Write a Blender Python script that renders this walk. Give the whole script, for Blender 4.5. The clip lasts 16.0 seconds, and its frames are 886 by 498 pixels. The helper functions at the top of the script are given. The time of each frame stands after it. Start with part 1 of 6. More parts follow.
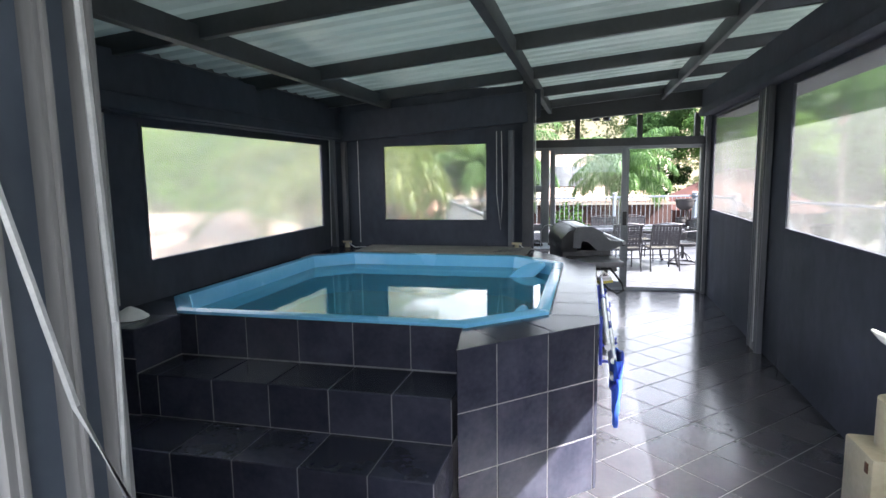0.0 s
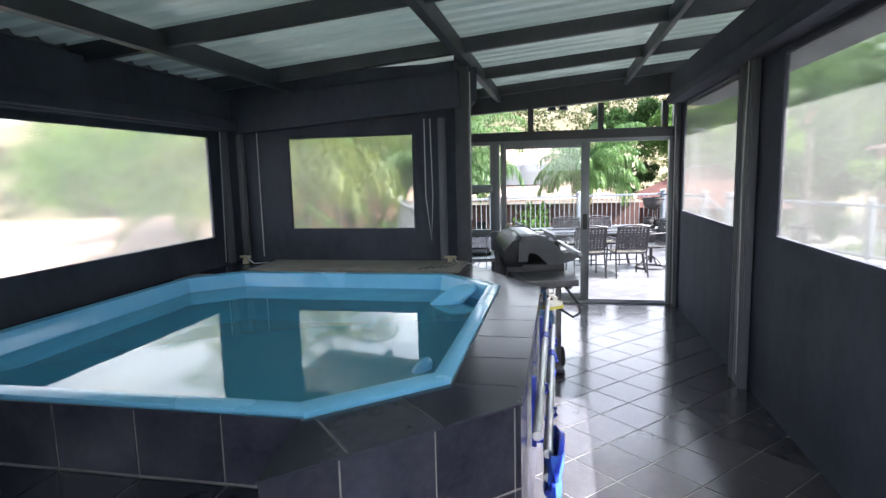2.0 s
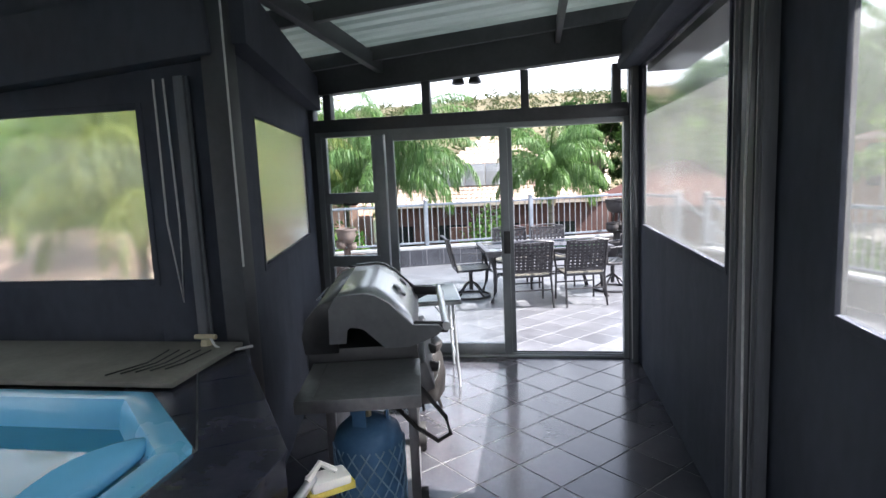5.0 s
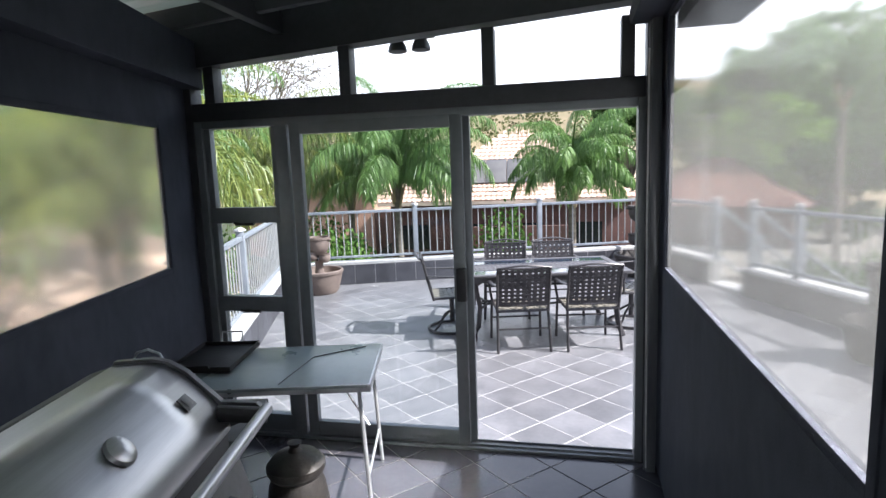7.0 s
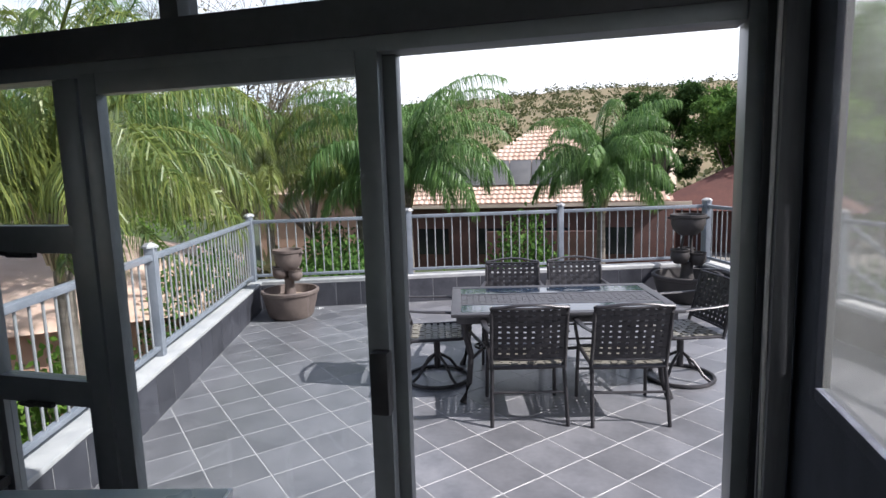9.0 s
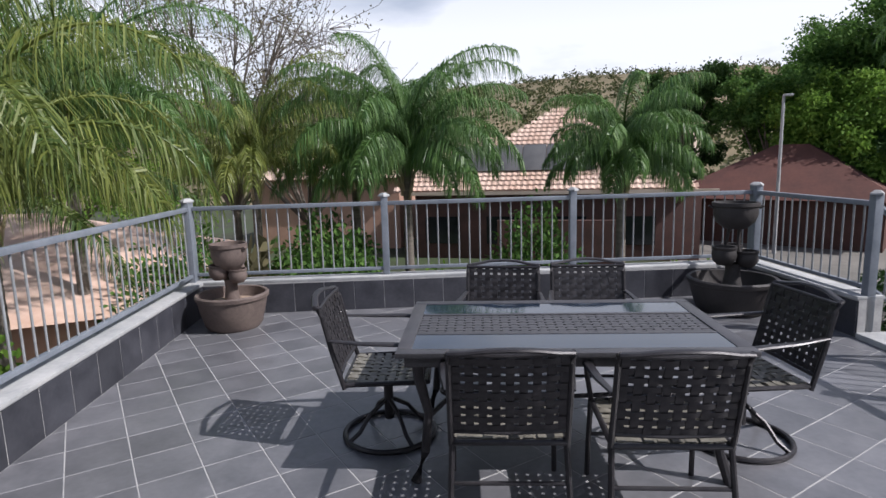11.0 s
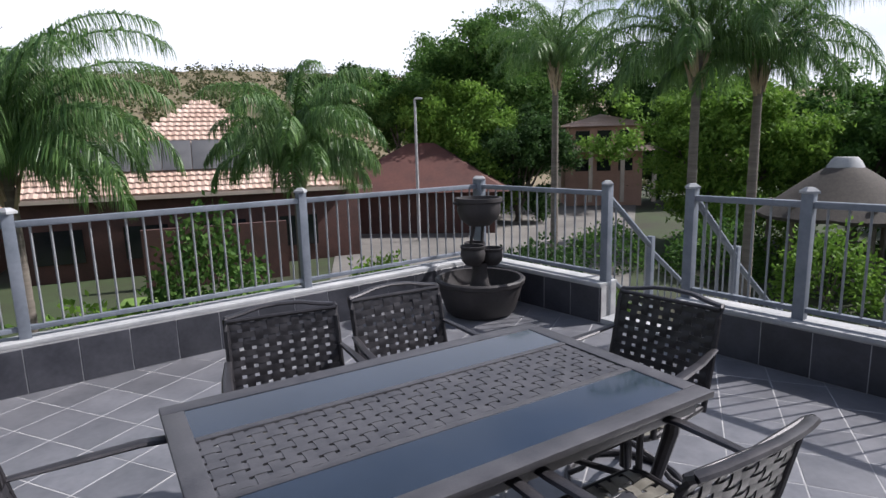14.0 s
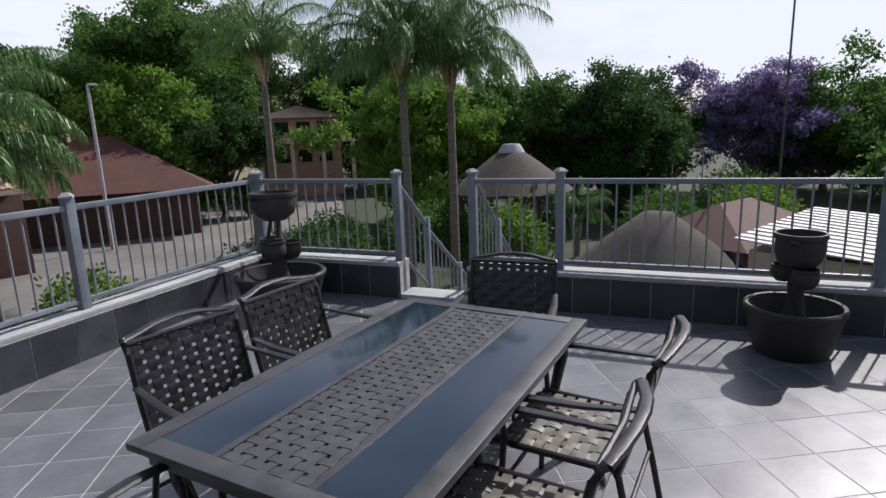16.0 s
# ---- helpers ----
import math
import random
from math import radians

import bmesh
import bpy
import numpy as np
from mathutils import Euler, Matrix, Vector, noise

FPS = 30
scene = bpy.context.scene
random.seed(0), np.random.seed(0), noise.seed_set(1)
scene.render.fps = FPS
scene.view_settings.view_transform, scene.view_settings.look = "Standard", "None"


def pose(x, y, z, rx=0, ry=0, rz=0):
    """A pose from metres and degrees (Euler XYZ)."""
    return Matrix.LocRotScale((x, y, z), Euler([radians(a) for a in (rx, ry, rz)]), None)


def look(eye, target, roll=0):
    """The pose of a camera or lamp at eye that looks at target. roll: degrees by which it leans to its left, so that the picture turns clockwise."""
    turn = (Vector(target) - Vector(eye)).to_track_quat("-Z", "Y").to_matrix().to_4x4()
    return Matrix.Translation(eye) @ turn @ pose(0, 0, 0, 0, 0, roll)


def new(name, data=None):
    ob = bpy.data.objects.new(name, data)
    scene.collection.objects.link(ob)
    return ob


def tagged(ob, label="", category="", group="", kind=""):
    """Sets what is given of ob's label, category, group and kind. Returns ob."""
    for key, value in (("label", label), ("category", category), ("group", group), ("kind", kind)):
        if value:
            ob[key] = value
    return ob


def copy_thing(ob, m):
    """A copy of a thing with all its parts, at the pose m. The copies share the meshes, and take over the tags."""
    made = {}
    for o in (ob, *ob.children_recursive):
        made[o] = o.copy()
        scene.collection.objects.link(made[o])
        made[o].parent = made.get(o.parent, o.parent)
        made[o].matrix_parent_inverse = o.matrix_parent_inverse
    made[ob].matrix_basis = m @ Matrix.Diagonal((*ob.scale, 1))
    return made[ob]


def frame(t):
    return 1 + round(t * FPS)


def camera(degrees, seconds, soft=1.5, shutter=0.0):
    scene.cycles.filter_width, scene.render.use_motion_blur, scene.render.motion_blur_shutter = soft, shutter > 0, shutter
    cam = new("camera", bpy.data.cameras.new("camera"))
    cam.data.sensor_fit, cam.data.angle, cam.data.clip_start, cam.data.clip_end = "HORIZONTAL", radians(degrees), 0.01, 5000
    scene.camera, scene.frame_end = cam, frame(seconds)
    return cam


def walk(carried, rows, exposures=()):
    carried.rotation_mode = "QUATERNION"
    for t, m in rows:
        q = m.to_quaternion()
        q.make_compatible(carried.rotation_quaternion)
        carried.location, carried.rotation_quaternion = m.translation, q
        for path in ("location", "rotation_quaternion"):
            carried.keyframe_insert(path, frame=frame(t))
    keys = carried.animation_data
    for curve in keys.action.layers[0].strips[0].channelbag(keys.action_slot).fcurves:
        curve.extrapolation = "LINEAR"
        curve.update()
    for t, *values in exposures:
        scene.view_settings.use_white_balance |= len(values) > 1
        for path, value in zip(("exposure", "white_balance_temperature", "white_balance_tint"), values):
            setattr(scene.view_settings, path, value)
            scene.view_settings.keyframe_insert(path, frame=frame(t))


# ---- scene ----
cam = camera(75.3, 16.0)
PATH = [
    (0, (0.585, -0.155, 1.711), (0.097, 1.768, 1.454), -0.9),
    (0.5, (0.652, 0.067, 1.716), (0.178, 1.993, 1.461), -1.0),
    (1, (0.689, 0.359, 1.699), (0.23, 2.288, 1.442), -1.1),
    (1.5, (0.706, 0.699, 1.716), (0.276, 2.635, 1.456), -1.3),
    (2, (0.772, 1.04, 1.691), (0.376, 2.983, 1.43), -1.4),
    (2.5, (0.845, 1.402, 1.682), (0.474, 3.35, 1.421), -1.5),
    (3, (0.942, 1.832, 1.676), (0.597, 3.785, 1.417), -1.6),
    (3.5, (1.056, 2.225, 1.653), (0.739, 4.184, 1.4), -1.7),
    (4, (1.18, 2.638, 1.656), (0.866, 4.597, 1.404), -1.9),
    (4.5, (1.267, 3.049, 1.649), (0.95, 5.008, 1.4), -2.1),
    (4.7, (1.302, 3.194, 1.658), (0.983, 5.152, 1.404), -2.3),
    (6.8, (1.674, 5.018, 1.729), (1.26, 6.954, 1.446), -2.3),
    (7, (1.706, 5.155, 1.736), (1.279, 7.089, 1.457), -2.0),
    (7.5, (1.725, 5.608, 1.722), (1.269, 7.535, 1.445), -2.0),
    (8, (1.761, 6.058, 1.703), (1.279, 7.979, 1.426), -1.8),
    (8.5, (1.772, 6.483, 1.709), (1.255, 8.396, 1.439), -1.8),
    (8.7, (1.74, 6.63, 1.703), (1.225, 8.543, 1.433), -1.7),
    (11, (1.69, 8.394, 1.553), (1.117, 10.285, 1.24), -1.5),
    (11.5, (1.709, 8.767, 1.538), (1.179, 10.667, 1.21), -1.5),
    (12, (1.683, 9.05, 1.544), (1.293, 10.984, 1.211), -1.7),
    (12.5, (1.535, 9.302, 1.552), (1.373, 11.266, 1.212), -1.4),
    (13, (1.319, 9.44, 1.552), (1.386, 11.409, 1.208), -1.5),
    (13.5, (1.067, 9.564, 1.538), (1.368, 11.511, 1.192), -1.4),
    (14, (0.826, 9.719, 1.517), (1.436, 11.591, 1.168), -1.5),
    (14.5, (0.526, 9.769, 1.529), (1.423, 11.519, 1.164), -1.7),
    (15, (0.249, 9.843, 1.523), (1.365, 11.459, 1.146), -1.8),
    (15.5, (0.04, 9.934, 1.536), (1.338, 11.403, 1.139), -2.0),
    (16, (-0.107, 9.993, 1.564), (1.345, 11.306, 1.154), -2.1),
]
walk(cam, [(t, look(eye, target, roll)) for t, eye, target, roll in PATH],
     exposures=[(0, 2.76, 6080, 14), (3.0, 2.52, 6080, 14), (4.7, 2.25, 6080, 14), (6.8, 1.85, 6120, 14), (8.7, 1.1, 6120, 14), (11, 0.24, 6060, 15), (13.5, 0.46, 6060, 15), (15.0, 0.34, 6070, 15), (16, 0.1, 6080, 15)])

# ---- world and sun ----
SUN_DIR = Vector((1.0, -0.05, 1.0)).normalized()
world = bpy.data.worlds.new("world")
scene.world = world
world.use_nodes = True
wn, wl = world.node_tree.nodes, world.node_tree.links
wn.clear()
sky = wn.new("ShaderNodeTexSky")
sky.sky_type = "NISHITA"
sky.sun_disc = False
sky.sun_elevation = radians(45)
sky.sun_rotation = radians(93)
sky.air_density, sky.dust_density = 1.0, 2.0
wco = wn.new("ShaderNodeTexCoord")
wmap = wn.new("ShaderNodeMapping")
wmap.inputs["Scale"].default_value = (1.0, 1.0, 3.0)
cloud = wn.new("ShaderNodeTexNoise")
cloud.inputs["Scale"].default_value = 2.2
cloud.inputs["Detail"].default_value = 6
cramp = wn.new("ShaderNodeValToRGB")
cramp.color_ramp.elements[0].position, cramp.color_ramp.elements[1].position = 0.24, 0.5
cmix = wn.new("ShaderNodeMixRGB")
cmix.inputs[2].default_value = (9.9, 10.1, 10.4, 1)
wbg = wn.new("ShaderNodeBackground")
wbg.inputs["Strength"].default_value = 0.085
wout = wn.new("ShaderNodeOutputWorld")
wl.new(wco.outputs["Generated"], wmap.inputs["Vector"])
wl.new(wmap.outputs["Vector"], cloud.inputs["Vector"])
wl.new(cloud.outputs["Fac"], cramp.inputs["Fac"])
wsep = wn.new("ShaderNodeSeparateXYZ")
wrng = wn.new("ShaderNodeMapRange")
wrng.inputs["From Min"].default_value, wrng.inputs["From Max"].default_value = 0.2, 0.6
wrng.inputs["To Min"].default_value, wrng.inputs["To Max"].default_value = 1.0, 0.12
wmul = wn.new("ShaderNodeMath")
wmul.operation = "MULTIPLY"
wl.new(wco.outputs["Generated"], wsep.inputs[0])
wl.new(wsep.outputs["Z"], wrng.inputs["Value"])
wl.new(cramp.outputs["Color"], wmul.inputs[0])
wl.new(wrng.outputs[0], wmul.inputs[1])
wl.new(wmul.outputs[0], cmix.inputs[0])
wl.new(sky.outputs["Color"], cmix.inputs[1])
wl.new(cmix.outputs["Color"], wbg.inputs["Color"])
wl.new(wbg.outputs["Background"], wout.inputs["Surface"])
sun = new("sun", bpy.data.lights.new("sun", "SUN"))
sun.data.energy, sun.data.angle, sun.data.color = 5.0, radians(0.6), (1.0, 0.95, 0.87)
sun.matrix_world = look(SUN_DIR * 60, (0, 0, 0))
# daylight through the wide entrance behind the start
entry = new("entrance_daylight", bpy.data.lights.new("entrance_daylight", "AREA"))
entry.data.shape, entry.data.size, entry.data.size_y = "RECTANGLE", 4.0, 2.3
entry.data.energy, entry.data.color = 2.2, (0.9, 0.96, 1.0)
entry.matrix_world = look((0.2, -1.3, 1.35), (-1.6, 2.2, 1.4))

# ---- materials ----


def surf(name, c1, c2, scale=6.0, rough=0.6, metal=0.0, bump=0.15, bscale=60.0, rvar=0.12, rand=0.0, stretch=(1, 1, 1), coat=0.0, big=0.7, spec=0.5):
    """A painted or natural surface: two colours mixed by noise at two scales, uneven gloss and fine relief."""
    m = bpy.data.materials.new(name)
    m.use_nodes = True
    n, l = m.node_tree.nodes, m.node_tree.links
    b = n["Principled BSDF"]
    co = n.new("ShaderNodeTexCoord")
    mp = n.new("ShaderNodeMapping")
    mp.inputs["Scale"].default_value = stretch
    l.new(co.outputs["Object"], mp.inputs["Vector"])
    vec = mp.outputs["Vector"]
    info = n.new("ShaderNodeObjectInfo")
    if rand:
        add = n.new("ShaderNodeVectorMath")
        add.operation = "ADD"
        mul = n.new("ShaderNodeMath")
        mul.operation = "MULTIPLY"
        mul.inputs[1].default_value = 37.0
        l.new(info.outputs["Random"], mul.inputs[0])
        l.new(mp.outputs["Vector"], add.inputs[0])
        l.new(mul.outputs[0], add.inputs[1])
        vec = add.outputs[0]
    n1, n2, n3 = (n.new("ShaderNodeTexNoise") for _ in range(3))
    for k, s, d in ((n1, scale, 4), (n2, scale * 7, 3), (n3, bscale, 3)):
        k.inputs["Scale"].default_value, k.inputs["Detail"].default_value = s, d
        l.new(vec, k.inputs["Vector"])
    mx = n.new("ShaderNodeMix")
    mx.inputs[0].default_value = 1 - big
    l.new(n1.outputs["Fac"], mx.inputs[2])
    l.new(n2.outputs["Fac"], mx.inputs[3])
    rp = n.new("ShaderNodeValToRGB")
    rp.color_ramp.elements[0].position, rp.color_ramp.elements[1].position = 0.33, 0.67
    rp.color_ramp.elements[0].color, rp.color_ramp.elements[1].color = (*c1, 1), (*c2, 1)
    l.new(mx.outputs[0], rp.inputs["Fac"])
    col = rp.outputs["Color"]
    if rand:
        hsv = n.new("ShaderNodeHueSaturation")
        mr = n.new("ShaderNodeMapRange")
        mr.inputs["To Min"].default_value, mr.inputs["To Max"].default_value = 1 - rand, 1 + rand
        l.new(info.outputs["Random"], mr.inputs["Value"])
        l.new(mr.outputs[0], hsv.inputs["Value"])
        l.new(col, hsv.inputs["Color"])
        col = hsv.outputs["Color"]
    l.new(col, b.inputs["Base Color"])
    rr = n.new("ShaderNodeMapRange")
    rr.inputs["To Min"].default_value, rr.inputs["To Max"].default_value = max(rough - rvar, 0.02), min(rough + rvar, 1)
    l.new(n1.outputs["Fac"], rr.inputs["Value"])
    l.new(rr.outputs[0], b.inputs["Roughness"])
    b.inputs["Metallic"].default_value = metal
    b.inputs["Specular IOR Level"].default_value = spec
    b.inputs["Coat Weight"].default_value = coat
    if bump:
        bp = n.new("ShaderNodeBump")
        bp.inputs["Strength"].default_value, bp.inputs["Distance"].default_value = bump, 0.004
        l.new(n3.outputs["Fac"], bp.inputs["Height"])
        l.new(bp.outputs["Normal"], b.inputs["Normal"])
    return m


def leafy(name, c1, c2, trans=0.4, rough=0.7, spec=0.2):
    """Leaves: each leaf its own shade, lit through from behind."""
    m = bpy.data.materials.new(name)
    m.use_nodes = True
    n, l = m.node_tree.nodes, m.node_tree.links
    b, out = n["Principled BSDF"], n["Material Output"]
    geo = n.new("ShaderNodeNewGeometry")
    co = n.new("ShaderNodeTexCoord")
    ns = n.new("ShaderNodeTexNoise")
    ns.inputs["Scale"].default_value = 0.7
    l.new(co.outputs["Object"], ns.inputs["Vector"])
    mx = n.new("ShaderNodeMix")
    mx.inputs[0].default_value = 0.5
    l.new(geo.outputs["Random Per Island"], mx.inputs[2])
    l.new(ns.outputs["Fac"], mx.inputs[3])
    rp = n.new("ShaderNodeValToRGB")
    rp.color_ramp.elements[0].position, rp.color_ramp.elements[1].position = 0.2, 0.8
    rp.color_ramp.elements[0].color, rp.color_ramp.elements[1].color = (*c1, 1), (*c2, 1)
    l.new(mx.outputs[0], rp.inputs["Fac"])
    l.new(rp.outputs["Color"], b.inputs["Base Color"])
    b.inputs["Roughness"].default_value = rough
    b.inputs["Specular IOR Level"].default_value = spec
    tr = n.new("ShaderNodeBsdfTranslucent")
    l.new(rp.outputs["Color"], tr.inputs["Color"])
    ms = n.new("ShaderNodeMixShader")
    ms.inputs[0].default_value = trans
    l.new(b.outputs[0], ms.inputs[1])
    l.new(tr.outputs[0], ms.inputs[2])
    l.new(ms.outputs[0], out.inputs["Surface"])
    return m


def vinyl(name, rough, haze, clear=(0.93, 0.94, 0.92)):
    """Clear PVC sheet: it scatters what is seen through it, and catches a milky haze."""
    m = bpy.data.materials.new(name)
    m.use_nodes = True
    n, l = m.node_tree.nodes, m.node_tree.links
    n.remove(n["Principled BSDF"])
    out = n["Material Output"]
    rf = n.new("ShaderNodeBsdfRefraction")
    rf.inputs["IOR"].default_value, rf.inputs["Roughness"].default_value = 1.18, rough
    rf.inputs["Color"].default_value = (*clear, 1)
    tl = n.new("ShaderNodeBsdfTranslucent")
    tl.inputs["Color"].default_value = (0.8, 0.82, 0.8, 1)
    gl = n.new("ShaderNodeBsdfGlossy")
    gl.inputs["Roughness"].default_value = 0.12
    co = n.new("ShaderNodeTexCoord")
    ns = n.new("ShaderNodeTexNoise")
    ns.inputs["Scale"].default_value = 1.6
    l.new(co.outputs["Object"], ns.inputs["Vector"])
    mr = n.new("ShaderNodeMapRange")
    mr.inputs["To Min"].default_value, mr.inputs["To Max"].default_value = haze * 0.4, haze
    l.new(ns.outputs["Fac"], mr.inputs["Value"])
    m1, m2 = n.new("ShaderNodeMixShader"), n.new("ShaderNodeMixShader")
    l.new(mr.outputs[0], m1.inputs[0])
    l.new(rf.outputs[0], m1.inputs[1])
    l.new(tl.outputs[0], m1.inputs[2])
    m2.inputs[0].default_value = 0.04
    l.new(m1.outputs[0], m2.inputs[1])
    l.new(gl.outputs[0], m2.inputs[2])
    l.new(m2.outputs[0], out.inputs["Surface"])
    return m


def slant(n, l, low=0.03, power=4.0):
    """How much a pane mirrors: little when faced, more at the slant."""
    lw, pw, mr = n.new("ShaderNodeLayerWeight"), n.new("ShaderNodeMath"), n.new("ShaderNodeMapRange")
    lw.inputs["Blend"].default_value = 0.5
    pw.operation = "POWER"
    pw.inputs[1].default_value = power
    mr.inputs["To Min"].default_value, mr.inputs["To Max"].default_value = low, 0.9
    l.new(lw.outputs["Facing"], pw.inputs[0])
    l.new(pw.outputs[0], mr.inputs["Value"])
    return mr.outputs[0]


def glassy(name, tint=(0.95, 0.97, 0.97), rough=0.0, gloss=0.06):
    """A thin pane: clear, with a faint mirror on its face that grows at the slant."""
    m = bpy.data.materials.new(name)
    m.use_nodes = True
    n, l = m.node_tree.nodes, m.node_tree.links
    n.remove(n["Principled BSDF"])
    tp = n.new("ShaderNodeBsdfTransparent")
    tp.inputs["Color"].default_value = (*tint, 1)
    gl = n.new("ShaderNodeBsdfGlossy")
    gl.inputs["Roughness"].default_value = rough
    ms = n.new("ShaderNodeMixShader")
    l.new(slant(n, l), ms.inputs[0])
    l.new(tp.outputs[0], ms.inputs[1])
    l.new(gl.outputs[0], ms.inputs[2])
    l.new(ms.outputs[0], n["Material Output"].inputs["Surface"])
    return m


def water_mat():
    m = bpy.data.materials.new("pool_water")
    m.use_nodes = True
    n, l = m.node_tree.nodes, m.node_tree.links
    n.remove(n["Principled BSDF"])
    tr = n.new("ShaderNodeBsdfTransparent")
    tr.inputs["Color"].default_value = (0.5, 0.8, 0.88, 1)
    df = n.new("ShaderNodeBsdfDiffuse")
    df.inputs["Color"].default_value = (0.12, 0.5, 0.7, 1)
    tp = n.new("ShaderNodeMixShader")
    tp.inputs[0].default_value = 0.6
    l.new(tr.outputs[0], tp.inputs[1])
    l.new(df.outputs[0], tp.inputs[2])
    gl = n.new("ShaderNodeBsdfGlossy")
    gl.inputs["Roughness"].default_value = 0.015
    co = n.new("ShaderNodeTexCoord")
    ns = n.new("ShaderNodeTexNoise")
    ns.inputs["Scale"].default_value = 2.5
    l.new(co.outputs["Object"], ns.inputs["Vector"])
    bp = n.new("ShaderNodeBump")
    bp.inputs["Strength"].default_value, bp.inputs["Distance"].default_value = 0.08, 0.01
    l.new(ns.outputs["Fac"], bp.inputs["Height"])
    l.new(bp.outputs["Normal"], gl.inputs["Normal"])
    ms = n.new("ShaderNodeMixShader")
    l.new(slant(n, l, 0.05, 3.2), ms.inputs[0])
    l.new(tp.outputs[0], ms.inputs[1])
    l.new(gl.outputs[0], ms.inputs[2])
    l.new(ms.outputs[0], n["Material Output"].inputs["Surface"])
    return m


M_TILE_IN = surf("floor_tile_glazed", (0.042, 0.042, 0.05), (0.056, 0.055, 0.063), 5, 0.18, rand=0.15, bump=0.02, bscale=25, rvar=0.02)
M_TILE_SPA = surf("spa_tile_glazed", (0.021, 0.022, 0.036), (0.048, 0.05, 0.07), 5, 0.22, rand=0.25, bump=0.06, bscale=30, rvar=0.08)
M_TILE_OUT = surf("terrace_tile", (0.088, 0.09, 0.1), (0.155, 0.155, 0.168), 4, 0.34, spec=0.85, rvar=0.06, rand=0.18, bump=0.12, bscale=40)
M_TILE_PAR = surf("parapet_tile", (0.026, 0.027, 0.034), (0.055, 0.056, 0.067), 5, 0.4, rand=0.2, bump=0.08, bscale=40)
M_GROUT = surf("grout", (0.16, 0.155, 0.155), (0.27, 0.26, 0.255), 9, 0.9, bump=0.3, bscale=200)
M_GROUT_OUT = surf("grout_pale", (0.26, 0.26, 0.265), (0.42, 0.415, 0.41), 9, 0.9, bump=0.3, bscale=200)
M_FABRIC = surf("blind_fabric", (0.044, 0.049, 0.064), (0.07, 0.076, 0.096), 2.5, 0.85, spec=0.12, bump=0.35, bscale=320, stretch=(1, 1, 0.6))
M_STEEL = surf("painted_steel", (0.03, 0.032, 0.037), (0.055, 0.057, 0.063), 4, 0.5, bump=0.08, bscale=90)
M_TRACK = surf("blind_track", (0.075, 0.08, 0.092), (0.13, 0.135, 0.148), 6, 0.45, bump=0.05, bscale=100, stretch=(3, 3, 0.3))
M_JAMB = surf("blue_grey_panel", (0.085, 0.105, 0.14), (0.13, 0.155, 0.195), 3, 0.55, bump=0.1, bscale=90)
M_JAMBTRACK = surf("pale_track", (0.19, 0.185, 0.185), (0.3, 0.29, 0.285), 6, 0.45, bump=0.05, bscale=100, stretch=(3, 3, 0.3))
M_FRAME = surf("aluminium_frame", (0.16, 0.175, 0.185), (0.21, 0.225, 0.235), 4, 0.38, metal=0.3, bump=0.04, bscale=90)
M_ROOF = surf("zinc_sheet", (0.36, 0.39, 0.38), (0.55, 0.58, 0.56), 1.6, 0.42, metal=0.55, bump=0.08, bscale=40, stretch=(0.4, 2, 1))
# translucent share added to the metal so daylight brightens its underside
rn, rl = M_ROOF.node_tree.nodes, M_ROOF.node_tree.links
rtl, rms = rn.new("ShaderNodeBsdfTranslucent"), rn.new("ShaderNodeMixShader")
rtl.inputs["Color"].default_value = (0.72, 0.82, 0.78, 1)
rms.inputs[0].default_value = 0.17
rl.new(rn["Principled BSDF"].outputs[0], rms.inputs[1])
rl.new(rtl.outputs[0], rms.inputs[2])
rl.new(rms.outputs[0], rn["Material Output"].inputs["Surface"])
M_WALL = surf("grey_plaster", (0.10, 0.105, 0.115), (0.15, 0.155, 0.165), 3, 0.8, bump=0.3, bscale=120)
M_RAIL = surf("grey_railing_paint", (0.13, 0.15, 0.18), (0.2, 0.22, 0.255), 5, 0.42, bump=0.06, bscale=90)
M_BALUSTER = surf("baluster_paint", (0.19, 0.2, 0.215), (0.28, 0.29, 0.3), 5, 0.4, bump=0.04, bscale=90)
M_COPING = surf("cement_coping", (0.27, 0.28, 0.29), (0.42, 0.42, 0.42), 4, 0.85, bump=0.35, bscale=90)
M_POOL = surf("pool_fibreglass", (0.17, 0.55, 0.86), (0.24, 0.63, 0.92), 2, 0.25, bump=0.03, bscale=40, coat=0.3)
M_WATER = water_mat()
M_VINYL = vinyl("hazy_vinyl", 0.13, 0.2, (0.88, 0.89, 0.86))
M_VINYL_CLEAR = vinyl("clear_vinyl", 0.06, 0.06, (0.76, 0.76, 0.75))
M_GLASS = glassy("window_glass")
M_CORD = surf("cord", (0.4, 0.4, 0.4), (0.55, 0.55, 0.54), 30, 0.8, bump=0.2, bscale=300)
M_CAST = surf("cast_aluminium", (0.02, 0.019, 0.022), (0.044, 0.041, 0.045), 14, 0.42, metal=0.35, bump=0.15, bscale=160)
M_TABLE = surf("table_cast_aluminium", (0.055, 0.054, 0.06), (0.092, 0.09, 0.097), 10, 0.45, metal=0.3, bump=0.12, bscale=160)
# blue in the base colour stands for sky mirrored by the dark glass
M_TGLASS = surf("smoked_sky_tint_glass", (0.008, 0.016, 0.03), (0.014, 0.024, 0.042), 3, 0.06, bump=0.0, rvar=0.03, coat=0.1, spec=0.65)
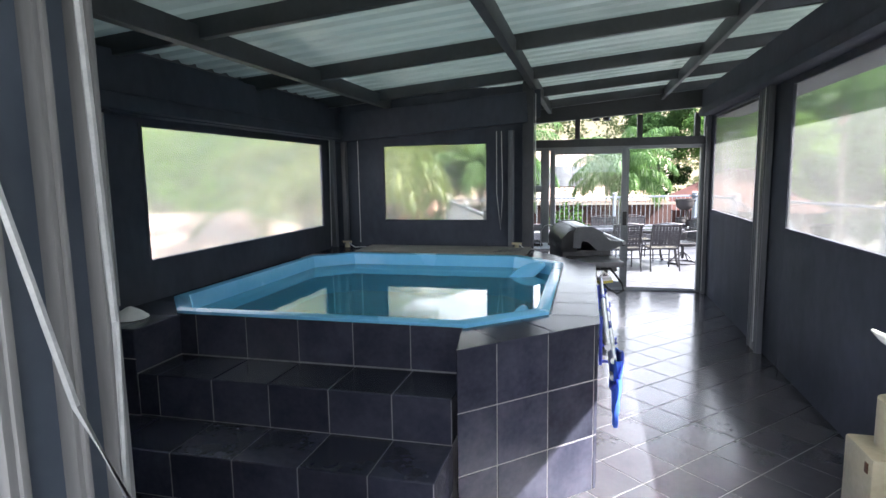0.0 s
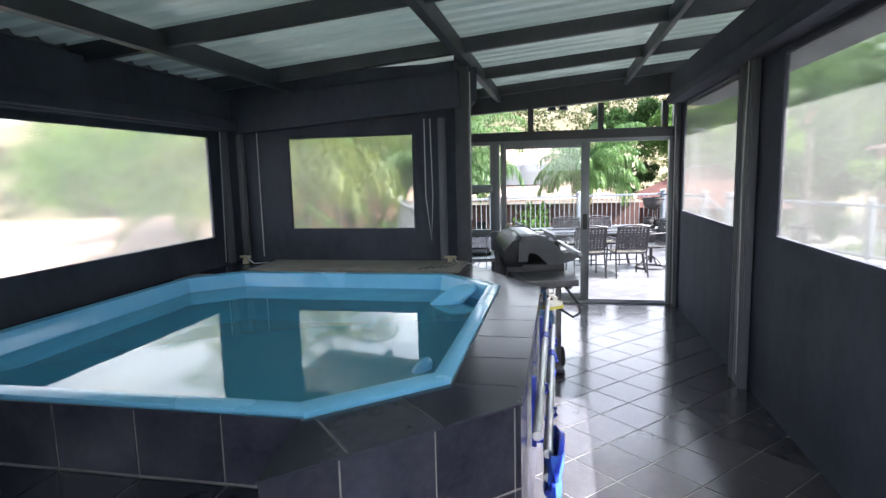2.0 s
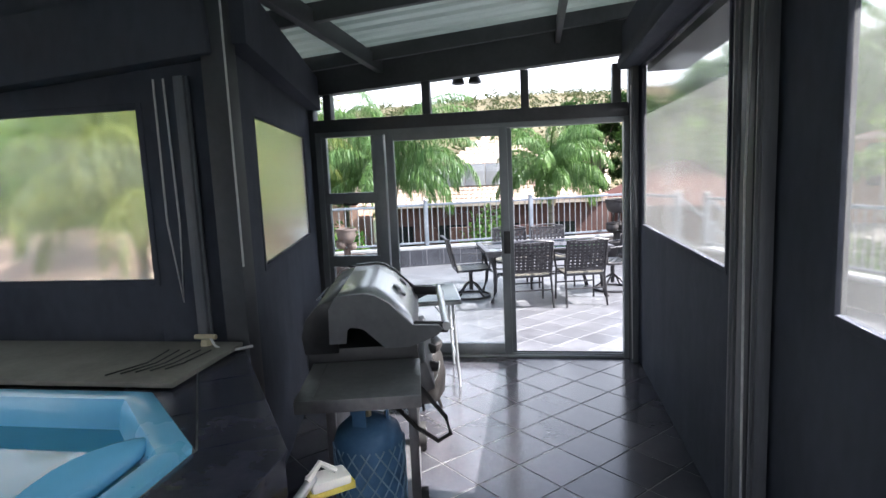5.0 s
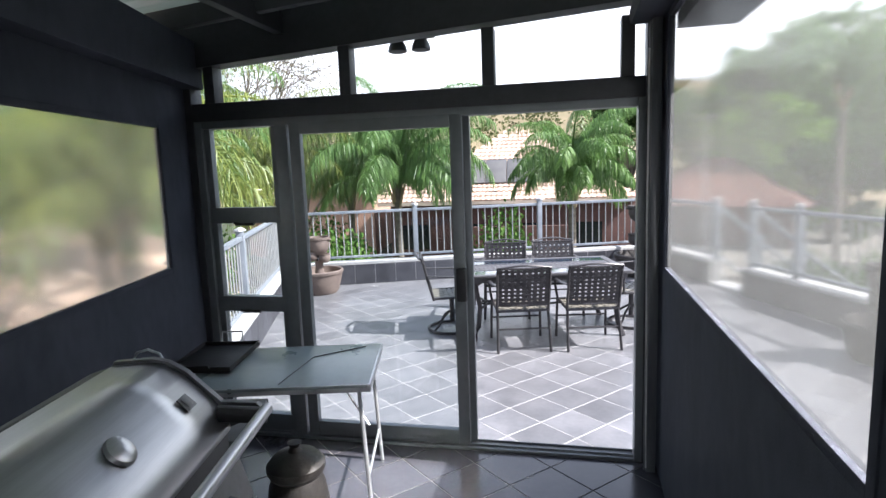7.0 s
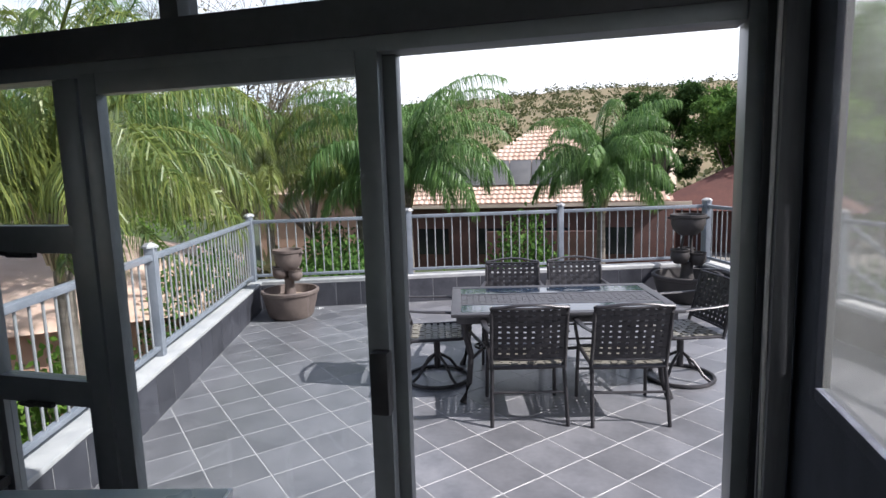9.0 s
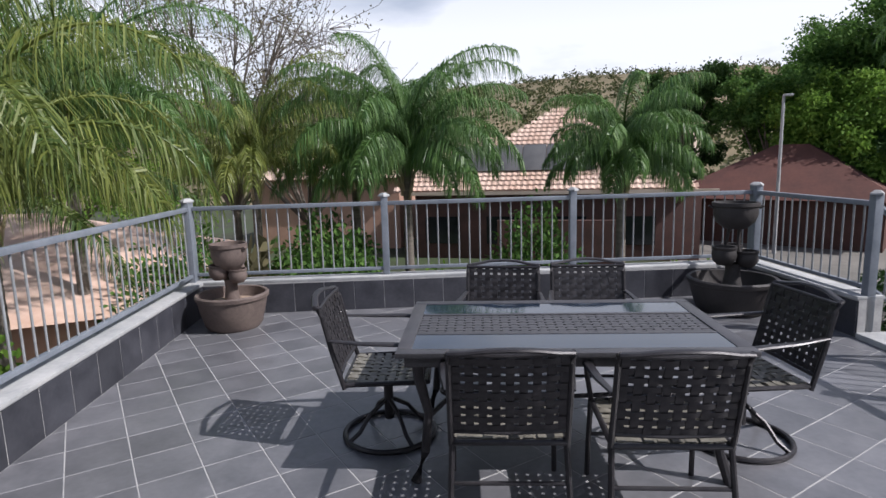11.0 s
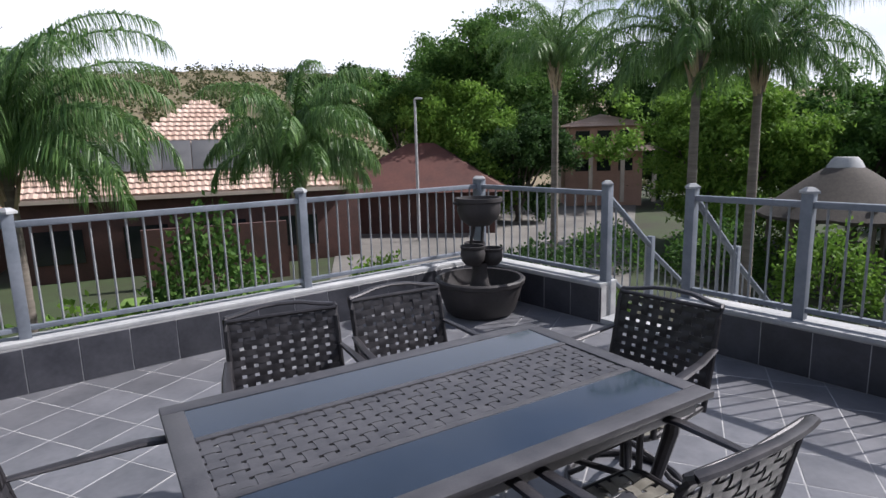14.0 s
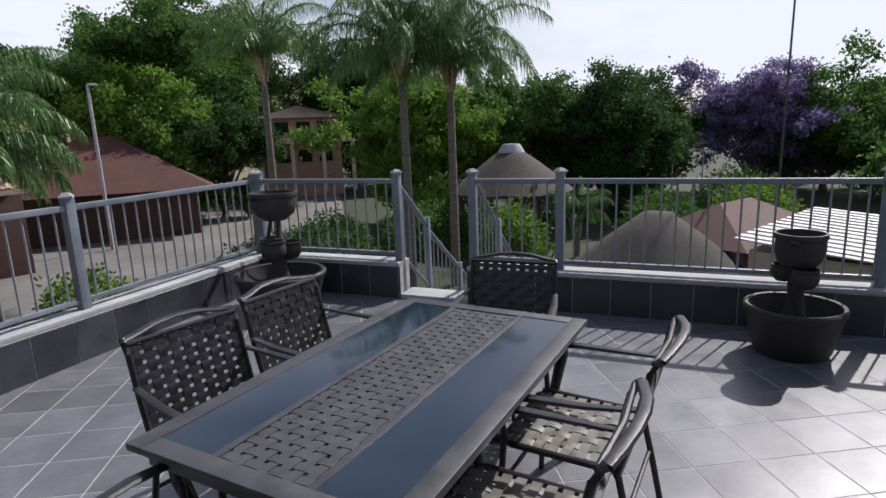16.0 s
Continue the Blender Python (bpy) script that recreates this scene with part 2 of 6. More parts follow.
# dark straps made paler: the sun's sheen sits in the base colour
M_SEAT = surf("sheen_seat_straps", (0.12, 0.112, 0.095), (0.2, 0.19, 0.16), 12, 0.4, bump=0.15, bscale=220)
M_CLAY = surf("brown_cement_pot", (0.075, 0.055, 0.05), (0.15, 0.115, 0.1), 5, 0.75, bump=0.5, bscale=60)
M_CLAYDARK = surf("dark_cement_pot", (0.016, 0.014, 0.014), (0.036, 0.031, 0.031), 5, 0.65, bump=0.5, bscale=60)
M_GRAVEL = surf("gravel", (0.12, 0.08, 0.06), (0.4, 0.3, 0.22), 40, 0.9, bump=0.8, bscale=90)
M_STAINLESS = surf("stainless_hood", (0.46, 0.46, 0.47), (0.56, 0.56, 0.57), 3, 0.34, metal=0.95, bump=0.015, bscale=60, stretch=(14, 0.6, 14), rvar=0.05)
M_BBQGREY = surf("grey_enamel", (0.075, 0.078, 0.085), (0.12, 0.123, 0.13), 5, 0.42, bump=0.06, bscale=90)
M_BLACK = surf("black_plastic", (0.012, 0.012, 0.013), (0.03, 0.03, 0.032), 6, 0.45, bump=0.1, bscale=90)
M_CARTMETAL = surf("cart_steel", (0.11, 0.11, 0.115), (0.19, 0.19, 0.195), 5, 0.42, metal=0.5, bump=0.06, bscale=90)
M_GASBLUE = surf("gas_bottle_blue", (0.05, 0.14, 0.27), (0.09, 0.21, 0.36), 7, 0.5, bump=0.12, bscale=80)
M_MESH = surf("bottle_sleeve", (0.16, 0.27, 0.38), (0.26, 0.38, 0.48), 9, 0.6, bump=0.1, bscale=90)
M_POLE = surf("aluminium_pole", (0.5, 0.52, 0.53), (0.68, 0.69, 0.7), 5, 0.32, metal=0.7, bump=0.04, bscale=90)
M_BLUE = surf("blue_plastic", (0.02, 0.04, 0.42), (0.035, 0.07, 0.58), 6, 0.4, bump=0.05, bscale=80)
M_NET = surf("blue_net", (0.02, 0.07, 0.4), (0.04, 0.12, 0.55), 30, 0.85, bump=0.6, bscale=300)
M_WHITE = surf("white_plastic", (0.62, 0.61, 0.58), (0.78, 0.77, 0.74), 6, 0.45, bump=0.05, bscale=80)
M_YELLOW = surf("yellow_bristle", (0.5, 0.42, 0.06), (0.66, 0.56, 0.12), 20, 0.8, bump=0.5, bscale=300)
M_CREAM = surf("cream_enamel", (0.36, 0.31, 0.2), (0.5, 0.44, 0.3), 5, 0.5, bump=0.1, bscale=70)
M_RUST = surf("rust", (0.05, 0.02, 0.01), (0.12, 0.05, 0.02), 20, 0.9, bump=0.6, bscale=160)
M_MAT = surf("beige_pool_cover", (0.17, 0.157, 0.138), (0.25, 0.235, 0.205), 5, 0.75, bump=0.3, bscale=130)
M_BLUETABLE = surf("pale_camp_table", (0.22, 0.27, 0.28), (0.3, 0.35, 0.36), 3, 0.3, bump=0.05, bscale=60)
M_IRON = surf("cast_iron", (0.012, 0.011, 0.011), (0.03, 0.027, 0.025), 9, 0.5, metal=0.3, bump=0.4, bscale=90)
M_RUBBER = surf("rubber", (0.012, 0.012, 0.012), (0.025, 0.025, 0.025), 9, 0.8, bump=0.2, bscale=90)
M_ROOFTILE = surf("clay_roof_tile", (0.44, 0.29, 0.22), (0.6, 0.45, 0.37), 0.8, 0.75, bump=0.3, bscale=9)
M_ROOFTILE_DARK = surf("dark_roof_tile", (0.06, 0.022, 0.017), (0.105, 0.04, 0.03), 0.8, 0.8, bump=0.3, bscale=9)
M_HOUSE = surf("house_plaster", (0.42, 0.34, 0.27), (0.55, 0.46, 0.38), 0.8, 0.85, bump=0.2, bscale=20)
M_PINK = surf("pink_plaster", (0.34, 0.2, 0.145), (0.44, 0.275, 0.205), 0.8, 0.85, bump=0.2, bscale=20)
# brown brick, with the shade below the eaves darkened into its colour
M_SHADE = surf("shaded_brown_brick", (0.05, 0.024, 0.02), (0.09, 0.042, 0.035), 2, 0.85, bump=0.3, bscale=25)
M_SOLAR = surf("solar_panel", (0.07, 0.07, 0.072), (0.105, 0.104, 0.104), 2, 0.4, bump=0.02, bscale=20)
M_WINDARK = surf("dark_window", (0.012, 0.014, 0.016), (0.02, 0.022, 0.025), 2, 0.1, bump=0.0)
M_THATCH = surf("thatch", (0.038, 0.032, 0.027), (0.075, 0.065, 0.055), 4, 0.95, bump=0.9, bscale=60, stretch=(3, 3, 0.4))
M_BARK = surf("bark", (0.085, 0.07, 0.055), (0.17, 0.145, 0.12), 6, 0.9, bump=0.8, bscale=30, stretch=(1, 1, 0.4))
M_PALMBARK = surf("palm_bark", (0.1, 0.085, 0.07), (0.2, 0.175, 0.15), 3, 0.9, bump=0.7, bscale=18, stretch=(0.3, 0.3, 3))
M_STRAW = surf("dry_frond_base", (0.3, 0.23, 0.15), (0.45, 0.36, 0.25), 6, 0.9, bump=0.6, bscale=40)
M_PALM = leafy("palm_leaf", (0.045, 0.115, 0.03), (0.15, 0.26, 0.07), 0.42, 0.42, 0.5)
M_PALMYEL = leafy("palm_leaf_yellow", (0.07, 0.125, 0.03), (0.27, 0.3, 0.07), 0.45, 0.42, 0.5)
M_PALMMIX = leafy("palm_leaf_mixed", (0.05, 0.11, 0.03), (0.19, 0.25, 0.065), 0.42, 0.42, 0.5)
M_LEAF = leafy("leaf_green", (0.034, 0.09, 0.02), (0.115, 0.21, 0.045))
M_LEAFBRIGHT = leafy("leaf_bright", (0.075, 0.16, 0.022), (0.2, 0.33, 0.055))
M_LEAFDARK = leafy("leaf_dark", (0.02, 0.05, 0.014), (0.06, 0.12, 0.032))
M_LEAFPURPLE = leafy("jacaranda_bloom", (0.115, 0.093, 0.18), (0.28, 0.225, 0.415))
M_LEAFDRY = leafy("leaf_dry", (0.09, 0.085, 0.045), (0.2, 0.18, 0.1))
M_SCRUB = leafy("hillside_scrub", (0.035, 0.05, 0.02), (0.11, 0.115, 0.05))
# soil and grass darkened for tree shade; M_LAWN is the sunlit copy
M_GRASS = surf("shaded_grass", (0.026, 0.021, 0.012), (0.035, 0.06, 0.016), 0.25, 0.95, bump=0.6, bscale=18)
M_LAWN = surf("sunlit_lawn", (0.06, 0.12, 0.02), (0.12, 0.2, 0.035), 0.8, 0.95, bump=0.6, bscale=18)
M_HILL = surf("dry_hillside", (0.1, 0.088, 0.045), (0.2, 0.155, 0.09), 0.05, 0.95, bump=0.5, bscale=0.6)
M_PAVE = surf("paving", (0.10, 0.093, 0.085), (0.19, 0.178, 0.16), 0.35, 0.9, bump=0.4, bscale=12)
M_YARD = surf("pale_paving", (0.36, 0.33, 0.29), (0.5, 0.47, 0.42), 0.5, 0.9, bump=0.3, bscale=12)
M_WHITEROOF = surf("pale_sheet_roof", (0.5, 0.48, 0.46), (0.62, 0.6, 0.57), 1, 0.6, bump=0.1, bscale=12)

# ---- mesh helpers ----


def box(bm, c, s, rz=0.0, rx=0.0, ry=0.0, bev=0.0):
    r = bmesh.ops.create_cube(bm, size=1.0, matrix=pose(*c, rx, ry, rz) @ Matrix.Diagonal((*s, 1)))
    if bev:
        es = list({e for v in r["verts"] for e in v.link_edges})
        bmesh.ops.bevel(bm, geom=es, offset=bev, segments=2, profile=0.6, affect="EDGES")


def tube(bm, p0, p1, r, seg=10, r2=None, caps=True):
    p0, p1 = Vector(p0), Vector(p1)
    d = p1 - p0
    q = d.to_track_quat("Z", "Y").to_matrix().to_4x4()
    bmesh.ops.create_cone(bm, cap_ends=caps, segments=seg, radius1=r, radius2=r if r2 is None else r2, depth=d.length,
                          matrix=Matrix.Translation((p0 + p1) / 2) @ q)


def sweep(bm, pts, r, seg=8, flat=1.0, closed=False):
    """A bar along a line of points; flat squeezes its section."""
    pts = [Vector(p) for p in pts]
    rings = []
    n = len(pts)
    for i, p in enumerate(pts):
        a, b = (pts[i - 1], pts[(i + 1) % n]) if closed else (pts[max(i - 1, 0)], pts[min(i + 1, n - 1)])
        t = (b - a).normalized()
        ref = Vector((0, 0, 1)) if abs(t.z) < 0.95 else Vector((1, 0, 0))
        u = t.cross(ref).normalized()
        w = u.cross(t)
        rr = r[i] if isinstance(r, (list, tuple)) else r
        rings.append([bm.verts.new(p + u * math.cos(2 * math.pi * k / seg) * rr + w * math.sin(2 * math.pi * k / seg) * rr * flat) for k in range(seg)])
    for i in range(n if closed else n - 1):
        a, b = rings[i], rings[(i + 1) % n]
        for k in range(seg):
            bm.faces.new((a[k], a[(k + 1) % seg], b[(k + 1) % seg], b[k]))
    if not closed:
        bm.faces.new(rings[0][::-1])
        bm.faces.new(rings[-1])


def prism(bm, pts, z0, z1, bev=0.0):
    a = [bm.verts.new((x, y, z0)) for x, y in pts]
    b = [bm.verts.new((x, y, z1)) for x, y in pts]
    n = len(pts)
    fs = [bm.faces.new(a[::-1]), bm.faces.new(b)] + [bm.faces.new((a[i], a[(i + 1) % n], b[(i + 1) % n], b[i])) for i in range(n)]
    if bev:
        bmesh.ops.bevel(bm, geom=list({e for e in fs[1].edges}), offset=bev, segments=2, affect="EDGES")


def lathe(bm, prof, seg=28, c=(0, 0, 0)):
    rings = []
    for r, z in prof:
        rings.append([bm.verts.new((c[0] + r * math.cos(2 * math.pi * k / seg), c[1] + r * math.sin(2 * math.pi * k / seg), c[2] + z)) for k in range(seg)] if r > 1e-6 else [bm.verts.new((c[0], c[1], c[2] + z))])
    for a, b in zip(rings, rings[1:]):
        for k in range(seg):
            k2 = (k + 1) % seg
            if len(a) == 1:
                bm.faces.new((a[0], b[k2], b[k]))
            elif len(b) == 1:
                bm.faces.new((a[k], a[k2], b[0]))
            else:
                bm.faces.new((a[k], a[k2], b[k2], b[k]))


def mesh_of(name, bm, mat, smooth=35):
    bmesh.ops.recalc_face_normals(bm, faces=bm.faces)
    me = bpy.data.meshes.new(name)
    bm.to_mesh(me)
    bm.free()
    me.materials.append(mat)
    if smooth:
        for p in me.polygons:
            p.use_smooth = True
        me.set_sharp_from_angle(angle=radians(smooth))
    return me


def part(name, bm, mat, parent=None, label="", m=None, smooth=35):
    ob = new(name, mesh_of(name, bm, mat, smooth))
    if parent:
        ob.parent = parent
    if m is not None:
        ob.matrix_basis = m
    return tagged(ob, label)


def shared(name, me, parent, m):
    ob = new(name, me)
    ob.parent = parent
    ob.matrix_basis = m
    return ob


def thing(name, label, category, m=None, group="", kind=""):
    ob = new(name)
    ob.empty_display_size = 0.1
    if m is not None:
        ob.matrix_basis = m
    return tagged(ob, label, category, group, kind)


def solid(name, bm, mat, label="", category="", kind="structure", m=None, smooth=35):
    return tagged(part(name, bm, mat, None, label, m, smooth), "", category, "", kind)


def B():
    return bmesh.new()


def clip_poly(poly, conv):
    """Cut a polygon by a convex one (counter-clockwise)."""
    out = poly
    for i in range(len(conv)):
        (ax, ay), (bx, by) = conv[i], conv[(i + 1) % len(conv)]
        src, out = out, []
        if not src:
            return []
        side = [(bx - ax) * (p[1] - ay) - (by - ay) * (p[0] - ax) for p in src]
        for j, p in enumerate(src):
            k = j - 1
            if (side[j] >= 0) != (side[k] >= 0):
                f = side[k] / (side[k] - side[j])
                out.append((src[k][0] + f * (p[0] - src[k][0]), src[k][1] + f * (p[1] - src[k][1])))
            if side[j] >= 0:
                out.append(p)
    return out


def area(p):
    return 0.5 * sum(p[i - 1][0] * q[1] - q[0] * p[i - 1][1] for i, q in enumerate(p))


def lay_tiles(parent, convs, size, angle, origin, mat, m, thick=0.003, gap=0.006, name="tile", near=None, limit=300):
    """Tiles over convex fields of a plane: whole ones share one mesh, cut ones have their own; m takes the plane to its place."""
    sx, sy = size if isinstance(size, tuple) else (size, size)
    ca, sa = math.cos(radians(angle)), math.sin(radians(angle))
    whole, cut = [], []
    for conv in convs:
        us = [((x - origin[0]) * ca + (y - origin[1]) * sa, -(x - origin[0]) * sa + (y - origin[1]) * ca) for x, y in conv]
        for i in range(math.floor(min(u for u, v in us) / sx), math.ceil(max(u for u, v in us) / sx)):
            for j in range(math.floor(min(v for u, v in us) / sy), math.ceil(max(v for u, v in us) / sy)):
                sq = [(i * sx + gap / 2, j * sy + gap / 2), ((i + 1) * sx - gap / 2, j * sy + gap / 2),
                      ((i + 1) * sx - gap / 2, (j + 1) * sy - gap / 2), (i * sx + gap / 2, (j + 1) * sy - gap / 2)]
                sq = [(origin[0] + u * ca - v * sa, origin[1] + u * sa + v * ca) for u, v in sq]
                p = clip_poly(sq, conv)
                ar = area(p) if len(p) > 2 else 0
                if ar < 0.0012:
                    continue
                cx, cy = sum(q[0] for q in sq) / 4, sum(q[1] for q in sq) / 4
                (whole if ar > (sx - gap) * (sy - gap) * 0.9999 else cut).append((cx, cy, p))
    every = [(c, True) for c in whole] + [(c, False) for c in cut]
    if near:
        every.sort(key=lambda e: (e[0][0] - near[0]) ** 2 + (e[0][1] - near[1]) ** 2)

    def slab(bm, p):
        k = 0.0015
        gx, gy = sum(q[0] for q in p) / len(p), sum(q[1] for q in p) / len(p)
        a = [bm.verts.new((x, y, -0.004)) for x, y in p]
        b = [bm.verts.new((x, y, thick - k)) for x, y in p]
        c = [bm.verts.new((x + (gx - x) * 0.012, y + (gy - y) * 0.012, thick)) for x, y in p]
        n = len(p)
        bm.faces.new(c)
        for i in range(n):
            bm.faces.new((a[i], a[(i + 1) % n], b[(i + 1) % n], b[i]))
            bm.faces.new((b[i], b[(i + 1) % n], c[(i + 1) % n], c[i]))
    me = None
    rest = B()
    for idx, ((cx, cy, p), full) in enumerate(every):
        if idx >= limit:
            slab(rest, p)
            continue
        tilt = pose(0, 0, 0, random.uniform(-0.12, 0.12), random.uniform(-0.12, 0.12), 0)
        if full:
            if me is None:
                bm = B()
                slab(bm, [(x - cx, y - cy) for x, y in p])
                me = mesh_of(name, bm, mat, 0)
            shared(name, me, parent, m @ Matrix.Translation((cx, cy, 0)) @ tilt)
        else:
            bm = B()
            slab(bm, [(x - cx, y - cy) for x, y in p])
            shared(name, mesh_of(name, bm, mat, 0), parent, m @ Matrix.Translation((cx, cy, 0)) @ tilt)
    if len(every) > limit:
        tagged(part(name + "_field", rest, mat, parent, "", m, 0), kind="stuff")
    else:
        rest.free()

# ---- the enclosed patio: walls, roof, floor ----
XL, XR, YB, YD = -2.2, 2.2, 5.9, 8.5          # left, right, back of the spa bay, door wall
FLOOR_OUT = -0.095


def roof_z(x):
    return 2.70 + 0.085 * x


bm = B()
box(bm, (0, 3.4, -0.156), (4.9, 10.2, 0.317))
floor = solid("floor", bm, M_GROUT, "dark glazed diagonal floor tiles with pale grout")


def blind_wall(name, m, length, z0, z1, windows, label, folds=0.006, seed=1, gaps=()):
    """A drop-down PVC blind as a wall: heavy cloth with clear windows let in. Plane x along, z up, y through."""
    rnd = random.Random(seed)
    bm = B()
    holes = [*windows, *gaps]
    xs = sorted({0.0, length, *[w[0] for w in holes], *[w[1] for w in holes]})
    for a, b in zip(xs, xs[1:]):
        w = next((w for w in holes if w[0] <= a + 1e-6 and b <= w[1] + 1e-6), None)
        for lo, hi in ([(z0, w[2]), (w[3], z1)] if w else [(z0, z1)]):
            nx, nz = max(1, round((b - a) / 0.06)), max(1, round((hi - lo) / 0.12))
            g = {}
            for i in range(nx + 1):
                for k in range(nz + 1):
                    x, z = a + (b - a) * i / nx, lo + (hi - lo) * k / nz
                    off = folds * (noise.noise((x * 6 + seed, z * 0.8, 0)) + 0.6 * noise.noise((x * 17 + seed, z * 0.5, 3)))
                    for s, y in ((0, -0.012), (1, 0.012)):
                        g[i, k, s] = bm.verts.new((x, y + off, z))
            for i in range(nx):
                for k in range(nz):
                    for s in (0, 1):
                        bm.faces.new([g[p] for p in ((i, k, s), (i + 1, k, s), (i + 1, k + 1, s), (i, k + 1, s))])
    bmesh.ops.remove_doubles(bm, verts=bm.verts, dist=1e-5)
    wall = solid(name, bm, M_FABRIC, label, m=m)
    for i, (a, b, lo, hi) in enumerate(windows):
        bm = B()
        box(bm, ((a + b) / 2, 0, (lo + hi) / 2), (b - a + 0.03, 0.004, hi - lo + 0.03))
        p = part("clear_window", bm, M_VINYL_CLEAR if name == "wall_right" else M_VINYL, wall, "hazy clear vinyl window", smooth=0)
        p.visible_shadow = False
        bm = B()
        for x in (a, b):
            box(bm, (x, 0, (lo + hi) / 2), (0.03, 0.034, hi - lo + 0.03), bev=0.004)
        for z in (lo, hi):
            box(bm, ((a + b) / 2, 0, z), (b - a - 0.03, 0.034, 0.03), bev=0.004)
        part("window_hem", bm, M_FABRIC, wall)
    return wall


def turned(x, y, rz):
    return pose(x, y, 0, 0, 0, rz)


# right wall: local x runs from the door end towards the entrance
blind_wall("wall_right", turned(XR, YD, -90), 9.9, 0.0, 2.62,
           [(0.27, 2.35, 1.18, 2.44), (3.30, 7.2, 1.21, 2.41)], "dark grey roll-down blinds with clear vinyl windows", seed=2)
blind_wall("wall_left", turned(XL, -1.4, 90), 7.28, 0.0, 2.5,
           [(0.6, 3.05, 1.17, 2.06), (4.38, 6.97, 1.17, 2.06)], "dark grey roll-down blinds with clear vinyl windows", seed=5, gaps=[(3.86, 3.97, 0.28, 0.9)])
blind_wall("wall_back", turned(XL, YB, 0), 2.18, 0.9, 2.6, [(0.58, 1.75, 1.21, 2.04)], "dark grey roll-down blind with one clear window", seed=8)
ang = math.degrees(math.atan2(2.6, -0.66))
blind_wall("wall_side", turned(-0.02, YB, ang), 2.66, 0.0, 2.6, [(0.45, 2.22, 1.2, 2.03)], "dark grey roll-down blind beside the barbecue", seed=11)

bm = B()
box(bm, (XR + 0.22, 3.55, 2.62), (0.3, 9.9, 0.4))
box(bm, (XL - 0.2, 2.2, 2.5), (0.3, 7.4, 0.12))
solid("wall_plate", bm, M_WALL, "dark plastered wall plate under the roof edge")
bm = B()
for x in (-2.28, 2.33):
    box(bm, (x, -1.46, 1.4), (0.3, 0.12, 2.9))
box(bm, (0.0, -1.46, 2.65), (4.3, 0.12, 0.4))
solid("wall_front", bm, M_WALL, "plain dark surround of the wide entrance")
bm = B()
box(bm, (-1.27, 0.47, 1.35), (1.86, 0.1, 2.7), bev=0.005)
solid("wall_entrance", bm, M_WALL, "dark wall beside the entrance")

# pelmets: the boxed blind rolls along the wall heads
bm = B()
box(bm, (XL + 0.06, 3.1, 2.28), (0.12, 5.5, 0.36), bev=0.01)
box(bm, (XL + 0.12, 3.1, 2.16), (0.1, 5.5, 0.1), bev=0.03)
solid("pelmet_left", bm, M_FABRIC, "dark rolled blind boxes along the wall head")
bm = B()
box(bm, (XR - 0.07, 3.6, 2.62), (0.14, 9.7, 0.34), bev=0.01)
box(bm, (XR - 0.12, 3.6, 2.49), (0.12, 9.7, 0.1), bev=0.03)
solid("pelmet_right", bm, M_FABRIC, "dark rolled blind boxes along the wall head")
bm = B()
box(bm, (-1.1, YB - 0.06, 2.3), (2.15, 0.12, 0.3), ry=-4, bev=0.01)
box(bm, (-1.1, YB - 0.01, 2.475), (2.15, 0.08, 0.1), ry=-4.8)
solid("pelmet_back", bm, M_FABRIC, "dark boxed blind over the spa")
bm = B()
box(bm, (-0.3, 7.2, 2.42), (0.14, 2.7, 0.28), rz=ang - 90, bev=0.01)
solid("pelmet_side", bm, M_FABRIC, "dark boxed blind beside the barbecue")

# column, and the tracks in which the blinds run
bm = B()
box(bm, (-0.02, YB - 0.03, 1.32), (0.11, 0.11, 2.64), bev=0.006)
solid("column", bm, M_STEEL, "dark grey square steel column", "column")
for i, (x, y, w, d, z0, z1) in enumerate(((XR - 0.05, 5.87, 0.05, 0.05, 0, 2.5), (XR - 0.05, 5.62, 0.05, 0.05, 0, 2.5), (XR - 0.03, 5.745, 0.09, 0.14, 0, 2.6),
                                          (XR - 0.05, 8.36, 0.05, 0.05, 0, 2.5),
                                          (XL + 0.05, 2.42, 0.05, 0.07, 0.9, 2.12), (XL + 0.05, 2.52, 0.05, 0.05, 0.9, 2.12), (XL + 0.05, 5.74, 0.05, 0.05, 0.93, 2.1),
                                          (-2.06, YB - 0.05, 0.05, 0.05, 0.93, 2.1), (-0.2, YB - 0.05, 0.05, 0.05, 0.95, 2.15))):
    bm = B()
    box(bm, (x, y, (z0 + z1) / 2), (w, d, z1 - z0), bev=0.006)
    if z0 < 0.1 or y > 2.45:
        box(bm, (x - (0.03 if x > 0 else -0.03), y, (z0 + z1) / 2), (0.012, 0.012, z1 - z0))
    solid("blind_track", bm, M_STEEL if i == 2 else M_TRACK, "upright metal guide track for the blinds", "track")

# roof: ribbed sheet, rafters and purlins
bm = B()
y0, y1, step = -1.6, 8.78, 0.025
rows = []
k = 0
while y0 + k * step <= y1:
    y = y0 + k * step
    ph = (y / 0.19) % 1.0
    dz = 0.03 * (1 if ph < 0.25 else (1 - (ph - 0.25) / 0.1 if ph < 0.35 else (0 if ph < 0.9 else (ph - 0.9) / 0.1)))
    rows.append([bm.verts.new((x, y, roof_z(x) + 0.02 + dz)) for x in (-2.55, -0.85, 0.85, 2.6)])
    k += 1
for a, b in zip(rows, rows[1:]):
    for i in range(3):
        bm.faces.new((a[i], a[i + 1], b[i + 1], b[i]))
ceiling = solid("ceiling", bm, M_ROOF, "ribbed zinc roof sheets seen from below", smooth=20)
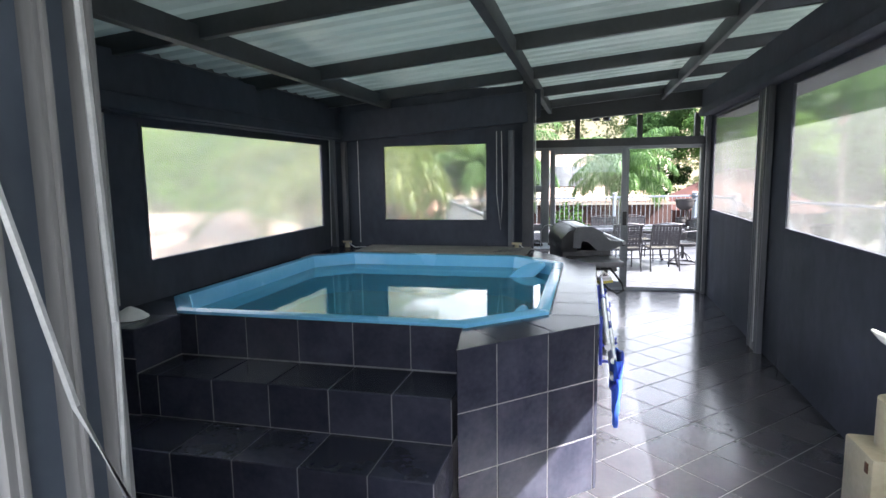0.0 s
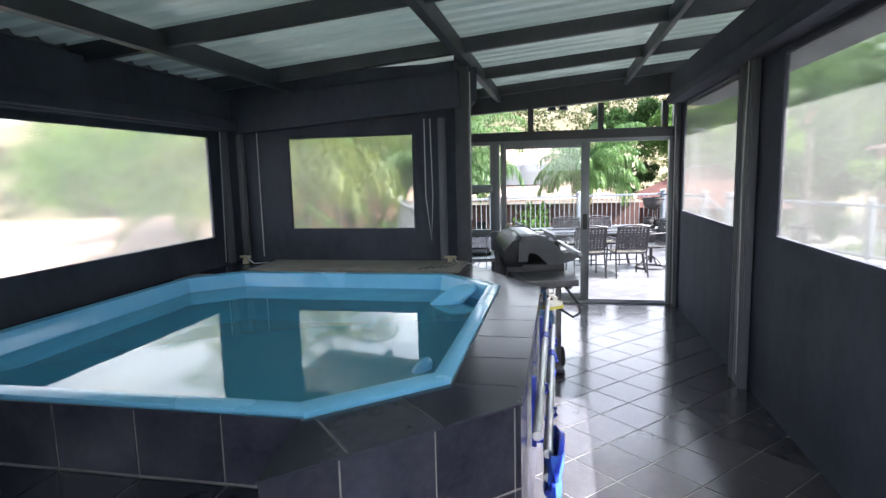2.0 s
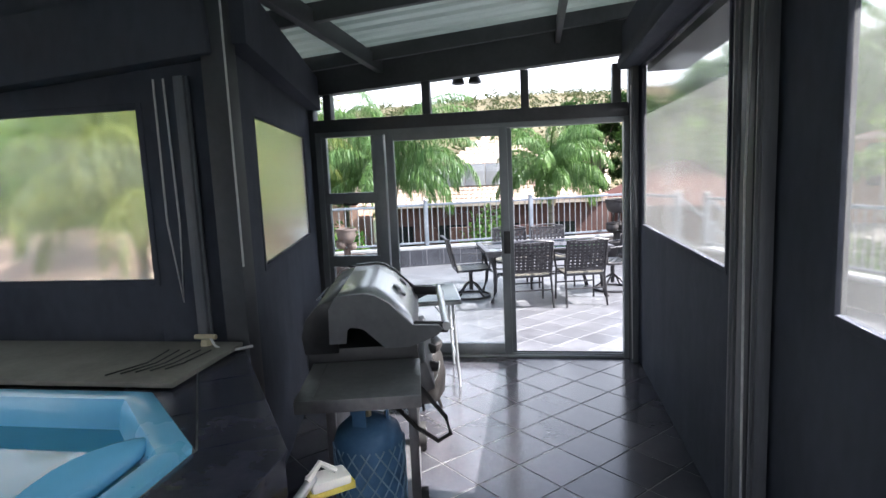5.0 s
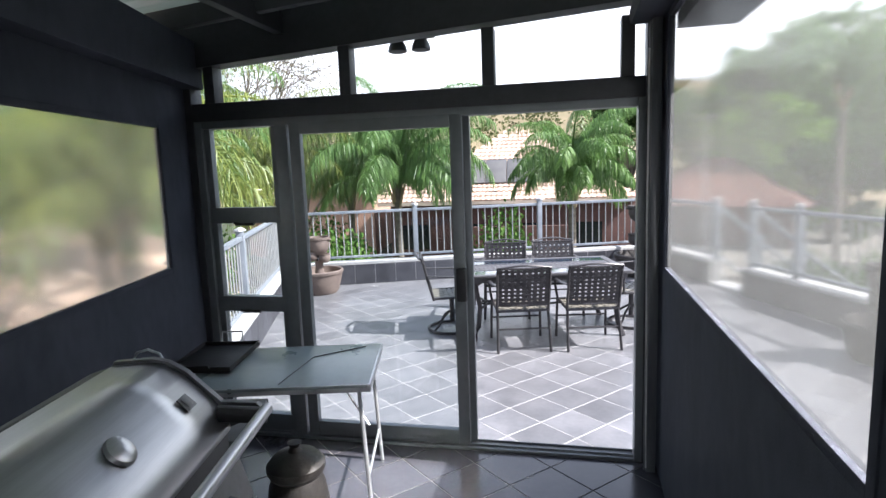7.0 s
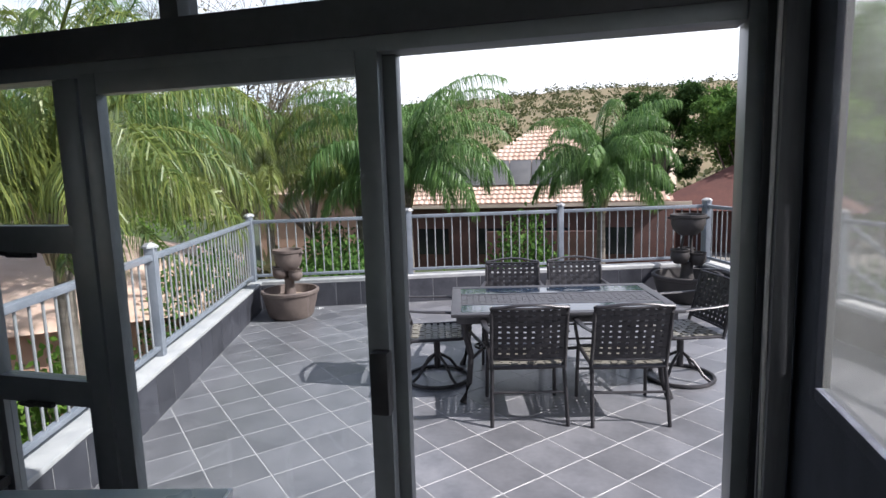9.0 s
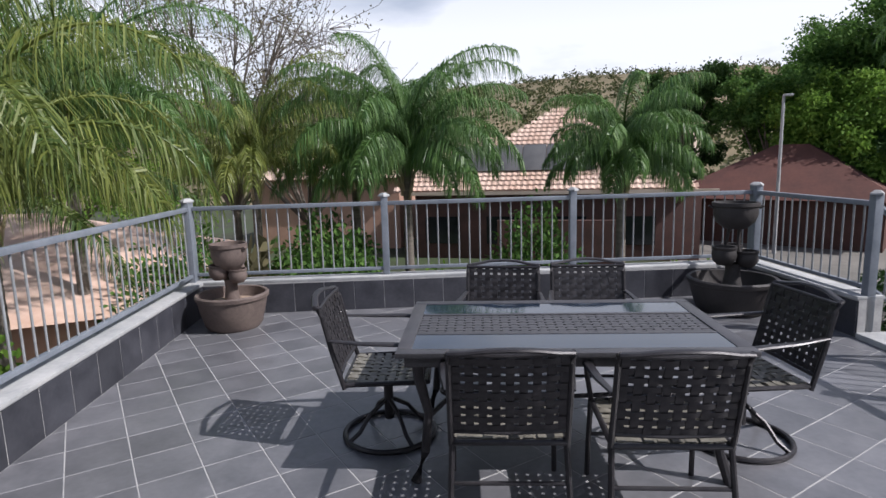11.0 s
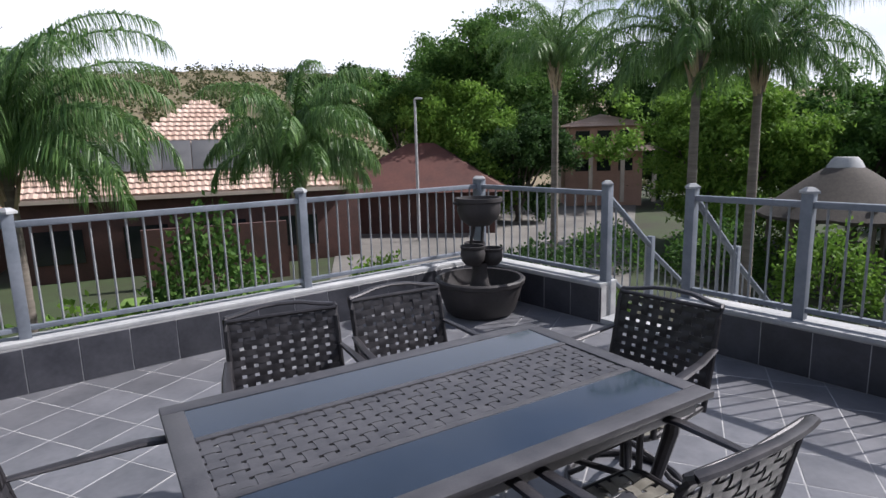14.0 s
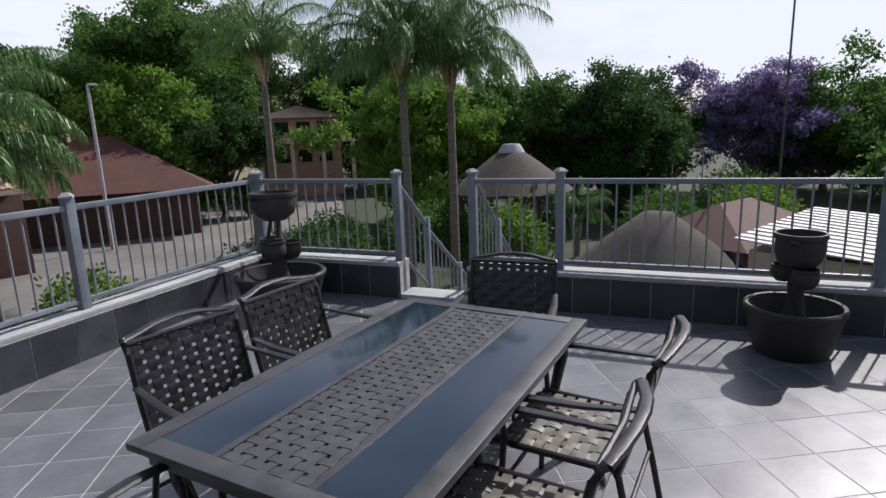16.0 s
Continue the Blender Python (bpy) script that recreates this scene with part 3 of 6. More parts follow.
sm = ceiling.modifiers.new("thick", "SOLIDIFY")
sm.thickness, sm.offset = 0.003, 1
slope = -math.degrees(math.atan(0.085))
for y in (-1.2, 0.05, 1.38, 2.72, 4.2, 5.56, 6.88, 8.15):
    bm = B()
    box(bm, (0, y, roof_z(0) - 0.045), (4.5, 0.055, 0.11), ry=slope, bev=0.004)
    solid("rafter", bm, M_STEEL, "dark painted steel rafter", "rafter")
for x, w in ((-1.53, 0.07), (0.03, 0.06), (1.55, 0.04)):
    bm = B()
    box(bm, (x, 3.5, roof_z(x) - 0.085), (w, 10.0, 0.12), bev=0.004)
    solid("purlin", bm, M_STEEL, "dark painted steel purlin", "purlin")

# ---- the door wall ----
bm = B()
for x in (-0.66, 2.16):
    box(bm, (x, YD, 1.3), (0.1 if x < 0 else 0.09, 0.12, 2.6), bev=0.004)
box(bm, (0.75, YD, 2.13), (2.72, 0.12, 0.11), bev=0.004)
for x in (-0.48, 0.42, 1.27, 2.02):
    box(bm, (x, YD, 2.34), (0.07, 0.1, 0.32), bev=0.003)
vs = []
for x in (-0.75, 2.3):
    for y in (YD - 0.07, YD + 0.07):
        for z in (2.437 + 0.065 * x, roof_z(x) + 0.015):
            vs.append(bm.verts.new((x, y, z)))
for f in ((0, 1, 3, 2), (4, 6, 7, 5), (0, 4, 5, 1), (2, 3, 7, 6), (1, 5, 7, 3), (0, 2, 6, 4)):
    bm.faces.new([vs[i] for i in f])
wall_door = solid("wall_door", bm, M_STEEL, "dark steel framing over and around the sliding door")
for a, b in ((-0.6, -0.52), (-0.44, 0.38), (0.46, 1.23), (1.31, 1.98), (2.06, 2.11)):
    bm = B()
    za, zb = 2.437 + 0.065 * a, 2.437 + 0.065 * b
    v = [bm.verts.new(p) for p in ((a, YD, 2.185), (b, YD, 2.185), (b, YD, zb), (a, YD, za))]
    bm.faces.new(v)
    r = bmesh.ops.extrude_face_region(bm, geom=bm.faces[:])
    bmesh.ops.translate(bm, vec=(0, 0.005, 0), verts=[e for e in r["geom"] if isinstance(e, bmesh.types.BMVert)])
    p = part("pane", bm, M_GLASS, wall_door, smooth=0)
    p.visible_shadow = False

door = thing("door_1", "grey aluminium sliding door, half open, onto the terrace", "door", pose(0, YD, 0), kind="structure")
bm = B()
for x in (-0.585, 2.1):
    box(bm, (x, 0, 1.04), (0.05, 0.1, 2.08), bev=0.003)
box(bm, (0.757, 0, 2.055), (2.63, 0.1, 0.05), bev=0.003)
box(bm, (0.757, 0, 0.012), (2.63, 0.12, 0.028), bev=0.003)
box(bm, (0.757, 0.03, 0.032), (2.63, 0.008, 0.014))
box(bm, (0.757, -0.03, 0.032), (2.63, 0.008, 0.014))
box(bm, (-0.02, 0.0, 1.04), (0.08, 0.09, 2.03), bev=0.003)
part("door_frame", bm, M_FRAME, door)
bm = B()
for z, h in ((1.48, 0.1), (0.9, 0.1), (0.09, 0.12)):
    box(bm, (-0.31, 0, z), (0.5, 0.06, h), bev=0.003)
for x in (-0.54, -0.08):
    box(bm, (x, 0, 1.04), (0.04, 0.05, 2.0), bev=0.003)
side = part("sidelight_frame", bm, M_FRAME, door)
for z0, z1 in ((1.53, 2.03), (0.95, 1.43), (0.15, 0.85)):
    bm = B()
    box(bm, (-0.31, 0, (z0 + z1) / 2), (0.42, 0.005, z1 - z0))
    p = part("pane", bm, M_GLASS, side, smooth=0)
    p.visible_shadow = False
for z in (1.425, 0.855):
    bm = B()
    box(bm, (-0.31, -0.045, z), (0.13, 0.02, 0.018), bev=0.004)
    sweep(bm, [(-0.31, -0.05, z), (-0.33, -0.07, z + 0.004), (-0.37, -0.075, z + 0.012)], 0.008, 6)
    part("window_latch", bm, M_BLACK, side, "black latch")
bm = B()
for x in (0.075, 1.075):
    box(bm, (x, -0.03, 1.04), (0.07, 0.045, 2.0), bev=0.004)
box(bm, (0.575, -0.03, 2.005), (0.93, 0.045, 0.07), bev=0.004)
box(bm, (0.575, -0.03, 0.085), (0.93, 0.045, 0.09), bev=0.004)
leaf = part("sliding_leaf", bm, M_FRAME, door)
bm = B()
box(bm, (1.1, 0.03, 1.04), (0.09, 0.04, 2.0), bev=0.004)
part("fixed_stile", bm, M_FRAME, door)
bm = B()
box(bm, (0.575, -0.03, 1.05), (0.93, 0.005, 1.84))
p = part("pane", bm, M_GLASS, leaf, smooth=0)
p.visible_shadow = False
bm = B()
box(bm, (1.09, -0.075, 1.05), (0.06, 0.05, 0.2), bev=0.012)
part("door_handle", bm, M_BLACK, leaf, "black plastic handle")

lamp = thing("twin_floodlight", "twin round black floodlights under the roof edge", "lamp", pose(0.75, YD + 0.22, 2.49))
bm = B()
box(bm, (0, -0.03, 0.06), (0.3, 0.22, 0.02), bev=0.004)
part("bracket", bm, M_BLACK, lamp)
for x in (-0.075, 0.075):
    bm = B()
    lathe(bm, [(0, 0.05), (0.03, 0.045), (0.055, 0.0), (0.06, -0.03), (0.05, -0.035), (0, -0.02)], 18, (x, 0, 0))
    part("lamp_head", bm, M_BLACK, lamp)

# ---- the spa ----
SPA_H = 0.93
bm = B()
prism(bm, [(0.645, 2.885), (0.645, 4.845), (-0.01, YB - 0.09), (-2.16, YB - 0.02), (-2.16, 2.29), (-1.72, 2.29), (-1.72, 2.645), (-0.03, 2.645), (0.02, 2.29)], 0.004, 0.6)
outer = [(0.645, 2.885), (0.645, 4.845), (-0.01, YB - 0.09), (-2.16, YB - 0.02), (-2.16, 2.29), (-1.72, 2.29), (-1.72, 2.645), (-0.03, 2.645), (0.02, 2.29)]
rim = [(0.38, 3.03), (0.38, 4.82), (-0.02, 5.2), (-1.72, 5.2), (-2.04, 4.9), (-2.04, 3.0), (-1.75, 2.67), (-0.03, 2.67)]
spa_base = solid("spa_surround", bm, M_GROUT, "raised spa surround clad in dark glazed tiles", "spa")
# upper course of the surround as walls round the basin

def ring_wall(bm, out, inn, z0, z1):
    """A flat-topped wall between an outer and an inner outline of equal count."""
    vo = [[bm.verts.new((x, y, z)) for x, y in out] for z in (z0, z1)]
    vi = [[bm.verts.new((x, y, z)) for x, y in inn] for z in (z0, z1)]
    n = len(out)
    for i in range(n):
        j = (i + 1) % n
        bm.faces.new((vo[0][i], vo[0][j], vo[1][j], vo[1][i]))
        bm.faces.new((vi[0][j], vi[0][i], vi[1][i], vi[1][j]))
        bm.faces.new((vo[1][i], vo[1][j], vi[1][j], vi[1][i]))
        bm.faces.new((vo[0][j], vo[0][i], vi[0][i], vi[0][j]))


out8 = [(0.645, 2.885), (0.645, 4.845), (-0.01, YB - 0.09), (-2.16, YB - 0.02), (-2.16, 5.0), (-2.16, 2.29), (-1.72, 2.29), (-1.72, 2.645), (-0.03, 2.645), (0.02, 2.29)]
inn8 = [(0.38, 3.03), (0.38, 4.82), (-0.02, 5.2), (-1.72, 5.2), (-2.04, 4.9), (-2.04, 3.0), (-1.76, 2.69), (-1.70, 2.66), (-0.05, 2.66), (-0.02, 2.67)]
bm = B()
ring_wall(bm, out8, inn8, 0.6, SPA_H - 0.008)
part("upper_course", bm, M_GROUT, spa_base)

pool = thing("spa_pool", "pale blue fibreglass plunge pool filled with still water", "pool", pose(0, 0, 0))


def inset(poly, d):
    cx, cy = sum(p[0] for p in poly) / len(poly), sum(p[1] for p in poly) / len(poly)
    return [(x + (cx - x) * d / math.hypot(cx - x, cy - y), y + (cy - y) * d / math.hypot(cx - x, cy - y)) for x, y in poly]


bm = B()
loops = [(0.0, SPA_H - 0.02), (-0.005, SPA_H + 0.012), (0.02, SPA_H + 0.022), (0.085, SPA_H + 0.016), (0.10, SPA_H - 0.01), (0.115, SPA_H - 0.09), (0.125, SPA_H - 0.12), (0.19, SPA_H - 0.13), (0.21, SPA_H - 0.2), (0.25, 0.45), (0.5, 0.43), (0.55, 0.05)]
prev = None
for d, z in loops:
    ring = [bm.verts.new((x, y, z)) for x, y in inset(rim, d)]
    if prev:
        for i in range(len(ring)):
            j = (i + 1) % len(ring)
            bm.faces.new((prev[i], prev[j], ring[j], ring[i]))
    prev = ring
bm.faces.new(prev)
part("shell", bm, M_POOL, pool, "pale blue moulded shell")
bm = B()
wp = inset(rim, 0.113)
v = [bm.verts.new((x, y, SPA_H - 0.085)) for x, y in wp]
bm.faces.new(v)
part("water", bm, M_WATER, pool, "still clear water", smooth=0)
for cx, cy, rz, sc in ((0.06, 4.72, 45, 1.0), (0.18, 3.38, 80, 0.42)):
    bm = B()
    g = []
    for i in range(11):
        u = i / 10 * 2 - 1
        w = 0.09 * (1 - u * u) ** 0.6 + 0.004
        g.append([bm.verts.new((u * 0.24, (k / 4 - 0.5) * w * 2, 0.075 * math.sin(math.pi * k / 4) * (1 - u * u) + 0.03 * u)) for k in range(5)])
    for a, b in zip(g, g[1:]):
        for k in range(4):
            bm.faces.new((a[k], a[k + 1], b[k + 1], b[k]))
    hr = part("headrest", bm, M_POOL, pool, m=pose(cx, cy, SPA_H - 0.1, 0, -14, rz) @ Matrix.Scale(sc, 4))
    s = hr.modifiers.new("thick", "SOLIDIFY")
    s.thickness = 0.02

# steps up to the spa
steps = thing("spa_steps", "dark glazed tiled steps up to the spa", "steps", kind="structure")
for i in range(3):
    bm = B()
    top, yf = 0.69 - 0.23 * i, 2.30 - 0.33 * i
    box(bm, ((-2.0 - 0.01) / 2 if i else (-1.73 - 0.01) / 2, (yf + 2.64) / 2, top - 0.115 - 0.004), ((1.99 if i else 1.72), 2.64 - yf, 0.222))
    part("step", bm, M_GROUT, steps)

cover = thing("folded_pool_cover", "folded beige pool cover on the spa ledge", "cover", pose(-0.85, 5.52, SPA_H + 0.004))
bm = B()
box(bm, (0, 0.0, 0.011), (1.75, 0.52, 0.022), bev=0.008)
part("sheet", bm, M_MAT, cover)
bm = B()
for i in range(5):
    sweep(bm, [(0.55 + 0.05 * i, -0.2 + 0.02 * i, 0.024), (0.62 + 0.04 * i, -0.05, 0.024), (0.6 + 0.05 * i, 0.12, 0.024)], 0.004, 5)
part("strap", bm, M_BLACK, cover, "dark printed straps")

# small things along the ledge
for x, y in ((-1.98, 5.68), (-0.12, 5.72)):
    k = thing("cord_cleat", "brass cord cleat with a looped cord at the blind foot", "cleat", pose(x, y, SPA_H + 0.004))
    bm = B()
    tube(bm, (0, 0, 0), (0, 0, 0.05), 0.03, 10, 0.02)
    tube(bm, (-0.05, 0, 0.06), (0.05, 0, 0.06), 0.012, 8)
    part("cleat", bm, M_CREAM, k)
    bm = B()
    sweep(bm, [(0.02, 0, 0.06), (0.06, -0.03, 0.03), (0.1, -0.03, 0.006), (0.16, 0.0, 0.006), (0.2, 0.04, 0.006)], 0.006, 6)
    part("cord", bm, M_CORD, k)
dome = thing("white_cap", "white plastic cap on the spa corner", "cap", pose(-1.93, 2.5, SPA_H))
bm = B()
lathe(bm, [(0.1, 0), (0.095, 0.012), (0.05, 0.045), (0.012, 0.065), (0, 0.066)], 8)
part("cap", bm, M_WHITE, dome)

# pull cords on the blinds
for pts in ([(-0.35, YB - 0.03, 2.15), (-0.35, YB - 0.035, 1.5), (-0.31, YB - 0.03, 1.12), (-0.29, YB - 0.03, 1.5), (-0.3, YB - 0.03, 2.15)],
            [(-1.9, YB - 0.03, 2.1), (-1.9, YB - 0.03, 0.97)],
            [(XL + 0.03, 2.68, 2.1), (XL + 0.03, 2.68, 0.95)], [(XL + 0.03, 2.05, 2.1), (XL + 0.03, 2.05, 0.3)],
            [(XL + 0.04, 5.7, 2.1), (XL + 0.04, 5.66, 0.95)],
            [(0.06, YB - 0.12, 2.5), (0.06, YB - 0.12, 1.3)],
            [(XR - 0.09, 5.66, 2.45), (XR - 0.1, 5.68, 1.6), (XR - 0.09, 5.66, 0.1)], [(XR - 0.09, 8.32, 2.3), (XR - 0.09, 8.33, 1.4), (XR - 0.08, 8.3, 0.05)]):
    bm = B()
    sweep(bm, pts, 0.005, 5)
    tagged(solid("pull_cord", bm, M_CORD, "thin grey pull cord of a blind", "cord", kind=""), group="blind cords")

# the entrance jamb with its tracks
jamb = thing("folded_door_jamb", "grey folding door edge with pale tracks and rope", "jamb", pose(-0.132, 0.36, 0), kind="structure")
bm = B()
box(bm, (-0.12, 0.1, 1.35), (0.2, 0.23, 2.7), bev=0.006)
part("jamb_post", bm, M_JAMB, jamb)
for y, w in ((0.03, 0.03), (0.125, 0.02), (0.2, 0.024)):
    bm = B()
    box(bm, (-0.008, y, 1.2), (0.03, w, 2.34), bev=0.004)
    box(bm, (0.008, y + 0.003, 1.2), (0.012, w * 0.4, 2.3), bev=0.002)
    part("track", bm, M_JAMBTRACK, jamb, "pale aluminium track")
bm = B()
sweep(bm, [(0.02, -0.02, 2.5), (0.025, 0.08, 2.2), (0.025, 0.17, 2.02), (0.03, 0.18, 1.5), (0.03, 0.175, 1.22), (0.03, 0.1, 1.4), (0.03, 0.02, 1.72), (0.02, -0.03, 1.9)], 0.006, 6)
part("rope", bm, M_CORD, jamb, "thin grey rope")

pump = thing("pump_housing", "cream enamel pump housing with rust on one corner", "pump", pose(2.0, 2.86, 0.0))
bm = B()
box(bm, (0, 0, 0.2), (0.28, 0.3, 0.38), bev=0.02)
part("housing", bm, M_CREAM, pump)
bm = B()
tube(bm, (0.03, 0.02, 0.39), (0.03, 0.02, 0.62), 0.09, 20)
part("motor", bm, M_CREAM, pump)
bm = B()
box(bm, (-0.142, -0.1, 0.33), (0.006, 0.03, 0.05), bev=0.002)
part("rust_patch", bm, M_RUST, pump, "dark rust")
bm = B()
sweep(bm, [(0.1, 0.03, 0.82), (0.02, 0.03, 0.87), (-0.06, 0.03, 0.92), (-0.11, 0.03, 0.955)], [0.032, 0.03, 0.022, 0.006], 8)
tube(bm, (0.08, 0.03, 0.6), (0.08, 0.03, 0.84), 0.018, 8)
part("lever", bm, M_WHITE, pump, "white plastic lever")

# ---- the barbecue and its corner ----
bbq = thing("gas_barbecue", "gas barbecue with a brushed steel hood on a wheeled cart", "barbecue", pose(0.506, 6.234, 0.008, 0, 0, 12) @ Matrix.Diagonal((0.93, 0.92, 1.0, 1.0)))
bm = B()
prof = [(-0.13, 1.145), (0.0, 1.15), (0.05, 1.14), (0.11, 1.105), (0.19, 1.03), (0.22, 0.995), (0.25, 0.94), (0.25, 0.92)]
rings = [[bm.verts.new((x, y, z)) for x, z in prof] for y in (-0.48, -0.2, 0.0, 0.25, 0.48)]
for a, b in zip(rings, rings[1:]):
    for i in range(len(prof) - 1):
        bm.faces.new((a[i], a[i + 1], b[i + 1], b[i]))
hood = part("hood", bm, M_STAINLESS, bbq, "brushed steel hood")
s = hood.modifiers.new("thick", "SOLIDIFY")
s.thickness = 0.004
bm = B()
prof = [(-0.29, 0.9), (-0.3, 0.98), (-0.28, 1.05), (-0.22, 1.115), (-0.13, 1.143)]
rings = [[bm.verts.new((x, y, z)) for x, z in prof] for y in (-0.49, 0.0, 0.49)]
for a, b in zip(rings, rings[1:]):
    for i in range(len(prof) - 1):
        bm.faces.new((a[i], a[i + 1], b[i + 1], b[i]))
for r in (rings[0], rings[-1]):
    bm.faces.new([*r, bm.verts.new((-0.13, r[0].co.y, 0.9))])
rear = part("hood_rear", bm, M_BLACK, bbq, "black rear of the hood")
s = rear.modifiers.new("thick", "SOLIDIFY")
s.thickness = 0.004
for y, f in ((-0.495, -1), (0.495, 1)):
    bm = B()
    pr = [(-0.17, 0.945), (-0.165, 1.1), (-0.13, 1.155), (0.0, 1.162), (0.055, 1.15), (0.115, 1.115), (0.195, 1.04), (0.225, 1.012), (0.345, 1.005), (0.365, 0.985), (0.34, 0.962), (0.26, 0.93), (0.2, 0.915), (0.09, 0.915), (0.0, 1.0), (-0.03, 1.012), (-0.07, 1.015), (-0.085, 1.0), (-0.092, 0.945)]
    a = [bm.verts.new((x, y - 0.012, z)) for x, z in pr]
    b = [bm.verts.new((x, y + 0.012, z)) for x, z in pr]
    bm.faces.new(a)
    bm.faces.new(b[::-1])
    for i in range(len(pr)):
        j = (i + 1) % len(pr)
        bm.faces.new((a[i], b[i], b[j], a[j]))
    part("hood_cheek", bm, M_BBQGREY, bbq, "grey cast hood end")
bm = B()
tube(bm, (0.385, -0.47, 0.99), (0.385, 0.47, 0.99), 0.02, 14)
part("hood_handle", bm, M_STAINLESS, bbq, "tubular steel handle")
for y in (-0.44, 0.44):
    bm = B()
    box(bm, (0.31, y, 0.985), (0.17, 0.03, 0.05), ry=4, bev=0.01)
    part("handle_bracket", bm, M_BLACK, bbq, "black handle bracket")
bm = B()
lathe(bm, [(0, 0.02), (0.03, 0.02), (0.042, 0.012), (0.045, 0), (0.03, 0.004), (0, 0.006)], 20)
part("thermometer", bm, M_STAINLESS, hood, "round hood thermometer", m=pose(0.15, 0.0, 1.074, 0, 43, 0))
bm = B()
box(bm, (0, 0, 0), (0.05, 0.06, 0.004), bev=0.001)
box(bm, (0, 0, 0.003), (0.03, 0.035, 0.003), bev=0.001)
part("badge", bm, M_BBQGREY, hood, "small plain metal badge", m=pose(0.165, 0.36, 1.06, 0, 43, 0))
for i in range(2):
    for k in range(3):
        bm = B()
        tube(bm, (-0.302 + 0.012 * i, -0.4 + 0.05 * k, 0.98 + 0.05 * i), (-0.29 + 0.012 * i, -0.4 + 0.05 * k, 0.98 + 0.05 * i), 0.012, 8)
        part("vent", bm, M_CARTMETAL, rear, "round vent")
bm = B()
box(bm, (-0.02, 0.0, 0.815), (0.53, 0.96, 0.21), bev=0.02)
part("firebox", bm, M_BLACK, bbq, "black cast firebox")
bm = B()
box(bm, (0.27, 0.0, 0.76), (0.06, 0.94, 0.14), ry=-18, bev=0.012)
panel = part("control_panel", bm, M_CARTMETAL, bbq, "steel control panel")
for y in (-0.3, 0.0, 0.3):
    bm = B()
    tube(bm, (0, 0, 0), (0.045, 0, 0), 0.028, 16, 0.022)
    part("knob", bm, M_BLACK, panel, "black knob", m=pose(0.295, y, 0.76, 0, 12, 0))
bm = B()
box(bm, (0.0, -0.74, 0.855), (0.5, 0.46, 0.022), bev=0.006)
box(bm, (0.0, -0.972, 0.84), (0.5, 0.012, 0.05), bev=0.004)
box(bm, (-0.18, -0.74, 0.868), (0.006, 0.42, 0.004))
box(bm, (0.14, -0.82, 0.868), (0.03, 0.03, 0.004))
part("side_shelf", bm, M_CARTMETAL, bbq, "grey steel side shelf")
bm = B()
box(bm, (0.0, 0.7, 0.855), (0.5, 0.38, 0.022), bev=0.006)
box(bm, (0.0, 0.892, 0.84), (0.5, 0.012, 0.05), bev=0.004)
part("side_shelf", bm, M_CARTMETAL, bbq, "grey steel side shelf")
bm = B()
for i in range(6):
    tube(bm, (-0.15 + 0.05 * i, -0.6, 0.73), (-0.15 + 0.05 * i, -0.6, 0.845), 0.004, 6)
tube(bm, (-0.18, -0.6, 0.73), (0.13, -0.6, 0.73), 0.004, 6)
part("tool_rack", bm, M_CARTMETAL, bbq)
for x in (-0.2, 0.2):
    for y in (-0.42, 0.45):
        bm = B()
        box(bm, (x, y, 0.42 if (x > 0) else 0.41), (0.045, 0.05, 0.78), bev=0.005)
        part("cart_leg", bm, M_CARTMETAL, bbq)
bm = B()
box(bm, (0, -0.06, 0.035), (0.44, 1.1, 0.03), bev=0.005)
part("bottom_shelf", bm, M_CARTMETAL, bbq)
bm = B()
box(bm, (-0.21, 0.0, 0.45), (0.012, 0.85, 0.6), bev=0.003)
part("back_panel", bm, M_BLACK, bbq)
for y in (-0.36, 0.45):
    bm = B()
    tube(bm, (0.215, y, 0.085), (0.26, y, 0.085), 0.085, 24)
    w = part("wheel", bm, M_RUBBER, bbq, "black rubber wheel")
    bm = B()
    tube(bm, (0.255, y, 0.085), (0.266, y, 0.085), 0.045, 16)
    part("hub", bm, M_BBQGREY, w)
bm = B()
sweep(bm, [(0.2, -0.5, 0.78), (0.28, -0.5, 0.68), (0.36, -0.5, 0.58), (0.38, -0.5, 0.5), (0.32, -0.48, 0.46), (0.22, -0.46, 0.52), (0.1, -0.44, 0.64), (0.03, -0.43, 0.69)], 0.011, 8)
part("gas_hose", bm, M_RUBBER, bbq, "black rubber gas hose")

gas = thing("gas_bottle", "blue gas bottle in a pale mesh sleeve under the shelf", "gas bottle", pose(0.575, 5.82, 0.06) @ Matrix.Scale(1.08, 4))
bm = B()
lathe(bm, [(0, 0.03), (0.12, 0.03), (0.135, 0.05), (0.145, 0.08), (0.145, 0.4), (0.13, 0.45), (0.09, 0.485), (0.03, 0.5), (0, 0.5)], 28)
part("cylinder", bm, M_GASBLUE, gas, "blue steel cylinder")
bm = B()
lathe(bm, [(0.12, 0), (0.128, 0), (0.128, 0.05), (0.12, 0.05), (0.12, 0)], 24)
part("foot_ring", bm, M_GASBLUE, gas)
bm = B()
for s in (1, -1):
    for i in range(16):
        a0 = 2 * math.pi * i / 16
        sweep(bm, [(0.149 * math.cos(a0 + s * 1.5 * k / 9), 0.149 * math.sin(a0 + s * 1.5 * k / 9), 0.06 + 0.34 * k / 9) for k in range(10)], 0.0035, 4)
part("mesh_sleeve", bm, M_MESH, gas, "pale diamond mesh sleeve")
bm = B()
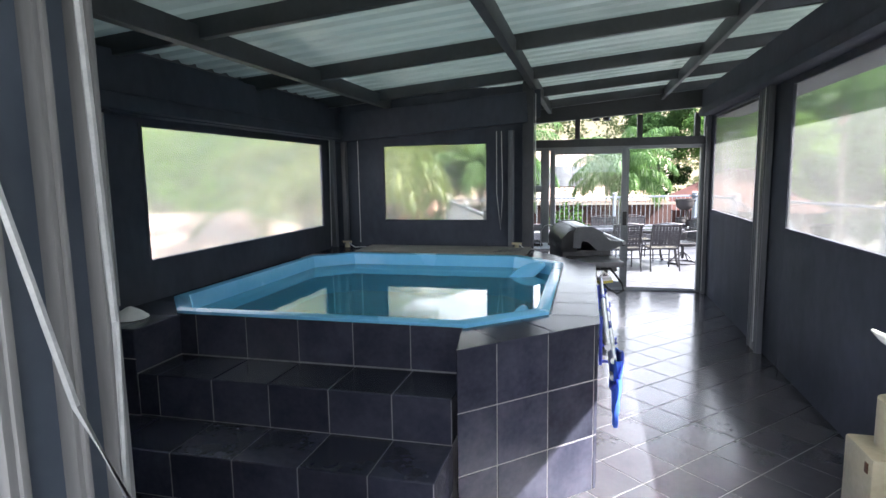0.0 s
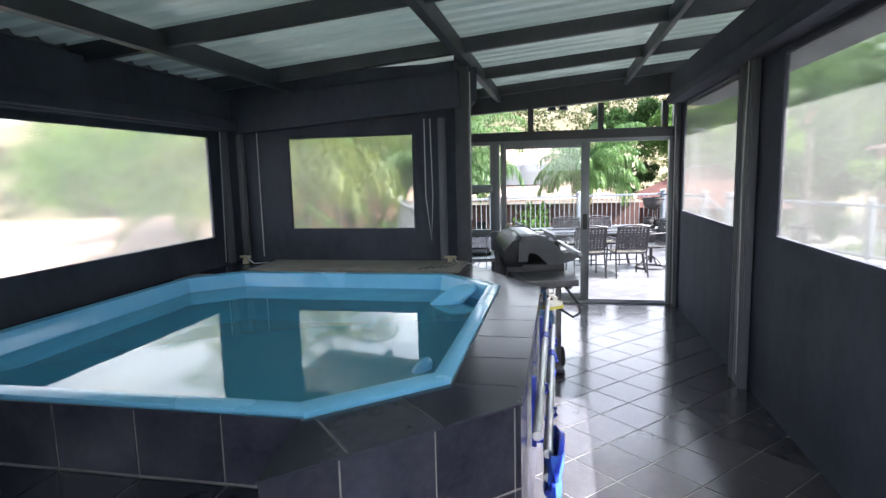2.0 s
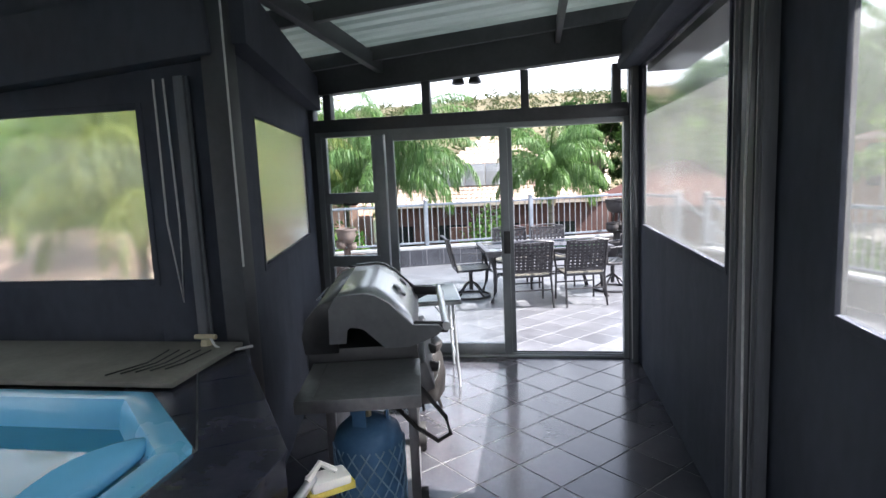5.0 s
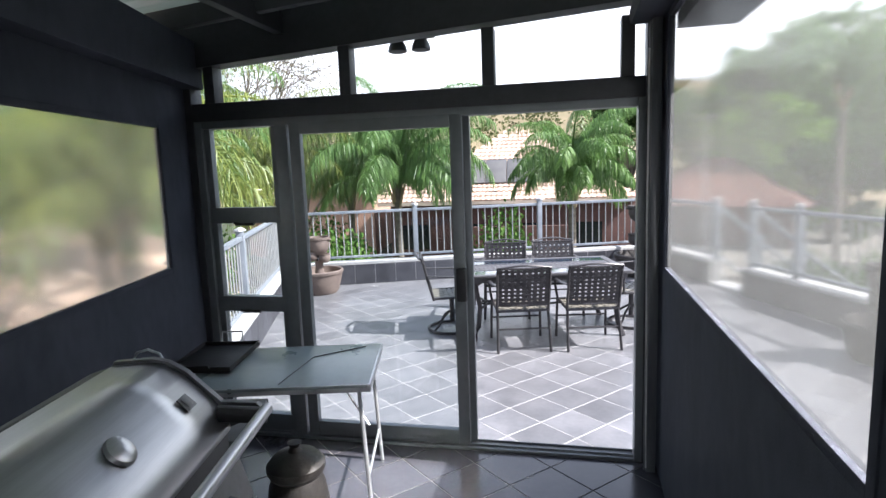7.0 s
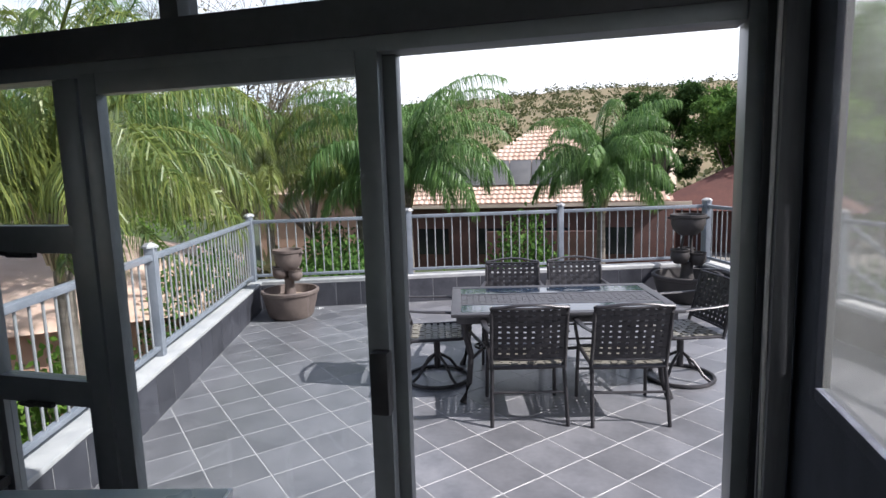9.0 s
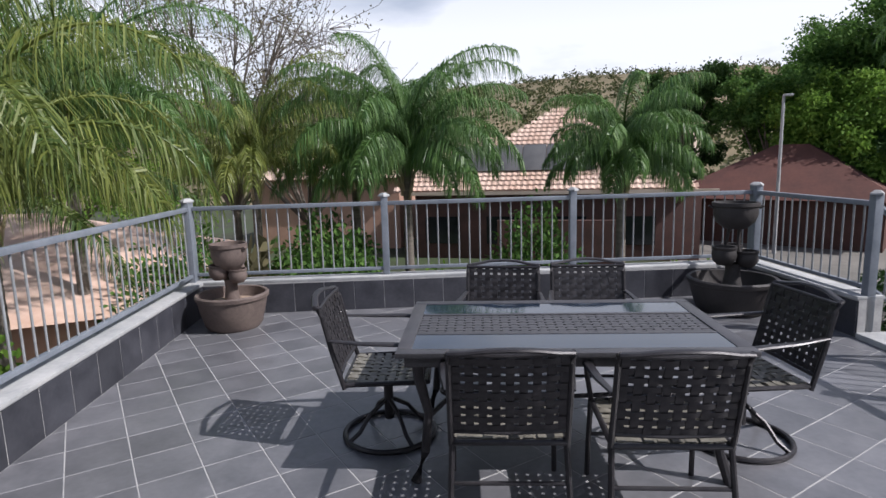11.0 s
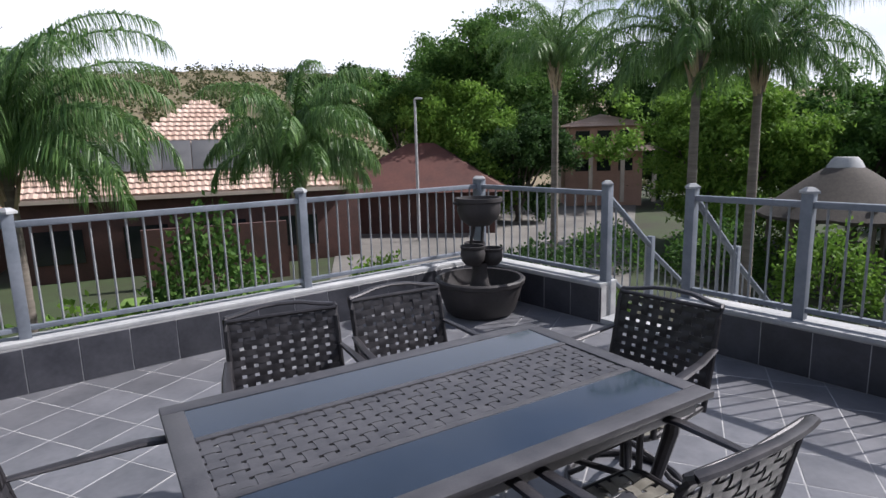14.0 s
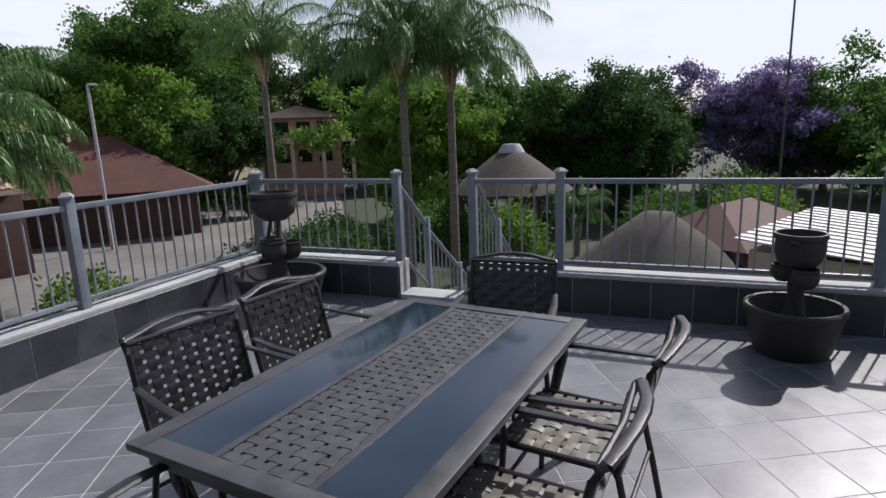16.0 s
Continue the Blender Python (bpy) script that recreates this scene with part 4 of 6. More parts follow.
for k in range(3):
    a = 2 * math.pi * k / 3 + 0.4
    for z in (0.5, 0.55, 0.6):
        box(bm, (0.08 * math.cos(a), 0.08 * math.sin(a), 0.545), (0.012, 0.06, 0.13), rz=math.degrees(a), bev=0.003)
        break
lathe(bm, [(0.075, 0.59), (0.09, 0.59), (0.09, 0.625), (0.075, 0.625), (0.075, 0.59)], 24)
part("collar", bm, M_GASBLUE, gas, "blue guard collar")
bm = B()
tube(bm, (0, 0, 0.49), (0, 0, 0.58), 0.018, 10)
tube(bm, (0, 0, 0.56), (0.06, 0.02, 0.57), 0.014, 10)
part("valve", bm, M_CREAM, gas, "brass valve")

# telescopic poles on the spa's side
rack = [(0.70, 0.80, 0.0), (0.735, 0.70, 0.25), (0.735, 0.60, 0.3)]
for i, (x, z, sh) in enumerate(rack):
    p = thing("pool_pole", "long aluminium pool pole hung on the spa's side", "pole", group="pool poles")
    bm = B()
    tube(bm, (x, 2.95 + sh * 0.3, z - 0.02), (x, 4.1, z), 0.018, 12)
    tube(bm, (x, 4.1, z), (x, 4.9 - sh, z + 0.018), 0.014, 12)
    part("tube", bm, M_POLE, p)
    bm = B()
    tube(bm, (x, 4.06, z), (x, 4.14, z + 0.001), 0.022, 12)
    part("lock_collar", bm, M_BLUE, p, "blue plastic collar")
    if i == 0:
        bm = B()
        box(bm, (x + 0.03, 4.94, z - 0.005), (0.12, 0.08, 0.03), rz=40, bev=0.01)
        sweep(bm, [(x, 4.86, z + 0.03), (x + 0.02, 4.91, z + 0.06), (x + 0.06, 4.93, z + 0.03)], 0.01, 6)
        part("brush_head", bm, M_WHITE, p, "white brush head")
        bm = B()
        box(bm, (x + 0.03, 4.945, z - 0.03), (0.14, 0.07, 0.025), rz=40, bev=0.004)
        part("bristles", bm, M_YELLOW, p, "yellow bristles")
for y in (3.35, 4.35):
    h = thing("pole_hook", "blue plastic pole holder fixed to the spa tiles", "holder", group="pole holders")
    bm = B()
    box(bm, (0.672, y, 0.7), (0.02, 0.035, 0.3), bev=0.004)
    for x, z, sh in rack:
        sweep(bm, [(0.67, y, z - 0.028), (x, y, z - 0.03), (x + 0.026, y, z - 0.01), (x + 0.022, y, z + 0.022)], 0.009, 6)
    part("holder", bm, M_BLUE, h)
net = thing("leaf_net", "blue leaf net hanging from a pool pole", "net", pose(0.72, 3.12, 0.72))
bm = B()
sweep(bm, [(0.035 + 0.03 * math.cos(a), 0.16 * math.cos(a * 1) * 0 + 0.14 * math.sin(a), -0.12 + 0.1 * math.cos(a)) for a in [2 * math.pi * k / 20 for k in range(20)]], 0.01, 6, closed=True)
part("rim", bm, M_BLUE, net, "blue plastic rim")
bm = B()
g = []
for i in range(9):
    z = -0.03 - 0.42 * i / 8
    w = 0.13 * (1 - (i / 8) ** 2 * 0.75)
    g.append([bm.verts.new((0.035 + 0.035 * math.cos(a) * (1 - i / 10) + 0.01 * math.sin(5 * a + i), w * math.sin(a), z)) for a in [2 * math.pi * k / 16 for k in range(16)]])
for a, b in zip(g, g[1:]):
    for k in range(16):
        bm.faces.new((a[k], a[(k + 1) % 16], b[(k + 1) % 16], b[k]))
part("net_bag", bm, M_NET, net, "limp blue mesh bag")

# folding table with a gas cooker, and the iron pot under it
ft = thing("folding_table", "pale blue-grey folding camp table before the sidelight", "table", pose(0.17, 7.86, 0.008, 0, 0, 13) @ Matrix.Diagonal((0.9, 1.06, 1.0, 1.0)))
bm = B()
box(bm, (0, 0, 0.70), (1.18, 0.62, 0.022), bev=0.008)
top = part("tabletop", bm, M_BLUETABLE, ft)
bm = B()
for y in (-0.303, 0.303):
    box(bm, (0, y, 0.69), (1.2, 0.012, 0.04), bev=0.003)
for x in (-0.595, 0.595):
    box(bm, (x, 0, 0.69), (0.012, 0.6, 0.04), bev=0.003)
part("edge_trim", bm, M_POLE, ft, "aluminium edge")
bm = B()
sweep(bm, [(0.1, -0.28, 0.714), (0.2, 0.1, 0.714), (0.5, 0.25, 0.714)], 0.003, 5)
for x in (-0.54, 0.54):
    for y in (-0.26, 0.26):
        b2 = B()
        tube(b2, (x * 0.98, y, 0.685), (x * 1.05, y, 0.0), 0.012, 10)
        part("leg", b2, M_POLE, ft, "thin aluminium leg")
    b2 = B()
    tube(b2, (x * 1.03, -0.26, 0.2), (x * 1.03, 0.26, 0.2), 0.008, 8)
    tube(b2, (x * 0.6, 0, 0.68), (x * 1.02, -0.1, 0.4), 0.006, 8)
    part("brace", b2, M_POLE, ft)
part("crease", bm, M_BLACK, top)
cook = thing("grill_tray", "thin dark steel grill tray on the folding table", "tray", pose(-0.215, 7.9, 0.72, 0, 0, 11))
bm = B()
box(bm, (0, 0, 0.012), (0.33, 0.46, 0.012), bev=0.004)
for x in (-0.162, 0.162):
    box(bm, (x, 0, 0.022), (0.008, 0.46, 0.03), bev=0.002)
box(bm, (0, -0.227, 0.022), (0.32, 0.008, 0.03), bev=0.002)
box(bm, (0, 0.227, 0.022), (0.32, 0.008, 0.03), bev=0.002)
part("tray", bm, M_IRON, cook)
bm = B()
box(bm, (-0.185, 0, 0.014), (0.045, 0.46, 0.006), ry=-18, bev=0.001)
part("rim", bm, M_POLE, cook, "bright folded steel rim")
bm = B()
sweep(bm, [(-0.06, 0.23, 0.03), (-0.06, 0.25, 0.09), (0.06, 0.25, 0.09), (0.06, 0.23, 0.03)], 0.006, 6)
part("handle", bm, M_POLE, cook, "wire handle")
bm = B()
sweep(bm, [(-0.06, -0.23, 0.03), (-0.06, -0.245, 0.045), (0.06, -0.245, 0.045), (0.06, -0.23, 0.03)], 0.006, 6)
part("front_handle", bm, M_IRON, cook)
pot = thing("iron_pot", "black lidded iron pot with wire handle on the floor", "pot", pose(0.545, 7.3, 0.008) @ Matrix.Diagonal((1.05, 1.05, 1.3, 1.0)))
bm = B()
lathe(bm, [(0, 0.04), (0.08, 0.045), (0.125, 0.1), (0.135, 0.2), (0.115, 0.3), (0.1, 0.33), (0.115, 0.345), (0.115, 0.355), (0, 0.355)], 26)
for k in range(3):
    a = 2.1 * k
    tube(bm, (0.07 * math.cos(a), 0.07 * math.sin(a), 0.07), (0.1 * math.cos(a), 0.1 * math.sin(a), 0.0), 0.014, 8, 0.01)
part("pot_body", bm, M_IRON, pot)
bm = B()
lathe(bm, [(0.12, 0.357), (0.12, 0.372), (0.09, 0.4), (0.03, 0.415), (0.02, 0.43), (0.03, 0.445), (0, 0.45)], 26)
part("lid", bm, M_IRON, pot, "domed iron lid")
bm = B()
sweep(bm, [(0.12 * math.cos(a), -0.125 - 0.02 * math.sin(a), 0.3 - 0.14 * math.sin(a)) for a in [math.pi * k / 12 for k in range(13)]], 0.005, 6)
part("wire_handle", bm, M_POLE, pot, "bright wire handle")
loop = thing("wire_stand", "thin wire hoop standing behind the barbecue", "stand", pose(0.12, 7.0, 0.008))
bm = B()
sweep(bm, [(-0.09, 0, 0), (-0.1, 0, 0.8), (-0.09, 0, 1.0), (-0.05, 0, 1.06), (0, 0, 1.075), (0.05, 0, 1.06), (0.09, 0, 1.0), (0.1, 0, 0.8), (0.09, 0, 0)], 0.005, 6)
part("hoop", bm, M_POLE, loop)

# ---- the terrace ----
C = Vector((3.22, 15.76, 0))
ROT = 20.0
MT = pose(C.x, C.y, 0, 0, 0, ROT)      # local x along the back rail (left is negative), local -y towards the house


def tw(x, y):
    v = MT @ Vector((x, y, 0))
    return (v.x, v.y)


DEEP = 14.5
rect = [tw(-6.6, -DEEP), tw(0.25, -DEEP), tw(0.25, 0.25), tw(-6.6, 0.25)]
out1 = clip_poly(rect, [(-12, 8.57), (12, 8.57), (12, 25), (-12, 25)])
out2 = clip_poly(rect, [(2.36, 0.5), (12, 0.5), (12, 8.57), (2.36, 8.57)])
bm = B()
for poly in (out1, out2):
    prism(bm, poly, FLOOR_OUT - 0.3, FLOOR_OUT - 0.0015)
bmesh.ops.remove_doubles(bm, verts=bm.verts, dist=1e-4)
terrace = solid("terrace_floor", bm, M_GROUT_OUT, "slate-grey diagonal terrace tiles with pale grout")

PAR_H, PAR_W = 0.272, 0.22
parapets = {}
for nm, x0, x1, ya, yb in (("parapet_back", -6.48, 0.11, -0.11, 0.11), ("parapet_left", -6.48, -6.26, -DEEP + 8.6, -0.11),
                           ("parapet_right", -0.11, 0.11, -1.78, -0.11), ("parapet_gate", -0.11, 0.11, -DEEP, -2.49)):
    bm = B()
    box(bm, ((x0 + x1) / 2, (ya + yb) / 2, (PAR_H - 0.03 + FLOOR_OUT - 0.3) / 2), (x1 - x0, yb - ya, PAR_H - 0.03 - FLOOR_OUT + 0.3))
    parapets[nm] = solid(nm, bm, M_GROUT_OUT, "low parapet wall clad in dark tiles", m=MT)
    bm = B()
    box(bm, ((x0 + x1) / 2, (ya + yb) / 2, PAR_H - 0.013), (x1 - x0 + 0.03, yb - ya + 0.0, 0.034), bev=0.006)
    part("coping", bm, M_COPING, parapets[nm], "pale cement coping")

bal_mesh = None


def railing(name, m, posts, length, label, gap=0.118, z0=0.0, drop=0.0):
    """Railing along local x; posts stand on the coping at the given places."""
    global bal_mesh
    r = thing(name, label, "railing", m, group="terrace railings")
    for x in posts:
        bm = B()
        box(bm, (x, 0, (z0 + PAR_H + 1.15) / 2), (0.075, 0.075, 1.15 - z0 - PAR_H), bev=0.004)
        p = part("post", bm, M_RAIL, r)
        bm = B()
        lathe(bm, [(0.066, 1.15), (0.066, 1.165), (0.03, 1.19), (0, 1.192)], 4, (x, 0, 0))
        part("post_cap", bm, M_COPING, p, "pale pyramid cap", smooth=0)
    ps = sorted(posts)
    for a, b in zip(ps, ps[1:]):
        bm = B()
        box(bm, ((a + b) / 2, 0, 1.075), (b - a - 0.075, 0.055, 0.045), bev=0.006)
        part("top_rail", bm, M_RAIL, r)
        bm = B()
        box(bm, ((a + b) / 2, 0, 0.345), (b - a - 0.075, 0.045, 0.035), bev=0.005)
        part("bottom_rail", bm, M_RAIL, r)
        n = round((b - a) / gap)
        for i in range(1, n):
            if bal_mesh is None:
                bm = B()
                tube(bm, (0, 0, 0.36), (0, 0, 1.056), 0.0085, 8)
                bal_mesh = mesh_of("baluster", bm, M_BALUSTER)
            shared("baluster", bal_mesh, r, pose(a + (b - a) * i / n, 0, 0))
    return r


railing("back_railing", MT, [-6.37, -4.247, -2.123, 0.0], 6.37, "grey steel railing with thin balusters on the back parapet")
railing("left_railing", MT @ pose(-6.37, 0, 0, 0, 0, -90), [0.06, 3.2, 5.35], 5, "grey steel railing with thin balusters on the side parapet")
railing("stair_side_railing", MT @ pose(0, 0, 0, 0, 0, -90), [0.06, 1.74], 1.7, "grey steel railing between corner and stair head")
railing("right_railing", MT @ pose(0, 0, 0, 0, 0, -90), [2.53, 3.35, 5.75, 8.2, 10.6, 13.0], 10, "grey steel railing with thin balusters beyond the stair")
for s in (1.74, 2.53):
    bm = B()
    box(bm, (0, -s, (PAR_H + FLOOR_OUT) / 2), (0.08, 0.08, PAR_H - FLOOR_OUT + 0.01), bev=0.004)
    solid("stair_newel", bm, M_RAIL, "grey steel newel post foot at the stair head", m=MT)

# stair down through the gap
stair = thing("garden_stair", "pale cement stair going down to the garden", "stairs", MT, kind="structure")
for i in range(15):
    bm = B()
    box(bm, (0.0 + 0.28 * i + 0.02, -2.135, FLOOR_OUT + (0.05 if i == 0 else -0.18 * i) - 0.1), (0.28, 0.71, 0.2), bev=0.008)
    part("stair_step", bm, M_COPING, stair)
for s in (-1.72, -2.55):
    sr = thing("stair_railing", "sloping grey stair handrail with thin balusters", "railing", MT, group="stair railings")
    bm = B()
    sweep(bm, [(0.04, s, 1.05), (0.75, s, 0.5)], 0.028, 8)
    sweep(bm, [(0.75, s, 0.46), (3.6, s, -1.5)], 0.026, 8)
    sweep(bm, [(0.04, s, 0.33), (0.75, s, -0.2)], 0.02, 8)
    sweep(bm, [(0.75, s, -0.22), (3.6, s, -2.2)], 0.02, 8)
    part("handrail", bm, M_RAIL, sr)
    for x, zt in ((0.75, 0.55), (1.75, -0.2), (2.7, -0.85)):
        bm = B()
        box(bm, (x, s, zt - 0.6), (0.06, 0.06, 1.3), bev=0.004)
        part("newel", bm, M_RAIL, sr)
    for i in range(1, 22):
        x = 0.04 + 0.125 * i
        zt = 1.05 - (x - 0.04) * 0.77 if x < 0.75 else 0.46 - (x - 0.75) * 0.688
        bm = B()
        tube(bm, (x, s, zt - 0.7), (x, s, zt), 0.0085, 6)
        part("baluster", bm, M_BALUSTER, sr)

# ---- terrace furniture ----


def ribbon(bm, p0, p1, wdt, nrm, amp, cross, phase, th=0.006, bow=None):
    """One woven strap from p0 to p1, going over and under the straps it crosses."""
    p0, p1, nrm = Vector(p0), Vector(p1), Vector(nrm)
    along = p1 - p0
    sidev = along.normalized().cross(nrm) * (wdt / 2)
    n = cross * 3
    rings = []
    for i in range(n + 1):
        f = i / n
        o = nrm * (amp * math.sin(math.pi * (f * cross + phase)) + (bow(f) if bow else 0))
        c = p0 + along * f + o
        rings.append([bm.verts.new(c + sidev * a + nrm * (th / 2 * b)) for a, b in ((-1, -1), (1, -1), (1, 1), (-1, 1))])
    for a, b in zip(rings, rings[1:]):
        for k in range(4):
            bm.faces.new((a[k], a[(k + 1) % 4], b[(k + 1) % 4], b[k]))
    bm.faces.new(rings[0][::-1])
    bm.faces.new(rings[-1])


def chair(name, label, m, swivel, group):
    """A cast chair with a woven back, facing local +y; origin on the floor under the seat."""
    ch = thing(name, label, "chair", m, group)
    tilt = math.radians(14)

    def bk(x, h, off=0.0):
        """A point of the leaning back: across, up the back, and out of it."""
        return Vector((x, -0.22 - h * math.sin(tilt) - off * math.cos(tilt), 0.42 + h * math.cos(tilt) - off * math.sin(tilt)))
    nrm = Vector((0, -math.cos(tilt), -math.sin(tilt)))
    H, W = 0.44, 0.255
    bm = B()
    for s in (-1, 1):
        sweep(bm, [bk(s * W, -0.03), bk(s * W, 0.2, 0.006), bk(s * W, 0.4), bk(s * (W + 0.002), H + 0.008, 0.008), bk(s * (W - 0.004), H + 0.02, 0.02)], 0.014, 8)
    sweep(bm, [bk(-W, H + 0.018, 0.018), bk(-W * 0.72, H + 0.03, 0.034), bk(-W * 0.38, H + 0.05, 0.05), bk(0, H + 0.056, 0.056), bk(W * 0.38, H + 0.05, 0.05), bk(W * 0.72, H + 0.03, 0.034), bk(W, H + 0.018, 0.018)], 0.02, 8, 0.55)
    sweep(bm, [bk(-W, H + 0.002), bk(0, H + 0.002, 0.014), bk(W, H + 0.002)], 0.011, 8)
    sweep(bm, [bk(-W, 0.05), bk(0, 0.05, 0.015), bk(W, 0.05)], 0.011, 8)
    part("back_frame", bm, M_CAST, ch)
    nv, nh = 9, 9
    for i in range(nv):
        x = -W + (i + 0.5) * 2 * W / nv
        bm = B()
        ribbon(bm, bk(x, 0.055), bk(x, H), 0.036, nrm, 0.003, nh, i % 2, bow=lambda f, x=x: 0.014 * (1 - (x / W) ** 2))
        part("back_strap", bm, M_CAST, ch, smooth=40)
    for k in range(nh):
        h = 0.055 + (k + 0.5) * (H - 0.06) / nh
        bm = B()
        ribbon(bm, bk(-W, h), bk(W, h), 0.027, nrm, 0.003, nv, (k + 1) % 2, bow=lambda f: 0.014 * (1 - (2 * f - 1) ** 2))
        part("back_strap", bm, M_CAST, ch, smooth=40)
    bm = B()
    sweep(bm, [(-0.25, -0.22, 0.41), (-0.255, 0.2, 0.42), (-0.22, 0.25, 0.41), (0.22, 0.25, 0.41), (0.255, 0.2, 0.42), (0.25, -0.22, 0.41)], 0.014, 8)
    sweep(bm, [(-0.25, -0.22, 0.405), (0.25, -0.22, 0.405)], 0.013, 8)
    part("seat_frame", bm, M_CAST, ch)
    up = Vector((0, 0, 1))
    # seat straps carry the painted sun sheen, the back straps do not
    for i in range(8):
        x = -0.235 + (i + 0.5) * 0.47 / 8
        bm = B()
        ribbon(bm, (x, -0.21, 0.42), (x, 0.24, 0.42), 0.038, up, 0.004, 8, i % 2, bow=lambda f: -0.012 * math.sin(math.pi * f))
        part("seat_strap", bm, M_SEAT, ch, "seat strap with sunlit sheen in its colour", smooth=40)
    for k in range(8):
        y = -0.21 + (k + 0.5) * 0.45 / 8
        bm = B()
        ribbon(bm, (-0.24, y, 0.42), (0.24, y, 0.42), 0.038, up, 0.004, 8, (k + 1) % 2, bow=lambda f: -0.01 * math.sin(math.pi * f))
        part("seat_strap", bm, M_SEAT, ch, "seat strap with sunlit sheen in its colour", smooth=40)
    for s in (-1, 1):
        bm = B()
        a = bk(s * 0.262, 0.26)
        sweep(bm, [a, (s * 0.285, -0.1, 0.66), (s * 0.295, 0.08, 0.655), (s * 0.285, 0.24, 0.64)], [0.016, 0.022, 0.026, 0.024], 8, 0.45)
        sweep(bm, [(s * 0.285, 0.22, 0.635), (s * 0.275, 0.235, 0.55), (s * 0.255, 0.22, 0.42)], 0.013, 8)
        part("armrest", bm, M_CAST, ch)
    if not swivel:
        for s in (-1, 1):
            bm = B()
            sweep(bm, [(s * 0.255, 0.23, 0.43), (s * 0.262, 0.245, 0.2), (s * 0.265, 0.255, 0.0)], 0.014, 8)
            part("front_leg", bm, M_CAST, ch)
            bm = B()
            sweep(bm, [(s * 0.25, -0.21, 0.43), (s * 0.258, -0.26, 0.2), (s * 0.262, -0.3, 0.0)], 0.014, 8)
            part("rear_leg", bm, M_CAST, ch)
        for y in (-0.25, 0.24):
            bm = B()
            sweep(bm, [(-0.26, y, 0.23), (0.26, y, 0.23)], 0.01, 8)
            part("stretcher", bm, M_CAST, ch)
    else:
        bm = B()
        tube(bm, (0, 0, 0.1), (0, 0, 0.39), 0.028, 14)
        box(bm, (0, 0, 0.385), (0.3, 0.3, 0.02), bev=0.006)
        part("swivel_column", bm, M_CAST, ch)
        bm = B()
        sweep(bm, [(0.27 * math.cos(2 * math.pi * k / 32), 0.27 * math.sin(2 * math.pi * k / 32), 0.016) for k in range(32)], 0.016, 8, closed=True)
        part("base_ring", bm, M_CAST, ch, "round base ring")
        for k in range(4):
            a = math.pi / 2 * k + 0.6
            bm = B()
            sweep(bm, [(0.02 * math.cos(a), 0.02 * math.sin(a), 0.22), (0.13 * math.cos(a), 0.13 * math.sin(a), 0.15), (0.2 * math.cos(a), 0.2 * math.sin(a), 0.06), (0.265 * math.cos(a), 0.265 * math.sin(a), 0.022)], 0.013, 8)
            part("base_arm", bm, M_CAST, ch)
    return ch


GZ = FLOOR_OUT + 0.001
first = chair("dining_chair", "black cast metal armchair with woven back drawn to the table", pose(1.21, 10.94, GZ, 0, 0, 14), False, "chairs round the table")
for x, y, rz in ((1.89, 11.07, 13), (0.95, 12.14, 187), (1.57, 12.3, 192)):
    copy_thing(first, pose(x, y, GZ, 0, 0, rz))
sw = chair("swivel_chair", "black cast metal swivel armchair at the table's end", pose(0.40, 11.44, GZ, 0, 0, -74), True, "chairs round the table")
copy_thing(sw, pose(2.40, 11.84, GZ, 0, 0, 112))

tb = thing("dining_table", "long dark cast metal table with glass panels and woven centre", "table", pose(1.399, 11.583, GZ, 0, 0, 13.3))
L, Wd, TH = 1.73, 1.03, 0.714
bm = B()
fw = 0.075
for y in (-Wd / 2 + fw / 2, Wd / 2 - fw / 2):
    box(bm, (0, y, TH - 0.013), (L, fw, 0.026), bev=0.005)
for x in (-L / 2 + fw / 2, L / 2 - fw / 2):
    box(bm, (x, 0, TH - 0.013), (fw, Wd - 2 * fw, 0.026), bev=0.005)
for y in (-0.19, 0.19):
    box(bm, (0, y, TH - 0.014), (L - 2 * fw, 0.03, 0.026), bev=0.004)
for y in (-Wd / 2 + 0.05, Wd / 2 - 0.05):
    box(bm, (0, y, TH - 0.055), (L - 0.1, 0.025, 0.06), bev=0.004)
for x in (-L / 2 + 0.05, L / 2 - 0.05):
    box(bm, (x, 0, TH - 0.055), (0.025, Wd - 0.1, 0.06), bev=0.004)
part("table_frame", bm, M_TABLE, tb, "dark cast metal frame")
for s in (-1, 1):
    bm = B()
    box(bm, (0, s * 0.322, TH - 0.008), (L - 2 * fw, 0.234, 0.008))
    part("glass_panel", bm, M_TGLASS, tb, "smoked mirror-like glass panel, sky reflection tinted in", smooth=0)
up = Vector((0, 0, 1))
nx, ny = 31, 7
lx = L - 2 * fw
for i in range(nx):
    x = -lx / 2 + (i + 0.5) * lx / nx
    bm = B()
    ribbon(bm, (x, -0.18, TH - 0.01), (x, 0.18, TH - 0.01), lx / nx * 0.7, up, 0.0016, ny, i % 2)
    part("centre_strap", bm, M_TABLE, tb, smooth=40)
for k in range(ny):
    y = -0.175 + (k + 0.5) * 0.35 / ny
    bm = B()
    ribbon(bm, (-lx / 2, y, TH - 0.01), (lx / 2, y, TH - 0.01), 0.35 / ny * 0.7, up, 0.0016, nx, (k + 1) % 2)
    part("centre_strap", bm, M_TABLE, tb, smooth=40)
